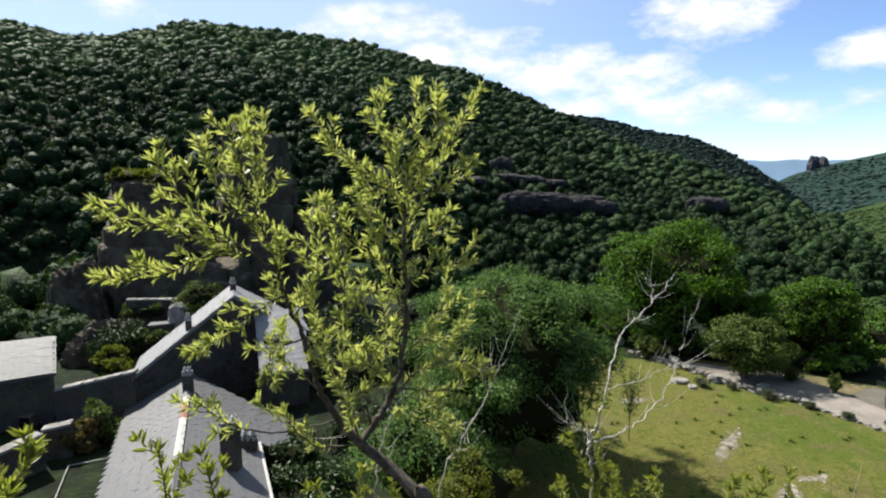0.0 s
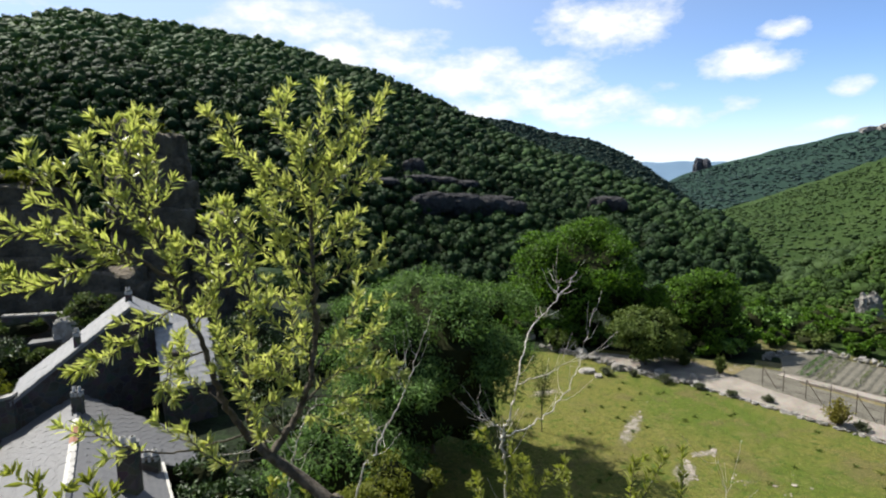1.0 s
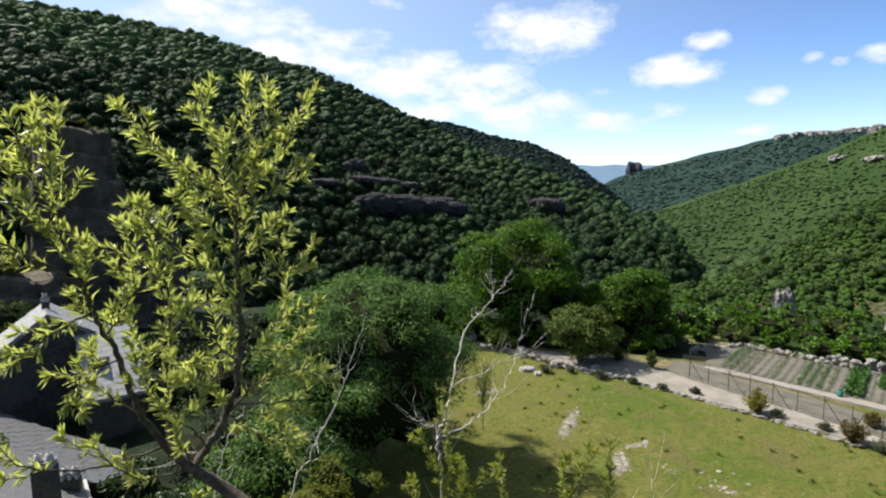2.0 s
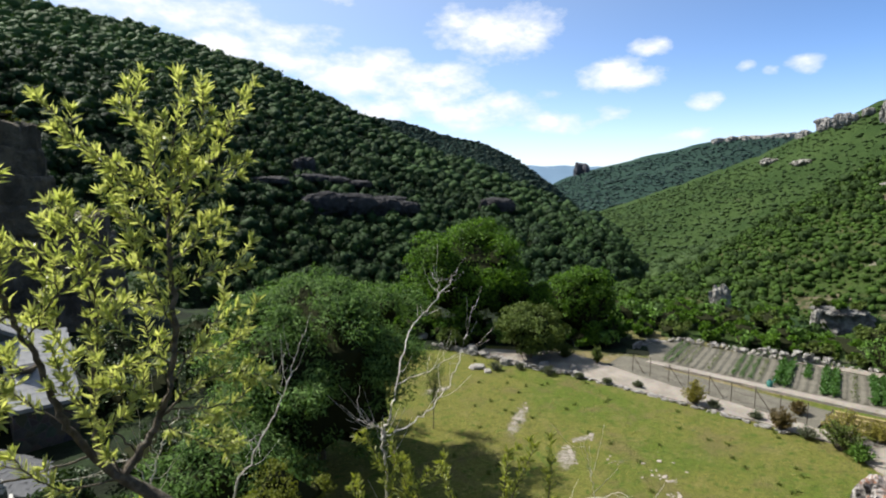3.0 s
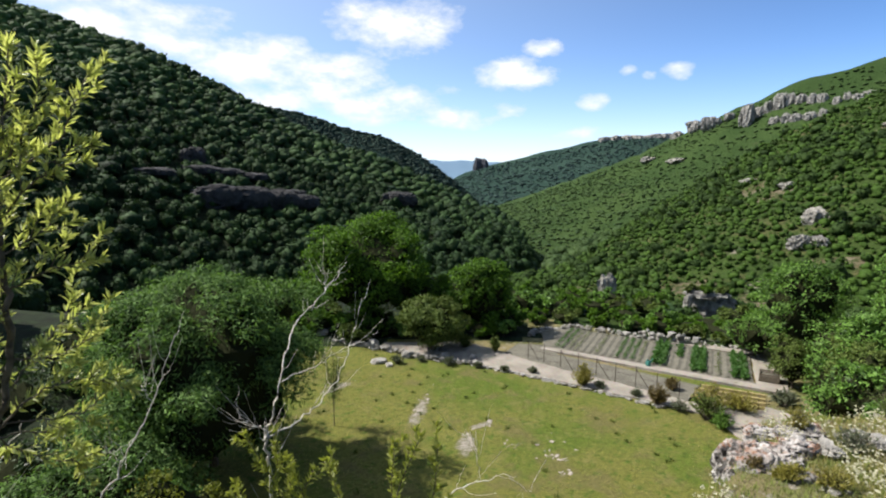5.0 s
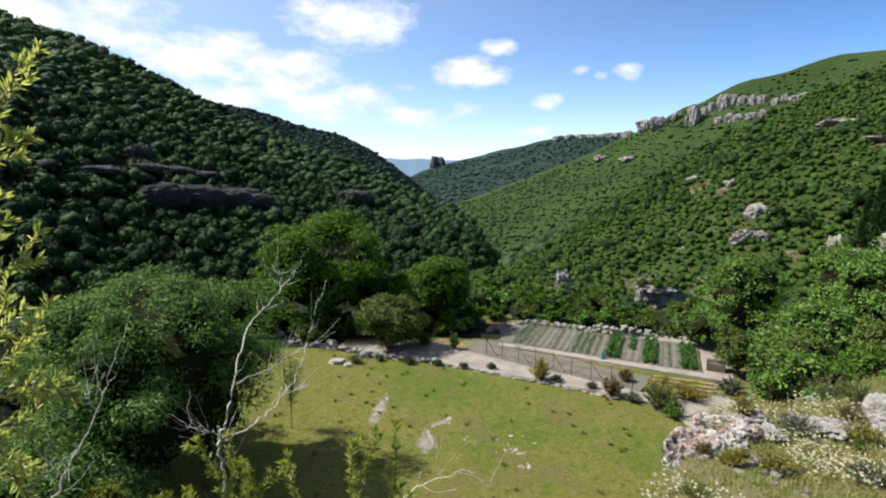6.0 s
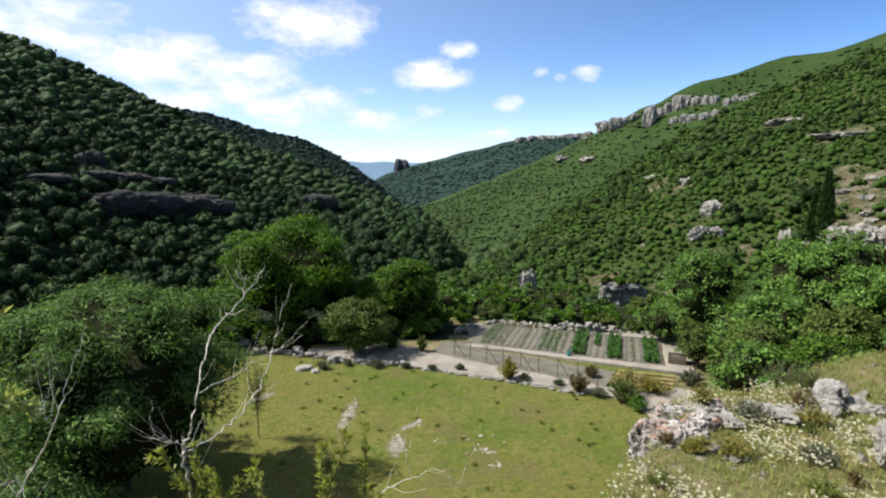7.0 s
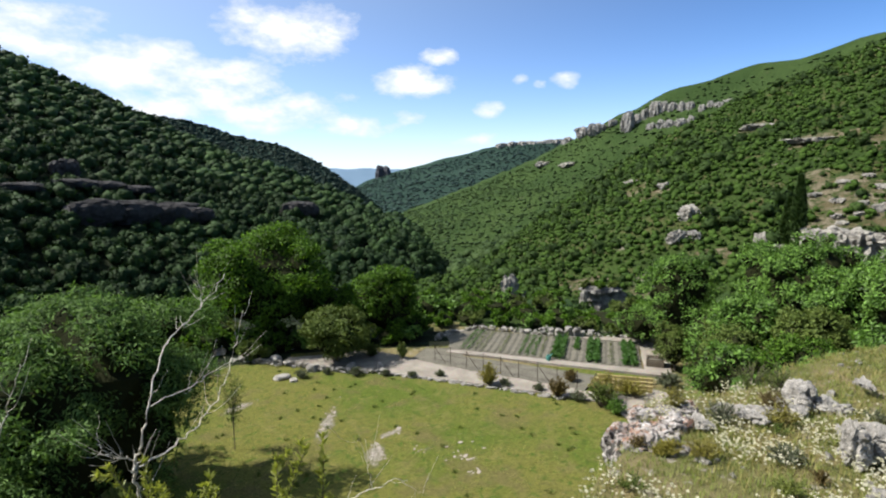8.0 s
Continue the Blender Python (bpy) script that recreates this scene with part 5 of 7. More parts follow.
# bushes over the garden wall and under the trees
for i, (x, y, h, w) in enumerate([(27.5, 30.5, 1.4, 1.3), (30.5, 29.0, 1.2, 1.4), (33.8, 27.0, 1.3, 1.5), (35.5, 23.5, 1.2, 1.5), (25.5, 31.5, 1.8, 1.2), (36.0, 19.5, 1.6, 1.6), (34.5, 16.5, 2.2, 1.7), (14.5, 33.5, 1.2, 1.3),
                                  (19.6, 31.2, 1.3, 1.2), (21.6, 29.6, 1.1, 1.0), (9.0, 37.5, 1.6, 1.6), (6.0, 37.0, 1.8, 1.8), (38.5, 26, 1.4, 1.8), (38.0, 30.0, 1.6, 1.9), (33.0, 19.6, 1.2, 1.3), (34.6, 21.4, 1.3, 1.4), (32.2, 18.0, 1.4, 1.2), (36.5, 26.4, 1.4, 1.6), (32.2, 28.6, 1.2, 1.4), (29.0, 30.2, 1.3, 1.3), (35.2, 25.2, 1.0, 1.2), (24.0, 32.6, 1.6, 1.4), (22.4, 31.2, 1.5, 1.2), (17.2, 31.8, 1.4, 1.3), (12.4, 32.4, 1.3, 1.4), (10.6, 33.8, 1.5, 1.4), (12.0, 30.8, 1.1, 1.0), (13.6, 31.2, 1.2, 1.0), (15.0, 30.6, 1.2, 1.0), (16.9, 30.2, 1.1, 0.9), (18.2, 29.4, 1.2, 1.0), (19.6, 28.2, 1.0, 0.9), (20.9, 27.4, 1.0, 0.8), (22.4, 28.6, 1.3, 1.0), (8.2, 32.4, 1.2, 1.3), (28.4, 26.4, 0.9, 1.0), (10.6, 35.6, 1.8, 1.3), (9.2, 35.0, 1.7, 1.3), (11.9, 35.6, 1.7, 1.2), (12.6, 33.0, 1.3, 1.2), (29.6, 24.8, 0.8, 1.1), (30.4, 23.2, 1.0, 1.1), (31.6, 21.6, 0.9, 1.0), (31.0, 26.6, 1.0, 1.2), (32.4, 24.6, 1.1, 1.2), (33.4, 22.8, 1.0, 1.2), (27.0, 28.4, 0.9, 1.1), (25.2, 29.2, 1.0, 1.1), (33.6, 30.4, 1.5, 1.5), (36.2, 28.4, 1.6, 1.5), (38.4, 22.6, 1.6, 1.6), (30.6, 31.6, 1.6, 1.5), (37.6, 24.4, 1.4, 1.5), (26.8, 33.4, 1.9, 1.5)]):
    # the hollow cliff shows over the lower bushes
    if 53.5 < math.degrees(math.atan2(x, y)) < 59.5:
        h = max(0.5, min(h, EYE - 0.243 * math.hypot(x, y) - on(x, y)[2]))
    tree("bush", "low green bush behind the garden terrace", on(x, y), h, w, 0.1, 24, 1150, 0.22, 0.12, (ASHLEAF, DARKLEAF, SHRUBLEAF, DARKLEAF)[i % 4], 460 + i, category="bush", group="bushes behind the terrace", girth=0.04)


def sapling(at, tall, seed):
    g = np.random.default_rng(seed)
    top = empty("sapling", at, "thin sparse sapling standing in the meadow", "tree")
    lines, P, D = [], [], []
    for i in range(6):
        a = g.uniform(0, 6.283)
        o = np.array([math.cos(a), math.sin(a), 0]) * g.uniform(0.15, 0.7)
        q = bend([(0, 0, -0.05), o * 0.12 + [0, 0, tall * 0.45], o + [0, 0, tall * g.uniform(0.75, 1.05)]], 6)
        lines.append((q, np.linspace(0.016, 0.004, len(q))))
        for _ in range(200):
            t = g.uniform(0.45, 1) * (len(q) - 1)
            P.append(q[int(t)] + 0.16 * g.normal(size=3)), D.append(g.normal(size=3) + [0, 0, 0.4])
    v, f = tubes(lines, 5)
    fast("stem", v, f, BARK, top, None, True)
    v, f = leaf_quads(np.array(P), np.array(D), 0.09, 0.035, g)
    tagged(fast("crown", v, f, SHRUBLEAF, top), kind="stuff")


sapling((7.2, 20.3, 0.0), 3.3, 9)


def tufts(name, label, pts, mat, seed, tall, blades, width=0.008, spread=0.12):
    """Grass: thin bent blades in tufts."""
    g = np.random.default_rng(seed)
    n = len(pts)
    a = g.uniform(0, 6.283, (n, blades))
    out = np.stack([np.cos(a), np.sin(a), np.zeros_like(a)], -1)
    h = tall * g.uniform(0.4, 1.2, (n, blades, 1))
    p = pts[:, None] + out * spread * g.uniform(0, 1, (n, blades, 1))
    tip = p + np.array([0, 0, 1]) * h + out * h * g.uniform(0.1, 0.8, (n, blades, 1))
    side = np.stack([-out[..., 1], out[..., 0], out[..., 2]], -1) * width
    mid = (p + tip) / 2 + np.array([0, 0, 0.12]) * h
    v = np.stack([p - side, p + side, mid + side * 0.7, tip, mid - side * 0.7], 2).reshape(-1, 3)
    k = np.arange(n * blades)[:, None] * 5
    f = np.concatenate([k + [0, 1, 2], k + [0, 2, 4], k + [4, 2, 3]])
    return tagged(fast(name, v, f, mat), label, "grass", kind="stuff")


def meadow_points(n, seed):
    g = np.random.default_rng(seed)
    x, y = g.uniform(-1, 23, n), g.uniform(9, 36, n)
    ok = (y > 10) & (x + 0.52 * y < 28.2) & (x - 0.1 * y > -1) & (np.hypot(x, y) > 12.5) & (x < 21)
    ok &= ~((y > 22) & (x > 15.2 - 0.6 * (y - 25)))
    x, y = x[ok], y[ok]
    keep = vnoise(x, y, 1.6, 3) > -0.25
    x, y = x[keep], y[keep]
    return np.stack([x, y, ground(x, y)], 1)


tufts("meadow_grass", "short sunlit meadow grass", meadow_points(6000, 51), GREENGRASS, 52, 0.03, 4, 0.009, 0.1)
tufts("dry_meadow_grass", "yellowed dry grass in the meadow", meadow_points(6000, 53), DRYGRASS, 54, 0.035, 4, 0.009, 0.1)

tufts("grass_tussocks", "small dark green tussocks scattered over the meadow", meadow_points(190, 55), SHRUBLEAF, 56, 0.085, 40, 0.012, 0.15)

# == the rocky shelf beside the eye
for i, (x, y, z, a, b, c, m, turn) in enumerate([(11.10, 3.90, 5.60, 0.26, 0.24, 0.11, LIMESTONE, 10), (11.35, 3.60, 5.62, 0.28, 0.2, 0.1, LIMESTONE, 70), (11.8, 3.05, 5.95, 0.34, 0.24, 0.26, LIMESTONE, 20), (11.9, 2.6, 5.8, 0.29, 0.23, 0.22, LIMESTONE, 80), (9.65, 1.75, 6.25, 0.2, 0.18, 0.31, LIMESTONE, 40), (10.1, 1.5, 6.2, 0.34, 0.20, 0.22, LIMESTONE, 100), (8.6, 1.2, 5.98, 0.20, 0.15, 0.17, LIMESTONE, 10), (10.9, 2.1, 5.85, 0.27, 0.17, 0.12, LIMESTONE, 0), (13.20, 2.40, 6.08, 0.26, 0.11, 0.06, LIMESTONE, 30), (9.60, 3.90, 5.88, 0.22, 0.16, 0.08, LIMESTONE, 60), (10.30, 3.30, 5.98, 0.22, 0.16, 0.07, LIMESTONE, 90)]):
    rock("boulder", "pale jagged limestone rock on the shelf", (x, y, z), (a, b, c), m, 500 + i, 0.5, 4, turn, 0.3, group="rocks of the shelf")

# the lichened rock at the shelf's rim, and the stones trailing away from it
for i, (at, size, turn) in enumerate([((8.20, 4.15, 5.52), (0.39, 0.37, 0.38), 25), ((8.72, 4.17, 5.68), (0.37, 0.31, 0.26), 70), ((8.53, 4.67, 5.42), (0.31, 0.35, 0.43), 110), ((9.18, 4.16, 5.76), (0.43, 0.26, 0.17), 10),
                                      ((9.53, 4.62, 5.70), (0.48, 0.28, 0.21), 140), ((10.12, 4.42, 5.78), (0.39, 0.22, 0.14), 30), ((8.34, 3.66, 5.84), (0.17, 0.16, 0.11), 60), ((7.88, 3.78, 5.55), (0.30, 0.26, 0.30), 0)]):
    rock("boulder", "white limestone rock with rusty lichen on the shelf's edge", at, size, LICHEN, 700 + i, 0.4, 5, turn, 0.12, group="lichened rocks of the shelf")
for i, at in enumerate([(10.50, 3.90, 5.85), (10.62, 3.61, 5.85), (10.79, 3.36, 5.87), (11.06, 3.14, 5.90), (11.19, 2.89, 5.92)]):
    rock("boulder", "flat pale stone lying in the dry grass", at, (0.24, 0.15, 0.08 + 0.02 * (i % 3)), LIMESTONE, 720 + i, 0.4, 4, 50 * i, 0.1, group="rocks of the shelf")


def shelf_points(n, seed, thin=-0.2):
    g = np.random.default_rng(seed)
    a, r = np.radians(g.uniform(50, 92, n)), np.sqrt(g.uniform(4.6 ** 2, 17.5 ** 2, n))
    x, y = r * np.sin(a), r * np.cos(a)
    z = ground(x, y)
    ok = (z > 4.4) & (vnoise(x, y, 0.9, 3) > thin)
    return np.stack([x[ok], y[ok], z[ok]], 1)


tufts("shelf_grass", "green and yellow grass on the rocky shelf", shelf_points(9500, 61, -0.7), GREENGRASS, 62, 0.1, 5, 0.005, 0.09)
tufts("shelf_dry_grass", "dry straw-coloured grass on the rocky shelf", shelf_points(6000, 63), DRYGRASS, 64, 0.13, 5, 0.004, 0.08)


def flowers(n, seed, r0=5.5, r1=17.5):
    """Small white flower heads on thin stalks."""
    g = np.random.default_rng(seed)
    p = shelf_points(n, seed)
    far = np.hypot(p[:, 0], p[:, 1])
    p = p[(vnoise(p[:, 0], p[:, 1], 1.0, 2) > -0.12 + 0.3 * g.random(len(p))) & (far > r0) & (far < r1) & ((np.degrees(np.arctan2(p[:, 0], p[:, 1])) > 64) | (g.random(len(p)) < 0.35))]
    m = len(p)
    h = p + np.stack([0.05 * g.normal(size=m), 0.05 * g.normal(size=m), g.uniform(0.08, 0.26, m)], 1)
    c = np.repeat(h, 6, 0)
    d = unit(g.normal(size=(m * 6, 3)) * [1, 1, 0.5] + [0, 0, 0.4])
    v, f = leaf_quads(c, d, 0.03, 0.02, g)
    tagged(fast("white_flowers", v, f, PETAL), "small white flower heads among the dry grass", "flowers", kind="stuff")


flowers(13000, 65, 5.0, 12.5)
flowers(14000, 66, 5.0, 10.5)
for i, (x, y, h, w, m) in enumerate([(10.0, 3.7, 0.45, 0.35, LAVENDER), (9.0, 2.4, 0.3, 0.3, LAVENDER), (10.4, 2.9, 0.35, 0.3, YELLOWLEAF), (8.4, 3.3, 0.35, 0.3, YELLOWLEAF), (9.9, 4.5, 0.5, 0.22, YELLOWLEAF), (11.0, 3.3, 0.4, 0.3, RUSTLEAF),
                                     (8.0, 2.0, 0.25, 0.3, GREENGRASS), (12.3, 3.6, 0.6, 0.4, SHRUBLEAF), (12.6, 4.2, 0.7, 0.5, SHRUBLEAF), (8.2, 3.7, 0.2, 0.22, YELLOWLEAF)]):
    grow("herb", "low wild herb tuft on the rocky shelf", on(x, y), h, w, 46, m, 520 + i, 0.045, 0.016, 26, group="herbs on the shelf", category="plant")

grow("herb", "bright yellow-green cushion of moss on the rock", (8.07, 3.76, 5.86), 0.13, 0.17, 60, YELLOWLEAF, 519, 0.04, 0.018, 20, category="plant", bare=0.5)
g = np.random.default_rng(88)
for i, p in enumerate(shelf_points(90, 89)[:46]):
    grow("herb", "small wild herb growing between the stones", tuple(p), g.uniform(0.12, 0.3), g.uniform(0.12, 0.3), 26, (SHRUBLEAF, LAVENDER, YELLOWLEAF, GREENGRASS, RUSTLEAF)[i % 5], 600 + i, 0.04, 0.015, 18, group="herbs on the shelf", category="plant")
for i, p in enumerate(shelf_points(150, 90)[:60]):
    ob = new("pebble", BLOCKS[i % 8])
    w = 0.08 + 0.2 * g.random() ** 2
    ob.matrix_world = pose(p[0], p[1], p[2] + 0.02, 20 * g.normal(), 20 * g.normal(), 360 * g.random()) @ Matrix.Diagonal((w, w * 0.8, w * 0.5, 1))
    tagged(ob, "small pale limestone block lying on the shelf", "stone", "loose stones on the shelf")

# == the hamlet below


def roof_tiles(parent, ridge0, ridge1, eave1, eave0, rows, cols, seed, mat=SLATE, name="slate"):
    """Courses of uneven stone slates laid over a four-cornered slope."""
    g = np.random.default_rng(seed)
    r0, r1, e1, e0 = [Vector(p) for p in (ridge0, ridge1, eave1, eave0)]
    me = bpy.data.meshes.new(name)
    bm = box(bmesh.new(), -0.5, 0, -0.5, 0.5, 1, 0.5)
    bm.to_mesh(me)
    bm.free()
    me.materials.append(mat)

    def spot(u, v):
        return r0.lerp(r1, u).lerp(e0.lerp(e1, u), v)

    for i in range(rows):
        for j in range(cols):
            u, v = (j + 0.5 + (0.12 if i % 2 else -0.12)) / cols, i / rows
            u = min(max(u, 0.35 / cols), 1 - 0.35 / cols)
            o = spot(u, v)
            dn, al = spot(u, v + 1 / rows) - o, spot(u + 0.5 / cols, v + 0.5 / rows) - spot(u - 0.5 / cols, v + 0.5 / rows)
            h, w = dn.length, al.length
            nm = al.cross(dn).normalized()
            if nm.z < 0:
                nm = -nm
            al = dn.cross(nm).normalized()
            turn = Matrix((al, dn.normalized(), nm)).transposed().to_4x4()
            ob = new(name, me)
            ob.parent = parent
            ob.matrix_basis = Matrix.Translation(o + nm * (0.012 + 0.004 * g.random())) @ turn @ pose(0, 0, 0, 1.0 + 0.3 * g.normal(), 0.3 * g.normal(), 0.8 * g.normal()) @ Matrix.Diagonal((w * g.uniform(0.985, 1.03), h * 1.15, 0.01 * g.uniform(0.7, 1.5), 1))


def chimney(parent, at, w, d, tall):
    """Rubble stack with a slate cap on small props."""
    x, y, z = at
    st = part("chimney", box(bmesh.new(), x - w / 2, y - d / 2, z, x + w / 2, y + d / 2, z + tall, 0.02), MASONRY, parent, "rubble stone chimney stack")
    for sx in (-1, 0, 1):
        part("prop", box(bmesh.new(), x + sx * w * 0.38 - 0.05, y - d * 0.4, z + tall, x + sx * w * 0.38 + 0.05, y + d * 0.4, z + tall + 0.15, 0.01), MORTAR, st)
    part("cap", box(bmesh.new(), x - w * 0.56, y - d * 0.42, z + tall + 0.15, x + w * 0.56, y + d * 0.42, z + tall + 0.18, 0.01), SLATE, st)
    for sx in (-1, 1):
        v, f = tubes([(np.array([(x + sx * w * 0.26, y, z + tall + 0.17), (x + sx * w * 0.26, y, z + tall + 0.36), (x + sx * w * 0.26, y, z + tall + 0.37)]), [w * 0.2, w * 0.16, w * 0.1])], 10)
        fast("chimney_pot", v, f, MORTAR, st, None, True)
    return st


def near_house():
    """Long slate-roofed house, its ridge running away from the eye."""
    foot = Vector((-9.0, 18.0, -2.6))
    top = empty("stone_house", tuple(foot), "stone house with grey slate roof and chimneys", "house")
    ridge0, ridge1 = [Vector(p) - foot for p in ((-11.22, 23.43, 1.70), (-6.81, 12.57, 1.70))]
    left0, left1 = [Vector(p) - foot for p in ((-13.80, 22.97, 0.50), (-9.99, 14.40, 0.50))]
    right0, right1 = [Vector(p) - foot for p in ((-8.14, 22.26, 0.777), (-4.85, 14.66, 0.74))]
    # the far end of the sunny slope runs on lower over a side wing
    notch, corner, far = [Vector(p) - foot for p in ((-6.62, 18.73, 0.745), (-5.67, 19.02, 0.37), (-6.55, 21.75, 0.30))]
    for k, (e0, e1) in enumerate(((left0, left1), (right0, right1))):
        ro = part("roof_slope", slab(bmesh.new(), [ridge0, ridge1, e1, e0], 0.12), SLATE, top)
        roof_tiles(ro, ridge0, ridge1, e1, e0, 13, 22, 70 + k)
    ro = part("roof_slope", slab(bmesh.new(), [right0, notch, corner, far], 0.12), SLATE, top)
    roof_tiles(ro, right0, notch, corner, far, 5, 7, 72)
    core = (right0 + notch + corner + far) / 4
    part("wing_wall", slab(bmesh.new(), [core + (p - core) * 0.93 - Vector((0, 0, 0.13)) for p in (right0, notch, corner, far)], 2.5), MASONRY, top)
    v, f = tubes([(np.array([tuple(p + Vector((0, 0, 0.05))) for p in (notch, notch.lerp(right1, 0.98))]), [0.05, 0.05])], 6)
    fast("verge", v, f, MORTAR, top)
    bm = bmesh.new()
    mid = (left0 + left1 + right0 + right1) / 4
    rim = [mid + (p - mid) * 0.95 for p in (left0, left1, right1, right0)]
    slab(bm, [(p.x, p.y, p.z - 0.1) for p in rim], 2.4)
    part("wall", bm, MASONRY, top)
    for a, b, c in ((left0, right0, ridge0), (left1, right1, ridge1)):
        bm = bmesh.new()
        q = [mid + (Vector((p.x, p.y, mid.z)) - mid) * 0.95 for p in (a, b, c)]
        for p, z in zip(q, (a.z, b.z, c.z)):
            p.z = z - 0.12
        slab(bm, q, 0.25)
        part("gable", bm, MASONRY, top)
    along = (ridge1 - ridge0).normalized()
    side = Vector((-along.y, along.x, 0)) * 0.12
    for i in range(16):
        o = ridge0.lerp(ridge1, i / 16)
        e = ridge0.lerp(ridge1, (i + 0.97) / 16)
        up = Vector((0, 0, 0.05))
        hi = Vector((0, 0, 0.1))
        part("ridge_stone", slab(bmesh.new(), [o - side + up, o + hi, o + side + up, e + side + up, e + hi, e - side + up], 0.06), CLAY if i in (5, 6) else MORTAR if 3 < i < 11 else SLATE, top, "red clay ridge tile" if i in (5, 6) else "white lime mortar ridge" if 3 < i < 11 else "grey slate ridge")
    c0 = Vector((-10.38, 21.44, 1.50)) - foot
    chimney(top, (c0.x, c0.y, c0.z - 0.2), 0.34, 0.32, 1.05)
    c1 = Vector((-6.73, 16.44, 0.90)) - foot
    chimney(top, (c1.x, c1.y, c1.z - 0.3), 0.52, 0.46, 1.85)
    c2 = Vector((-6.74, 18.04, 0.80)) - foot
    chimney(top, (c2.x, c2.y, c2.z - 0.3), 0.5, 0.3, 0.75)
    return top


near_house()


def wall_and_roof(name, label, corners, low, roofing):
    """A building under one slope: the roof's corners in order, walls down to a level below."""
    c = np.asarray(corners, float)
    mid = c.mean(0)
    top = empty(name, (mid[0], mid[1], low), label, "house")
    q = c - [mid[0], mid[1], low]
    bm = bmesh.new()
    inner = [(p[0] * 0.96, p[1] * 0.96, p[2] - 0.05) for p in q]
    vs, lo = [bm.verts.new(p) for p in inner], [bm.verts.new((p[0], p[1], -0.6)) for p in inner]
    n = len(q)
    bm.faces.new(vs), bm.faces.new(lo[::-1])
    for i in range(n):
        bm.faces.new((vs[i], lo[i], lo[(i + 1) % n], vs[(i + 1) % n]))
    part("wall", bm, MASONRY, top)
    part("roof", slab(bmesh.new(), [(p[0] * 1.03, p[1] * 1.03, p[2] + 0.08) for p in q], 0.13), roofing, top)
    return top, q


def rear_house():
    """Gabled house: its dark gable wall faces the eye, the sun lies on the far slope."""
    foot = Vector((-12.0, 26.0, -2.4))
    top = empty("long_stone_house", tuple(foot), "tall gabled stone house with a sun-bright slate roof", "house")
    low, apex, right = [Vector(p) - foot for p in ((-13.06, 22.48, 2.00), (-9.96, 25.63, 4.75), (-7.19, 28.09, 0.38))]
    away = Vector((-14.27, 25.47, 1.83)) - Vector((-13.06, 22.48, 2.00))
    away = Vector((away.x, away.y, 0)) * 1.0
    right.z = low.z + 0.4
    bm = bmesh.new()
    ring = [Vector((low.x, low.y, -0.3)), low, apex, right, Vector((right.x, right.y, -0.3))]
    front, rear = [bm.verts.new(p + away * 0.02 - Vector((0, 0, 0.06))) for p in ring], [bm.verts.new(p + away * 0.97 - Vector((0, 0, 0.06))) for p in ring]
    bm.faces.new(front), bm.faces.new(rear[::-1])
    for i in range(5):
        bm.faces.new((front[i], rear[i], rear[(i + 1) % 5], front[(i + 1) % 5]))
    part("wall", bm, MASONRY, top)
    for k, e in enumerate((low, right)):
        out = (e - apex) * 0.04
        ro = part("roof_slope", slab(bmesh.new(), [apex, apex + away, e + out + away, e + out], 0.14), SUNSLATE, top)
        up = Vector((0, 0, 0.02))
        roof_tiles(ro, apex + up, apex + away + up, e + out + away + up, e + out + up, 15, 9, 81 + k, SUNSLATE)
    chimney(top, (low.x * 0.55 + apex.x * 0.45, low.y * 0.55 + apex.y * 0.45 + 0.6, low.z * 0.55 + apex.z * 0.45 - 0.2), 0.22, 0.22, 0.8)
    chimney(top, (apex.x + away.x * 0.5, apex.y + away.y * 0.5, apex.z - 0.3), 0.24, 0.24, 0.6)


rear_house()


def side_house():
    top, q = wall_and_roof("slate_roofed_house", "stone house with sun-bright slate roof and skylight", [(-9.26, 26.42, 3.50), (-7.32, 27.65, 3.64), (-6.13, 24.24, 1.57), (-8.03, 23.25, 1.64)], -2.2, SUNSLATE)
    a, b, c, d = [Vector(p) + Vector((0, 0, 0.1)) for p in q]
    roof_tiles(top, a, b, c, d, 12, 6, 82, SUNSLATE)
    m = a * 0.35 + b * 0.15 + c * 0.15 + d * 0.35
    sk = part("skylight", box(bmesh.new(), m.x - 0.3, m.y - 0.4, m.z - 0.05, m.x + 0.3, m.y + 0.4, m.z + 0.16, 0.02), IRON, top)
    part("pane", box(bmesh.new(), m.x - 0.24, m.y - 0.34, m.z + 0.16, m.x + 0.24, m.y + 0.34, m.z + 0.175), PANE, sk)


side_house()


def left_house():
    top, q = wall_and_roof("barn", "stone barn with bright grey slate roof", [(-22.6, 21.0, 3.2), (-17.75, 24.3, 3.1), (-16.5, 22.4, 2.05), (-21.4, 19.0, 2.1)], -2.2, SLATE)
    a, b, c, d = [Vector(p) for p in q]
    up = Vector((0, 0, 0.1))
    roof_tiles(top, a + up, b + up, c + up, d + up, 13, 22, 83)
    e = (d - c).normalized()
    w = c + e * 1.0
    f = part("window", box(bmesh.new(), w.x - 0.26, w.y - 0.2, 2.1, w.x + 0.26, w.y + 0.2, 2.75, 0.02), WOOD, top)
    part("pane", box(bmesh.new(), w.x - 0.2, w.y - 0.24, 2.16, w.x + 0.2, w.y + 0.22, 2.69), PANE, f)


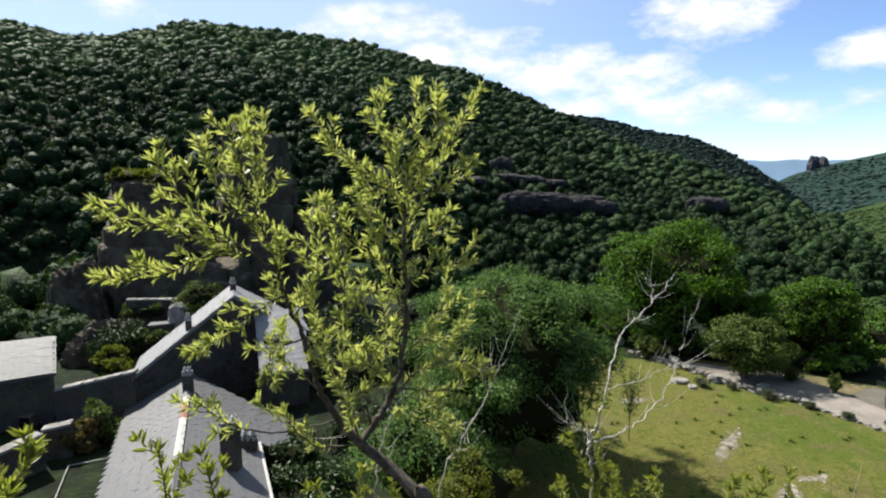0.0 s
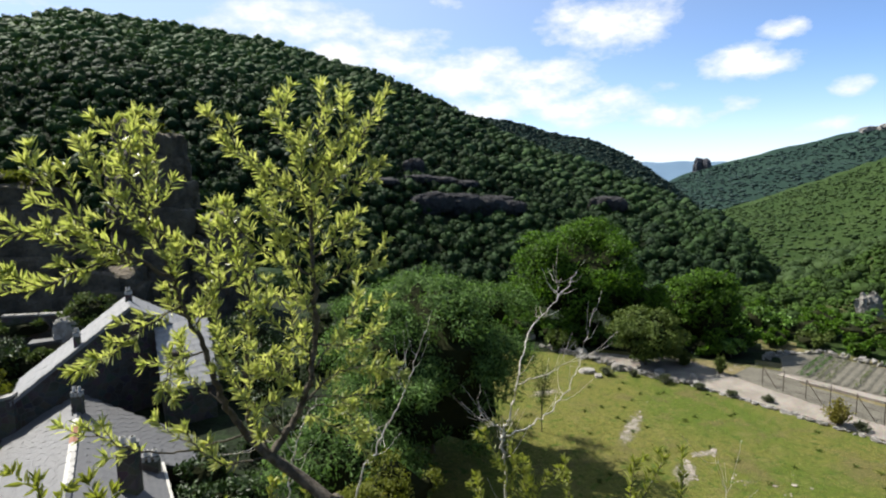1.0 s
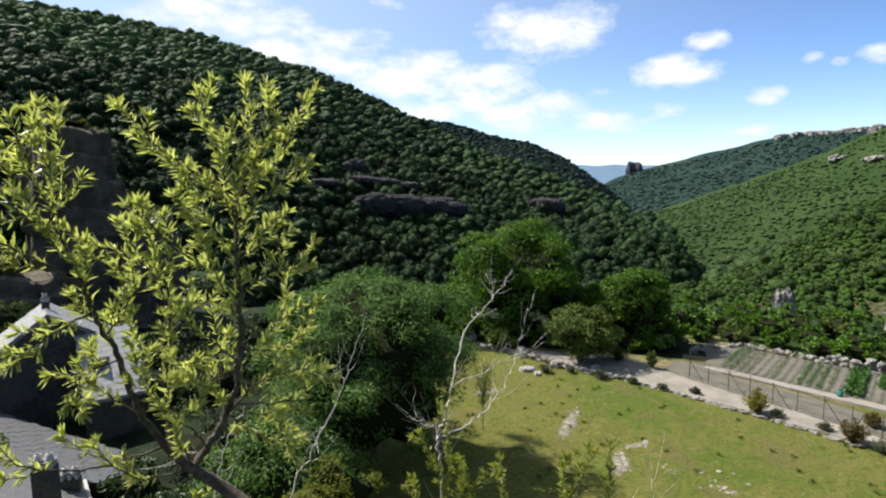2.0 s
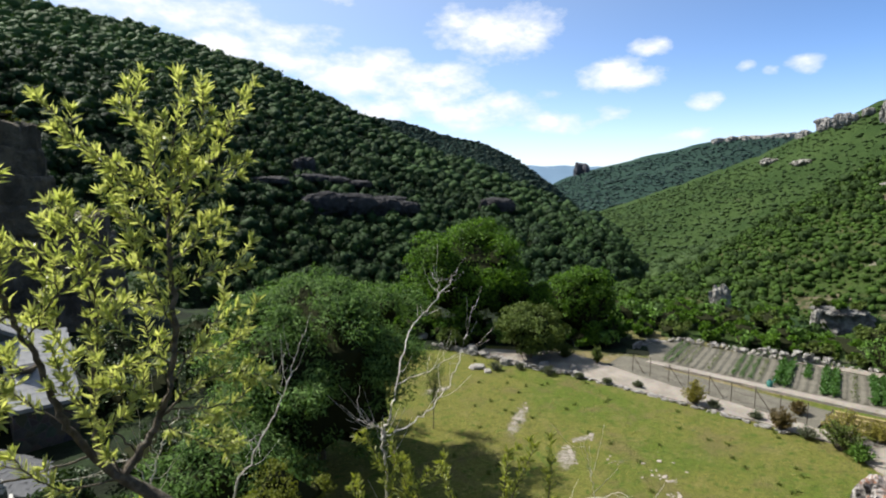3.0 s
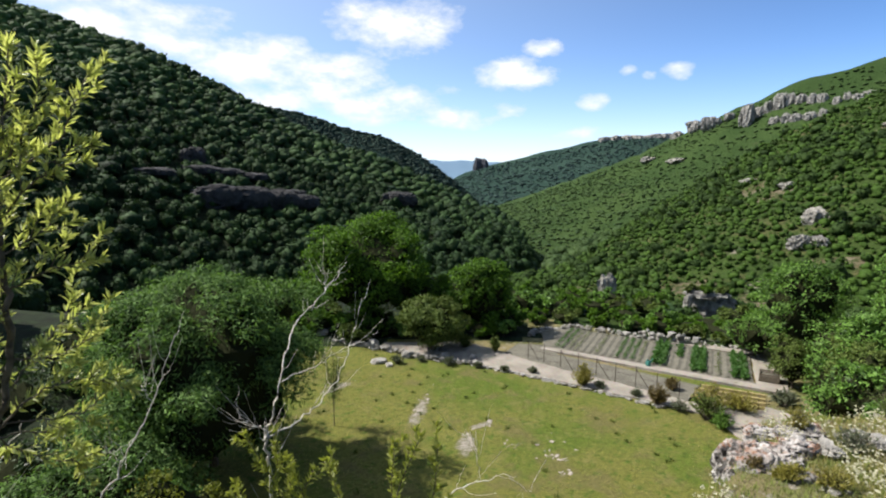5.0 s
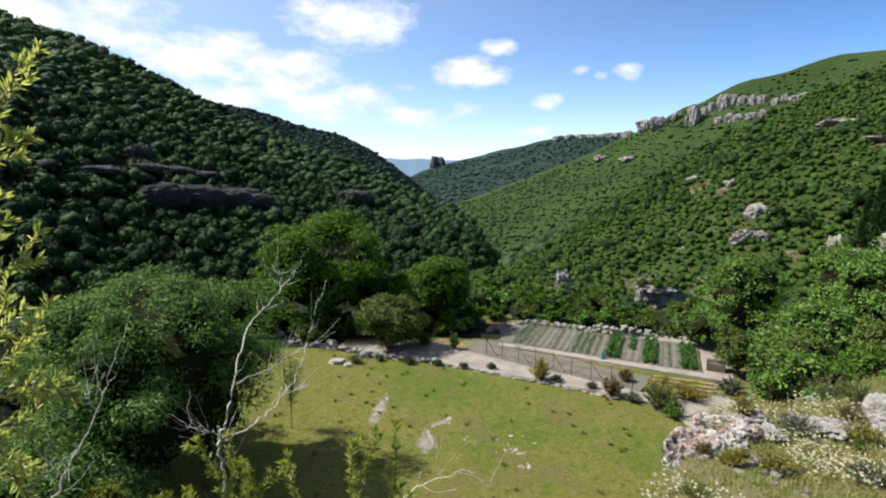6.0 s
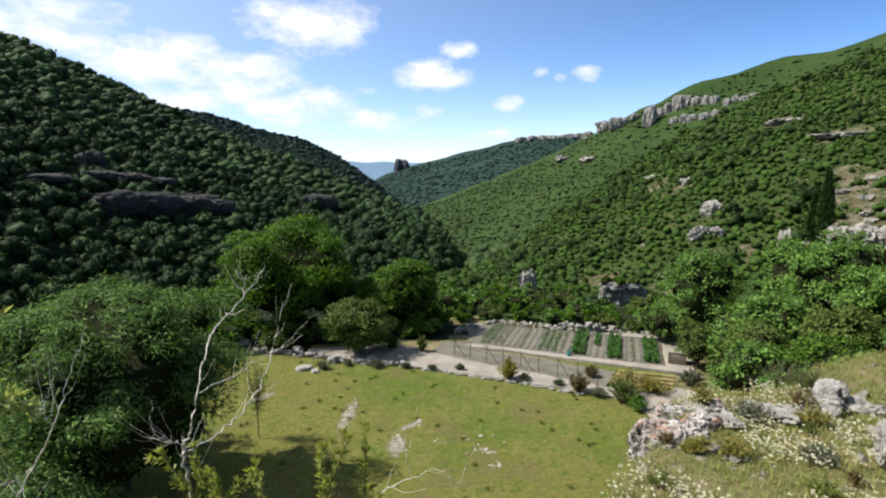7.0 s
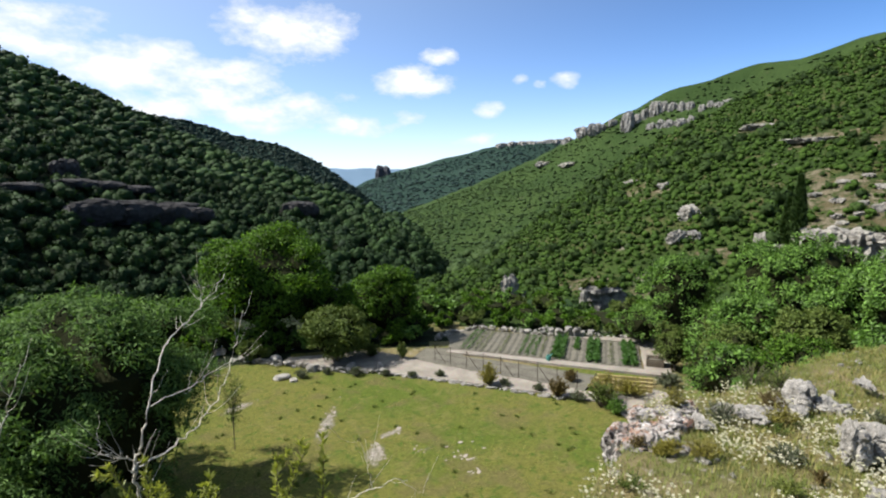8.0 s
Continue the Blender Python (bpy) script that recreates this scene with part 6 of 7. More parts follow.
left_house()
top, q = wall_and_roof("shed", "small dark stone shed with a slate roof", [(-17.24, 31.61, 1.89), (-15.57, 33.57, 1.59), (-14.50, 30.75, 2.16), (-15.95, 28.89, 2.40)], -2.2, SLATE)


def yard_wall(label, a, b, h0, h1, thick=0.4, coping=True):
    """A garden wall with coping stones."""
    a, b = Vector(a), Vector(b)
    z = -2.6
    top = empty("stone_wall", (a.x, a.y, z), label, "wall")
    d = b - a
    n = Vector((-d.y, d.x)).normalized() * thick / 2
    bm = bmesh.new()
    p = [(-n.x, -n.y), (n.x, n.y), (d.x + n.x, d.y + n.y), (d.x - n.x, d.y - n.y)]
    hs = [h0 - z, h0 - z, h1 - z, h1 - z]
    vs, lo = [bm.verts.new((x, y, h)) for (x, y), h in zip(p, hs)], [bm.verts.new((x, y, 0)) for x, y in p]
    bm.faces.new(vs), bm.faces.new(lo[::-1])
    for i in range(4):
        bm.faces.new((vs[i], lo[i], lo[(i + 1) % 4], vs[(i + 1) % 4]))
    part("wall_body", bm, MASONRY, top)
    k = max(2, int(d.length / 0.5)) if coping else 0
    for i in range(k):
        t0, t1 = i / k + 0.01, (i + 1) / k - 0.01
        zz = [h0 + (h1 - h0) * t - z + 0.09 for t in (t0, t1)]
        q = [(d.x * t + s * n.x * 1.15, d.y * t + s * n.y * 1.15, v) for t, v, s in ((t0, zz[0], -1), (t0, zz[0], 1), (t1, zz[1], 1), (t1, zz[1], -1))]
        part("coping_stone", slab(bmesh.new(), q, 0.1), LIMESTONE, top)


yard_wall("stone yard wall with pale coping between the houses", (-16.5, 22.5), (-13.1, 22.6), 1.35, 2.1)
yard_wall("low rubble terrace wall in shade", (-14.9, 17.2), (-14.3, 18.5), 1.15, 1.25)
yard_wall("low rubble wall beside the steps", (-14.72, 19.17), (-13.85, 19.50), 1.1, 1.2)
# the dark evergreen leaf stands in for shade between the houses
for i, (x, y, z, h, w, m) in enumerate([(-15.3, 24.6, 0.6, 1.9, 1.1, SHRUBYELLOW), (-15.6, 28.6, 0.2, 2.4, 1.3, SHRUBLEAF), (-17.0, 28.6, 0.0, 2.8, 1.5, EVERGREENSHADE), (-14.2, 31.5, 2.0, 2.6, 1.4, SHRUBLEAF), (-13.7, 20.9, -0.6, 2.2, 0.9, SHRUBLEAF),
                                        (-13.75, 19.8, -0.6, 1.8, 0.6, RUSTLEAF), (-5.2, 18.2, -1.5, 2.6, 1.0, EVERGREENSHADE), (-4.0, 17.0, -1.5, 2.4, 1.1, EVERGREENSHADE), (-3.0, 20.5, -1.5, 3.4, 1.6, EVERGREENSHADE), (-4.5, 27.5, -2.0, 4.2, 2.2, EVERGREENSHADE), (-1.5, 30.0, -1.4, 4.2, 2.2, EVERGREENSHADE), (1.8, 31.5, -0.6, 3.4, 2.0, SHRUBLEAF), (-6.8, 33.5, -2.0, 4.6, 2.4, EVERGREENSHADE), (-3.0, 36.0, -2.0, 4.4, 2.6, EVERGREENSHADE), (4.5, 34.5, -0.2, 2.8, 1.8, YELLOWLEAF), (-5.5, 20.5, -2.2, 2.6, 1.2, EVERGREENSHADE), (-3.6, 14.5, -0.6, 2.0, 1.2, EVERGREENSHADE)]):
    tree("bush", "leafy shrub growing among the houses", (x, y, z), h, w, 0.15, 26, 2100, 0.18, 0.095, m, 540 + i, category="bush", group="shrubs among the houses", girth=0.04)



def terrace():
    """A small paved terrace with a white rail, beside the near house."""
    q = [Vector(p) for p in ((-13.42, 18.53, -0.62), (-12.25, 19.10, -0.62), (-11.05, 16.35, -0.62), (-12.35, 16.25, -0.62))]
    top = empty("terrace", (q[0].x, q[0].y, -0.62), "small pale paved terrace beside the slate roof", "terrace")
    r = [p - q[0] for p in q]
    part("paving", slab(bmesh.new(), r, 0.2), MORTAR, top)
    part("base", slab(bmesh.new(), [(p.x * 0.98, p.y * 0.98, -0.2) for p in r], 1.6), MASONRY, top)
    rail = empty("railing", tuple(q[0]), "white painted iron railing on the terrace", "railing")
    up = Vector((0, 0, 0.68))
    for a, b in ((r[3], r[0]), (r[0], r[1])):
        for h in (up, up * 0.5):
            v, f = tubes([(np.array([tuple(a + h), tuple(b + h)]), [0.025, 0.025])], 6)
            fast("rail", v, f, PALEIRON, rail, None, True)
        n = max(2, int((b - a).length / 0.9))
        for i in range(n + 1):
            o = a.lerp(b, i / n)
            v, f = tubes([(np.array([tuple(o), tuple(o + up)]), [0.02, 0.02])], 6)
            fast("post", v, f, PALEIRON, rail, None, True)


terrace()

# the ruined crag behind the roofs


def outcrop(label, at, size, seed, hang=0.0, turn=0.0, tilt=0.12):
    """A weathered tuff crag: beds of rock one over another, split by upright clefts, with a turfed head."""
    g = np.random.default_rng(seed)
    top = empty("rock_outcrop", at, label, "rock", turn=turn)
    beds, around = 11, 56
    ang = np.arange(around) * 2 * np.pi / around
    edges = np.concatenate([[0], np.cumsum(g.uniform(0.5, 1.5, beds))])
    edges = edges / edges[-1]
    for k in range(beds):
        t = (edges[k] + edges[k + 1]) / 2
        wide = 1 - 0.16 * t + hang * math.sin(min(1.0, t * 1.15) * math.pi * 1.5 - 2.2) + 0.025 * g.normal()
        wide *= 1 - 0.3 * max(0.0, (t - 0.72) / 0.28) ** 1.6
        rows = []
        for u, inset in ((0.0, 0.985), (0.1, 1.0), (0.5, 1.01), (0.9, 1.0), (1.0, 0.97 if k < beds - 1 else 0.86)):
            z = (edges[k] + (edges[k + 1] - edges[k]) * u) * size[2]
            rad = wide * inset * (1 + 0.2 * vnoise(np.cos(ang) * 2 + seed, np.sin(ang) * 2 + 0.12 * (k + u) + seed, 0.9, 3) + 0.16 * vnoise(np.cos(ang) * 5 + seed, np.sin(ang) * 5 + 0.35 * (k + u), 0.8, 5))
            x, y = np.sign(np.cos(ang)) * np.abs(np.cos(ang)) ** 0.75 * rad * size[0], np.sign(np.sin(ang)) * np.abs(np.sin(ang)) ** 0.75 * rad * size[1]
            rows.append(np.stack([x, y, z + tilt * x * t + (0.12 + 1.5 * t ** 4) * vnoise(x + seed, y, 2.6, 3)], 1))
        v = np.concatenate(rows)
        a = np.arange(around)
        b = (a + 1) % around
        f = np.concatenate([np.stack([q * around + a, q * around + b, (q + 1) * around + b, (q + 1) * around + a], 1) for q in range(4)])
        caps = [np.append(v[:around].mean(0), 0)[:3], v[-around:].mean(0) + [0, 0, 0.1]]
        n = len(v)
        v = np.concatenate([v, caps])
        f = np.concatenate([f, np.stack([np.full(around, n), b, a, a], 1), np.stack([np.full(around, n + 1), 4 * around + a, 4 * around + b, 4 * around + b], 1)])
        me = bpy.data.meshes.new("rock_bed")
        me.from_pydata([tuple(map(float, p)) for p in v], [], [tuple(dict.fromkeys(int(i) for i in q)) for q in f])
        me.materials.append(DARKROCK)
        ob = new("rock_bed", me)
        ob.parent = top
    # turf on the head
    n = 900
    a, q = g.uniform(0, 6.283, n), np.sqrt(g.uniform(0, 1, n)) * 0.98
    p = np.stack([np.cos(a) * q * size[0] * wide, np.sin(a) * q * size[1] * wide, np.full(n, size[2])], 1)
    p[:, 2] += tilt * p[:, 0] * 0.95 - 0.05 + 1.5 * vnoise(p[:, 0] + seed, p[:, 1], 2.6, 3) - 0.5 * np.clip(q - 0.75, 0, 1)
    v, f = leaf_quads(p, g.normal(size=(n, 3)) * 0.6 + [0, 0, 1], g.uniform(0.12, 0.34, n), 0.09, g)
    tagged(fast("turf", v, f, SHRUBYELLOW, top), kind="stuff")


outcrop("dark weathered rock with grass on its flat top", (-21.6, 41.0, -7.5), (3.2, 3.0, 18.0), 601, 0.14, 10, -0.08)
outcrop("tall dark rock pinnacle behind the roofs", (-15.0, 44.5, -7.5), (3.0, 3.0, 21.8), 602, 0.1, 40, -0.1)
outcrop("dark rock shoulder below the pinnacle", (-11.4, 45.5, -7.5), (3.0, 3.0, 15.5), 603, 0.06, 70)
outcrop("dark rock foot overhanging the hamlet", (-18.0, 40.5, -7.0), (4.2, 2.6, 11.6), 604, 0.08)
rock("rock_outcrop", "low dark rock beside the barn", (-25.8, 38.6, -1.5), (2.0, 2.4, 6.0), DARKROCK, 605, 0.3, 5, 30, 0.2)
rock("rock_outcrop", "dark rock wall behind the yard", (-19.6, 30.8, -1.6), (1.8, 1.5, 3.6), DARKROCK, 606, 0.36, 5, 30, 0.3)
for i, (x, y, z, h, w, m) in enumerate([(-22.8, 40.0, 10.2, 0.9, 1.7, SHRUBYELLOW), (-20.2, 40.8, 10.2, 0.9, 1.9, SHRUBYELLOW), (-15.2, 43.8, 14.0, 0.7, 1.8, SHRUBYELLOW), (-12.4, 44.0, 7.6, 0.8, 1.4, DARKLEAF), (-18.5, 39.5, 4.5, 0.8, 1.5, SHRUBLEAF), (-14.6, 34.0, 1.2, 1.6, 1.7, SHRUBYELLOW), (-18.4, 33.5, 1.6, 1.4, 1.8, SHRUBLEAF)]):
    tree("bush", "grass and low shrubs growing on the rock", (x, y, z), h, w, 0.05, 24, 1800, 0.2, 0.075, m, 560 + i, category="bush", group="shrubs on the rock", girth=0.03)
yard_wall("pale curved terrace wall under the rock", (-19.4, 33.0), (-16.6, 33.6), 3.0, 2.9)
rock("boulder", "pale boulder on the terrace under the rock", (-14.9, 30.6, 2.5), (0.7, 0.6, 0.9), LIMESTONE, 607, 0.3, 3)

# == the young almond tree in front of the eye


def twig_leaves(g, line, start, step, size):
    """Base points, directions and lengths of lance-shaped leaves along a shoot."""
    seg = np.linalg.norm(np.diff(line, axis=0), axis=1)
    cum = np.concatenate([[0], np.cumsum(seg)])
    s = np.arange(cum[-1] * start, cum[-1], step)
    s = np.concatenate([s, np.full(6, cum[-1]), np.full(3, cum[-1] * 0.96)])
    s = np.repeat(s, 2)
    i = np.clip(np.searchsorted(cum, s) - 1, 0, len(seg) - 1)
    p = line[i] + (line[i + 1] - line[i]) * ((s - cum[i]) / seg[i])[:, None]
    t = unit(line[i + 1] - line[i])
    out = unit(np.cross(t, g.normal(size=t.shape)))
    d = unit(t * g.uniform(0.35, 1.0, (len(s), 1)) + out * g.uniform(0.5, 1.0, (len(s), 1)) + [0, 0, 0.12])
    return p, d, size * g.uniform(0.55, 1.2, len(s))


def lance_leaves(name, P, D, L, mat, parent, g, ratio=0.2):
    """Lance-shaped leaves, folded along the rib and bent back at the tip."""
    d = unit(D)
    s = unit(np.cross(d, unit(g.normal(size=d.shape) + [0, 0, 0.6])))
    n = np.cross(s, d)
    L = L[:, None]
    W = L * ratio * 0.5 * g.uniform(0.8, 1.2, L.shape)
    drop = n * L * g.uniform(-0.18, 0.1, L.shape)
    m1, m2, tip = P + d * L * 0.3, P + d * L * 0.65 + drop * 0.35, P + d * L + drop
    up = n * W * 0.5
    v = np.stack([P, m1, m2, tip, m1 + s * W + up, m2 + s * W * 0.8 + up, m1 - s * W + up, m2 - s * W * 0.8 + up], 1).reshape(-1, 3)
    k = np.arange(len(P))[:, None] * 8
    f = np.concatenate([k + q for q in ([0, 1, 4], [1, 2, 5], [1, 5, 4], [2, 3, 5], [0, 6, 1], [1, 7, 2], [1, 6, 7], [2, 7, 3])])
    return tagged(fast(name, v, f, mat, parent), kind="stuff")


def almond():
    g = np.random.default_rng(77)
    foot = np.array([0.55, 2.55, 6.6])
    top = empty("almond_tree", tuple(foot), "young tree with yellow-green lance-shaped leaves", "tree")
    trunk = [tuple(foot - [0, 0, 0.3]), (-0.05, 3.00, 8.01), (-0.17, 3.10, 8.15), (-0.33, 3.18, 8.27), (-0.51, 3.21, 8.41), (-0.65, 3.24, 8.55)]
    line = bend(trunk) - foot
    v, f = tubes([(line, np.linspace(0.05, 0.026, len(line)))], 9)
    fast("trunk", v, f, BARK, top, None, True)
    # limb points, radii at both ends, share of the limb left bare
    limbs = [
        ([(-0.51, 3.21, 8.41), (-0.33, 3.28, 8.69), (-0.24, 3.34, 9.04), (-0.24, 3.34, 9.47), (-0.23, 3.34, 9.85), (-0.21, 3.34, 10.09)], 0.024, 0.009, 0.62),
        ([(-0.65, 3.24, 8.55), (-0.77, 3.21, 8.80), (-0.84, 3.19, 9.08), (-0.93, 3.17, 9.36), (-0.96, 3.11, 9.54)], 0.022, 0.01, 0.6),
        ([(-0.62, 3.24, 8.51), (-0.66, 3.34, 8.86), (-0.61, 3.35, 9.18), (-0.62, 3.29, 9.51), (-0.69, 3.23, 9.86)], 0.014, 0.004, 0.35),
        ([(-0.23, 3.34, 9.85), (-0.41, 3.27, 10.05), (-0.59, 3.20, 10.21), (-0.73, 3.12, 10.40)], 0.009, 0.003, 0.1),
        ([(-0.27, 3.34, 9.93), (-0.32, 3.38, 10.19), (-0.38, 3.43, 10.35), (-0.41, 3.43, 10.53)], 0.007, 0.003, 0.1),
        ([(-0.21, 3.34, 10.09), (-0.18, 3.38, 10.29), (-0.15, 3.40, 10.58)], 0.008, 0.003, 0.0),
        ([(-0.21, 3.34, 10.02), (-0.08, 3.30, 10.18), (-0.02, 3.25, 10.48)], 0.007, 0.003, 0.0),
        ([(-0.19, 3.34, 9.97), (0.01, 3.45, 10.14), (0.09, 3.50, 10.32), (0.17, 3.50, 10.51)], 0.008, 0.003, 0.05),
        ([(-0.23, 3.34, 9.75), (-0.06, 3.25, 9.95), (0.12, 3.20, 10.13)], 0.006, 0.003, 0.1),
        ([(-0.24, 3.34, 9.47), (-0.45, 3.22, 9.62), (-0.62, 3.14, 9.78), (-0.68, 3.13, 9.91)], 0.008, 0.003, 0.15),
        ([(-0.25, 3.34, 9.38), (-0.05, 3.30, 9.49), (0.12, 3.30, 9.53)], 0.006, 0.003, 0.15),
        ([(-0.24, 3.34, 9.04), (-0.03, 3.25, 9.06), (0.14, 3.20, 9.16)], 0.007, 0.003, 0.2),
        ([(-0.33, 3.28, 8.69), (-0.14, 3.20, 8.88), (0.05, 3.15, 8.95), (0.20, 3.09, 8.94)], 0.007, 0.003, 0.2),
        ([(-0.96, 3.11, 9.54), (-1.03, 3.08, 9.77), (-1.06, 3.02, 9.96), (-1.11, 3.00, 10.13), (-1.15, 2.99, 10.31)], 0.009, 0.003, 0.1),
        ([(-0.95, 3.11, 9.51), (-1.11, 2.95, 9.67), (-1.29, 2.82, 9.73), (-1.43, 2.69, 9.82), (-1.53, 2.58, 9.92)], 0.01, 0.003, 0.2),
        ([(-1.10, 2.95, 9.67), (-1.21, 2.85, 9.79), (-1.33, 2.80, 9.94), (-1.43, 2.75, 10.12)], 0.006, 0.003, 0.05),
        ([(-1.04, 3.08, 9.80), (-1.20, 3.07, 9.90), (-1.29, 3.09, 10.07), (-1.35, 3.12, 10.21)], 0.006, 0.003, 0.1),
        ([(-1.11, 2.95, 9.67), (-1.29, 2.82, 9.61), (-1.42, 2.70, 9.55), (-1.52, 2.59, 9.57)], 0.006, 0.003, 0.2),
        ([(-1.03, 3.08, 9.82), (-1.01, 3.14, 10.09), (-1.02, 3.14, 10.30)], 0.006, 0.003, 0.1),
        ([(-0.93, 3.17, 9.36), (-1.08, 3.01, 9.28), (-1.20, 2.91, 9.18), (-1.30, 2.81, 9.13)], 0.006, 0.003, 0.1),
        ([(-0.65, 3.24, 8.55), (-0.94, 3.06, 8.56), (-1.14, 2.88, 8.68), (-1.28, 2.71, 8.89)], 0.007, 0.003, 0.6),
        ([(-0.84, 3.19, 9.08), (-0.96, 3.05, 9.06), (-0.99, 2.94, 8.95)], 0.006, 0.003, 0.2),
        ([(-0.66, 3.34, 8.86), (-0.51, 3.41, 8.98), (-0.35, 3.48, 8.94)], 0.006, 0.003, 0.1),
        ([(-0.44, 3.27, 8.51), (-0.56, 3.15, 8.75), (-0.69, 3.07, 8.95), (-0.73, 3.06, 9.12)], 0.006, 0.003, 0.3),
        ([(-0.63, 3.34, 9.25), (-0.49, 3.47, 9.32), (-0.34, 3.48, 9.30)], 0.005, 0.003, 0.1),
        ([(-0.62, 3.29, 9.51), (-0.81, 3.25, 9.65), (-0.94, 3.27, 9.70)], 0.005, 0.003, 0.1),
        ([(-0.34, 3.28, 8.67), (-0.13, 3.40, 8.61), (0.05, 3.50, 8.37)], 0.005, 0.003, 0.3),
        ([(-0.24, 3.34, 9.18), (-0.37, 3.43, 9.49), (-0.46, 3.47, 9.66)], 0.005, 0.003, 0.15),
        ([(-0.66, 3.34, 8.84), (-0.82, 3.40, 9.17), (-0.87, 3.39, 9.39)], 0.005, 0.003, 0.3),
        ([(-0.51, 3.21, 8.43), (-0.57, 3.05, 8.72), (-0.44, 3.02, 8.83)], 0.005, 0.003, 0.2),
        ([(-0.23, 3.34, 9.81), (-0.28, 3.24, 10.05), (-0.24, 3.19, 10.24)], 0.006, 0.003, 0.1),
        ([(-0.33, 3.28, 8.69), (-0.18, 3.35, 8.52), (0.02, 3.40, 8.38)], 0.005, 0.003, 0.2),
        ([(-0.24, 3.34, 8.96), (-0.42, 3.17, 9.19), (-0.51, 3.11, 9.31)], 0.005, 0.003, 0.15),
        ([(-0.25, 3.34, 8.89), (-0.05, 3.45, 9.15), (0.02, 3.50, 9.29)], 0.005, 0.003, 0.2),
        ([(-0.30, 3.29, 8.73), (-0.42, 3.12, 8.93), (-0.47, 3.06, 8.98)], 0.005, 0.003, 0.1),
        ([(-0.77, 3.21, 8.76), (-0.96, 3.26, 8.92), (-1.00, 3.30, 9.09)], 0.005, 0.003, 0.2),
        ([(-0.51, 3.21, 8.41), (-0.74, 3.01, 8.50), (-0.90, 2.92, 8.74)], 0.006, 0.003, 0.35),
        ([(-0.24, 3.34, 9.57), (-0.08, 3.40, 9.67), (-0.01, 3.45, 9.77)], 0.005, 0.003, 0.15),
        ([(-0.24, 3.34, 9.64), (-0.40, 3.43, 9.78), (-0.51, 3.46, 9.84)], 0.005, 0.003, 0.1),
        ([(-0.89, 3.18, 9.22), (-0.73, 3.12, 9.44), (-0.71, 3.07, 9.61)], 0.005, 0.003, 0.15),
        ([(-0.30, 3.29, 8.73), (0.05, 3.20, 8.76), (0.22, 3.19, 8.94)], 0.005, 0.003, 0.25),
        ([(-0.29, 3.34, 9.95), (-0.44, 3.37, 9.97), (-0.50, 3.41, 10.09)], 0.005, 0.003, 0.1),
    ]
    P, D, S = [], [], []
    for pts, r0, r1, bare in limbs:
        line = bend(pts) - foot
        line[1:-1] += 0.006 * g.normal(size=(len(line) - 2, 3))
        v, f = tubes([(line, np.linspace(r0, r1, len(line)))], 6)
        fast("branch", v, f, BARK, top, None, True)
        p, d, s = twig_leaves(g, line, bare, 0.019, 0.07)
        P.append(p), D.append(d), S.append(s)
        # short side shoots
        n = len(line)
        for i in range(int(n * max(bare, 0.12)), n - 1, 3):
            t = unit(line[i + 1] - line[i - 1])
            o = unit(np.cross(t, g.normal(size=3)))
            ln = g.uniform(0.06, 0.17)
            sh = bend([line[i], line[i] + (t * 0.6 + o * 0.6) * ln * 0.5, line[i] + (t * 0.9 + o * 0.7 + [0, 0, 0.25]) * ln], 4)
            v, f = tubes([(sh, np.linspace(0.0035, 0.0018, len(sh)))], 4)
            fast("shoot", v, f, BARK, top)
            p, d, s = twig_leaves(g, sh, 0.28, 0.016, 0.066)
            P.append(p), D.append(d), S.append(s)
    lance_leaves("leaves", np.concatenate(P), np.concatenate(D), np.concatenate(S), NEARLEAF, top, g)


almond()


def bleached(name, label, foot, branches, seed, twigs=5, leafy=0, mat=PALEBARK, thick=0.54):
    """A dead or barely budding small tree of crooked pale branches."""
    g = np.random.default_rng(seed)
    foot = np.array(foot)
    top = empty(name, tuple(foot), label, "tree")
    P, D, S = [], [], []
    for k, (pts, r0, r1) in enumerate(branches):
        line = bend(pts) - foot
        line[1:-1] += 0.009 * g.normal(size=(len(line) - 2, 3))
        v, f = tubes([(line, np.linspace(r0, r1, len(line)) * thick)], 7)
        fast("trunk" if k == 0 else "branch", v, f, mat, top, None, True)
        n = len(line)
        for i in g.integers(n // 4, n - 1, twigs):
            t = unit(line[min(i + 1, n - 1)] - line[i - 1])
            o = unit(np.cross(t, g.normal(size=3)))
            ln = g.uniform(0.08, 0.3)
            sh = bend([line[i], line[i] + (t * 0.5 + o * 0.7) * ln * 0.5, line[i] + (t * 0.9 + o * 0.8 + [0, 0, 0.3]) * ln], 3)
            sh[1:-1] += 0.004 * g.normal(size=(len(sh) - 2, 3))
            v, f = tubes([(sh, np.linspace(min(0.006, r1), 0.002, len(sh)) * thick)], 4)
            fast("twig", v, f, mat, top)
            if leafy:
                p, d, s = twig_leaves(g, sh, 0.4, 0.03, 0.06)
                P.append(p), D.append(d), S.append(s)
    if leafy:
        lance_leaves("leaves", np.concatenate(P), np.concatenate(D), np.concatenate(S), NEARLEAF, top, g, 0.3)
    return top


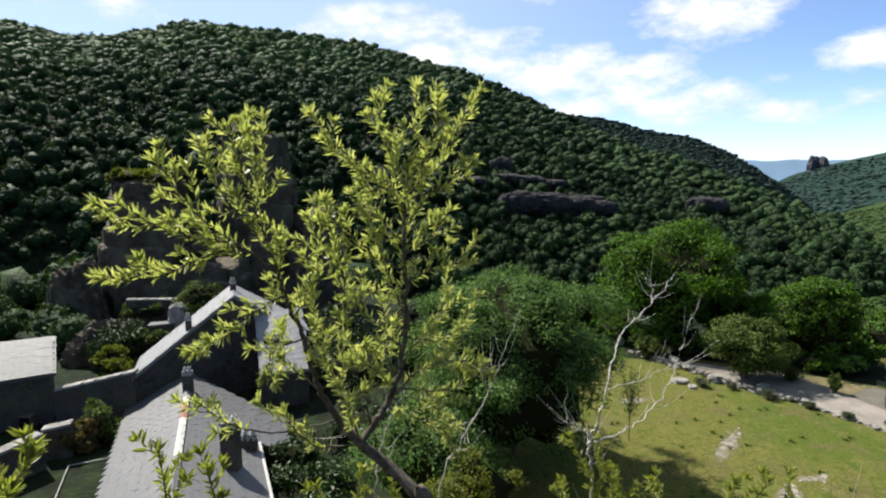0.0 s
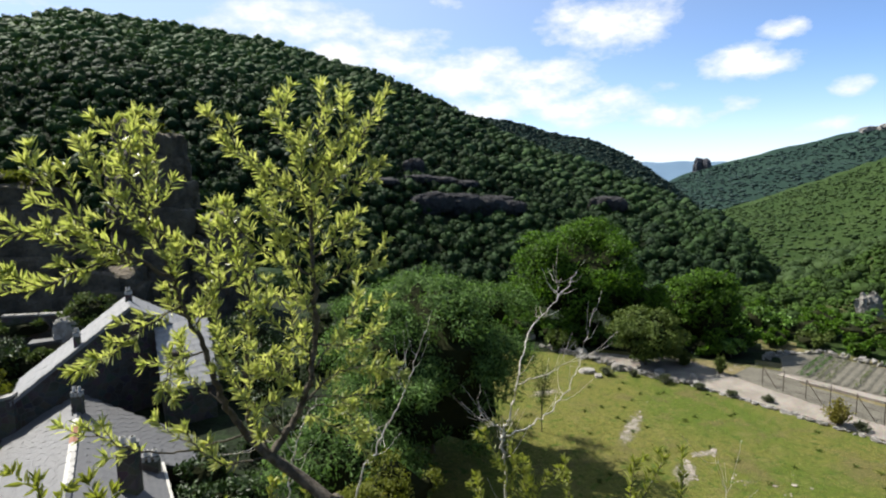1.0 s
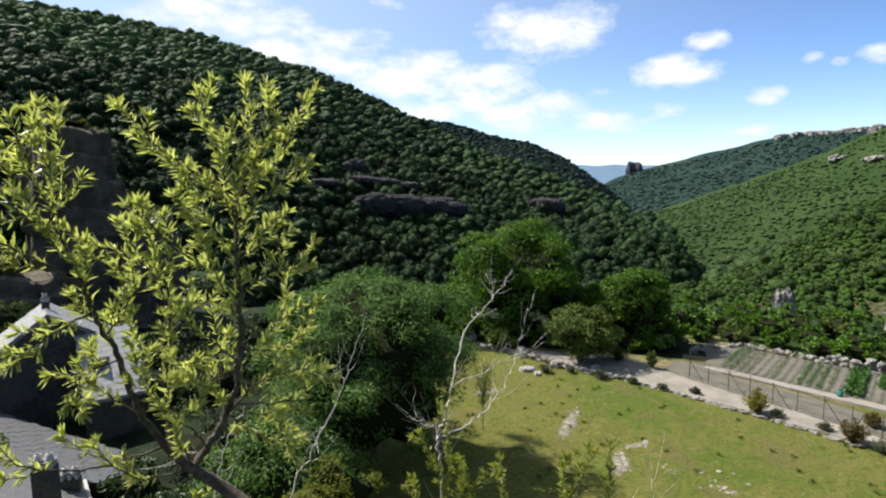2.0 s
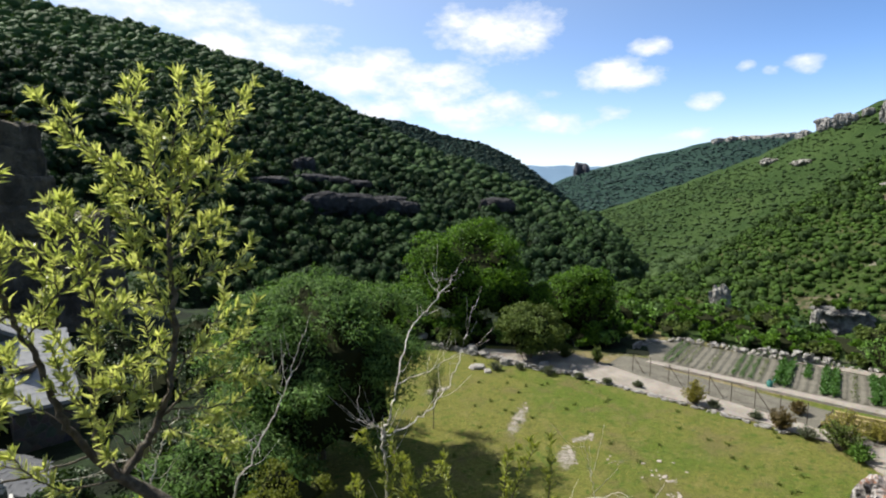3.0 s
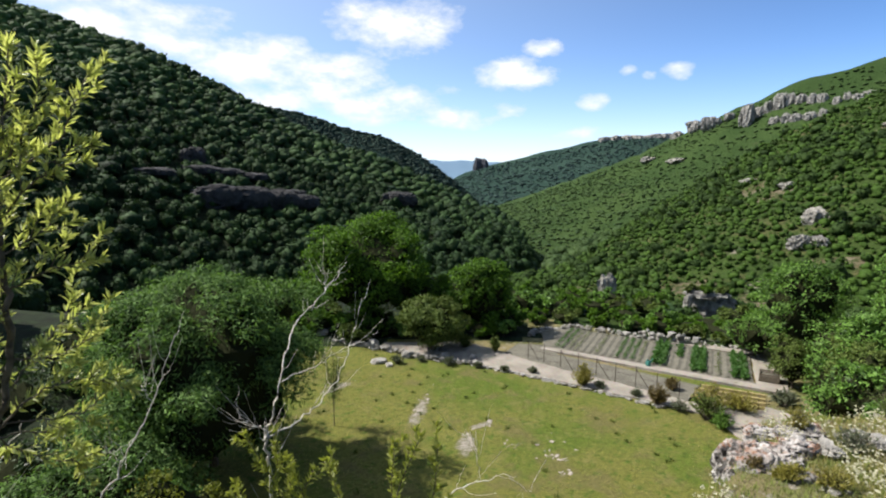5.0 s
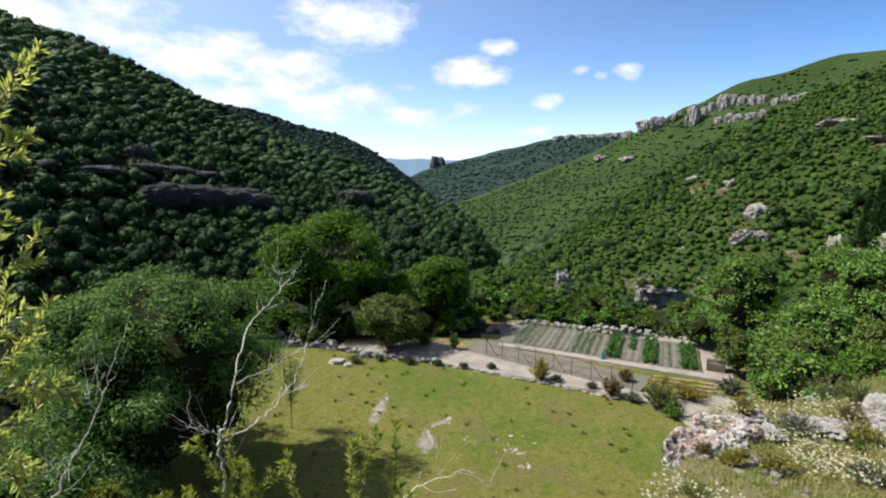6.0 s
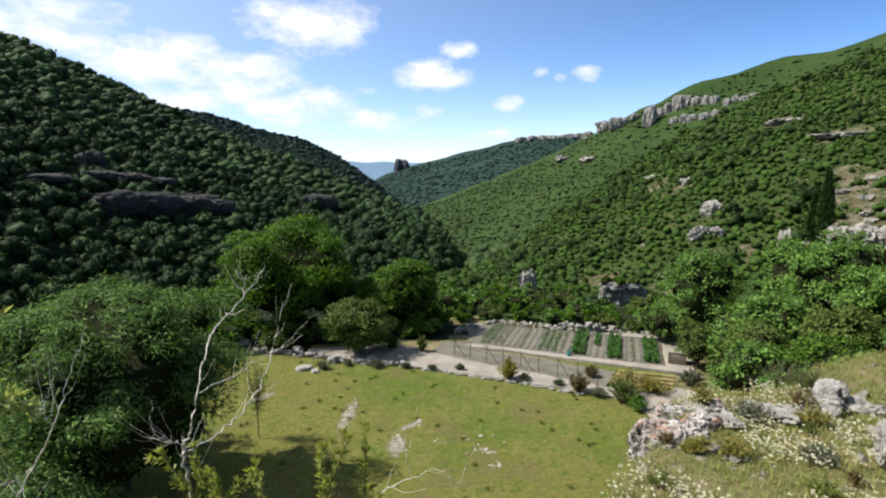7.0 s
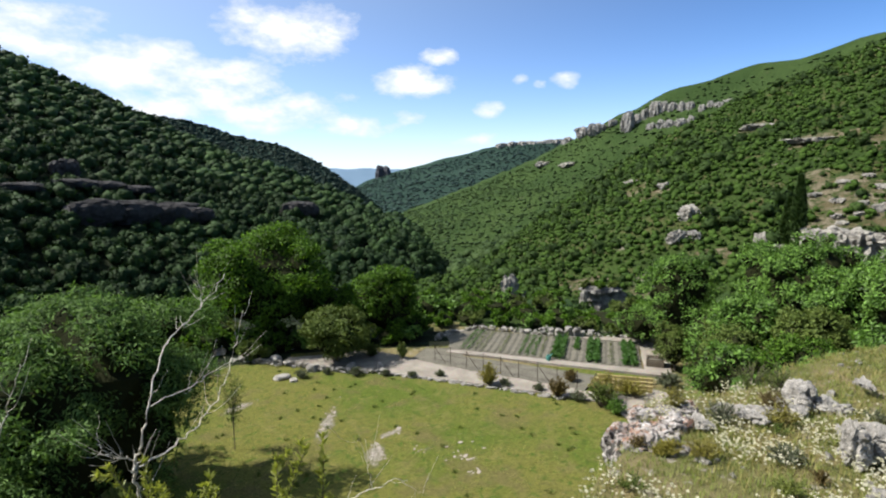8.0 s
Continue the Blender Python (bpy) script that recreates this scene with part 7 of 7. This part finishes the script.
bleached("bare_tree", "small leafless tree with bleached grey branches", (1.17, 4.24, 6.83), [
    ([(1.17, 4.24, 6.83), (1.18, 4.14, 7.49), (1.16, 4.14, 7.87), (1.16, 4.14, 8.01)], 0.024, 0.018),
    ([(1.16, 4.14, 8.01), (1.21, 4.07, 8.21), (1.32, 4.20, 8.50), (1.52, 4.55, 8.73), (1.87, 4.85, 8.90), (2.20, 5.15, 9.14)], 0.016, 0.004),
    ([(1.18, 4.13, 7.96), (1.49, 4.25, 8.01), (1.81, 4.44, 8.17), (2.06, 4.66, 8.44), (2.23, 4.81, 8.83)], 0.013, 0.004),
    ([(1.29, 4.15, 8.38), (1.59, 4.32, 8.39), (1.86, 4.42, 8.47), (2.11, 4.53, 8.49)], 0.009, 0.003),
    ([(1.16, 4.14, 8.01), (1.01, 4.08, 8.14), (0.92, 3.99, 8.27)], 0.008, 0.003),
    ([(1.87, 4.85, 8.90), (1.92, 4.94, 9.09)], 0.005, 0.003)], 91, 9)
bleached("bare_tree", "dead slender tree with pale crooked branches", (-0.09, 4.70, 6.72), [
    ([(-0.09, 4.70, 6.72), (-0.01, 4.70, 7.38), (0.20, 4.70, 7.78), (0.41, 4.68, 8.18), (0.50, 4.67, 8.44), (0.59, 4.66, 8.73)], 0.018, 0.004),
    ([(0.28, 4.69, 7.92), (0.15, 4.60, 7.88), (0.07, 4.50, 7.95)], 0.006, 0.003),
    ([(0.42, 4.68, 8.18), (0.35, 4.69, 8.31), (0.38, 4.68, 8.39)], 0.006, 0.003)], 92, 8)
bleached("bare_tree", "pale twiggy branch rising beside the almond", (-0.52, 3.66, 7.44), [
    ([(-0.52, 3.66, 7.44), (-0.47, 3.67, 8.04), (-0.38, 3.68, 8.37), (-0.27, 3.69, 8.57)], 0.014, 0.005),
    ([(-0.47, 3.67, 8.12), (-0.58, 3.65, 8.30), (-0.65, 3.64, 8.30)], 0.006, 0.003)], 93, 8)


def sprout(label, foot, tips, seed, leaf=0.062):
    """A young leafy sprout: a few stems, lance leaves all along them."""
    g = np.random.default_rng(seed)
    foot = np.array(foot)
    top = empty("sprout", tuple(foot), label, "plant", "leafy sprouts below the eye")
    P, D, S = [], [], []
    for tip in tips:
        tip = np.array(tip)
        m = (foot + tip) / 2 + 0.06 * g.normal(size=3)
        line = bend([foot, m, tip]) - foot
        v, f = tubes([(line, np.linspace(0.008, 0.0025, len(line)))], 5)
        fast("stem", v, f, BARK, top, None, True)
        p, d, s = twig_leaves(g, line, 0.3, 0.015, leaf)
        P.append(p), D.append(d), S.append(s)
        for i in range(6, len(line) - 1, 3):
            t = unit(line[i + 1] - line[i - 1])
            sh = np.array([line[i], line[i] + (t + 0.8 * unit(np.cross(t, g.normal(size=3)))) * g.uniform(0.06, 0.16)])
            p, d, s = twig_leaves(g, sh, 0.15, 0.015, leaf)
            P.append(p), D.append(d), S.append(s)
    lance_leaves("leaves", np.concatenate(P), np.concatenate(D), np.concatenate(S), SPROUTLEAF, top, g, 0.25)


LOW = "young yellow-green leafy sprout on the bank"
sprout(LOW, (1.51, 3.70, 6.86), [(1.29, 3.89, 7.78), (1.55, 3.90, 7.77), (1.20, 4.03, 7.93), (0.99, 4.08, 8.04)], 95)
sprout(LOW, (2.04, 3.33, 7.18), [(1.91, 3.40, 8.05), (2.07, 3.30, 8.11), (2.18, 3.23, 8.03)], 96)
sprout(LOW, (-1.25, 2.28, 8.16), [(-1.30, 2.37, 8.80), (-1.08, 2.36, 8.71)], 97)
sprout(LOW, (-1.67, 1.99, 8.40), [(-1.61, 2.04, 8.96), (-1.68, 1.98, 8.86)], 98)
sprout(LOW, (-0.70, 3.33, 7.32), [(-0.55, 3.46, 8.11), (-0.82, 3.30, 8.09), (-0.32, 3.38, 7.99)], 99)
sprout(LOW, (1.08, 3.88, 6.82), [(1.20, 3.95, 7.86), (1.45, 3.88, 7.73), (0.92, 4.01, 7.67)], 101)
for i, (x, y, h, w) in enumerate([(0.55, 8.2, 1.5, 1.0), (-0.9, 7.6, 1.1, 0.9), (1.6, 9.2, 1.3, 0.9), (-2.6, 8.4, 1.2, 1.0)]):
    grow("shrub", "yellow-green broom-like shrub on the bank", on(x, y), h, w, 110, YELLOWLEAF if i % 2 == 0 else SHRUBLEAF, 580 + i, 0.07, 0.02, 60, group="shrubs on the bank")
bleached("bare_tree", "low dead branch with pale twigs", (2.21, 3.48, 7.11), [
    ([(2.21, 3.48, 7.11), (2.39, 3.49, 7.42), (2.69, 3.41, 7.53), (2.86, 3.29, 7.60)], 0.014, 0.004),
    ([(2.69, 3.41, 7.53), (2.65, 3.45, 7.80), (2.61, 3.47, 7.99)], 0.005, 0.002),
    ([(2.86, 3.29, 7.60), (2.95, 3.22, 7.52), (3.02, 3.16, 7.47)], 0.005, 0.002)], 94, 4)
for i, (x, y, h, w) in enumerate([(0.77, 11.45, 3.3, 1.0), (0.30, 10.96, 2.8, 0.8)]):
    tree("bush", "bright yellow-green shrub below the rocky bank", on(x, y), h, w, 0.1, 26, 3600, 0.11, 0.05, SHRUBYELLOW, 580 + i, category="bush", group="shrubs below the bank", girth=0.03)
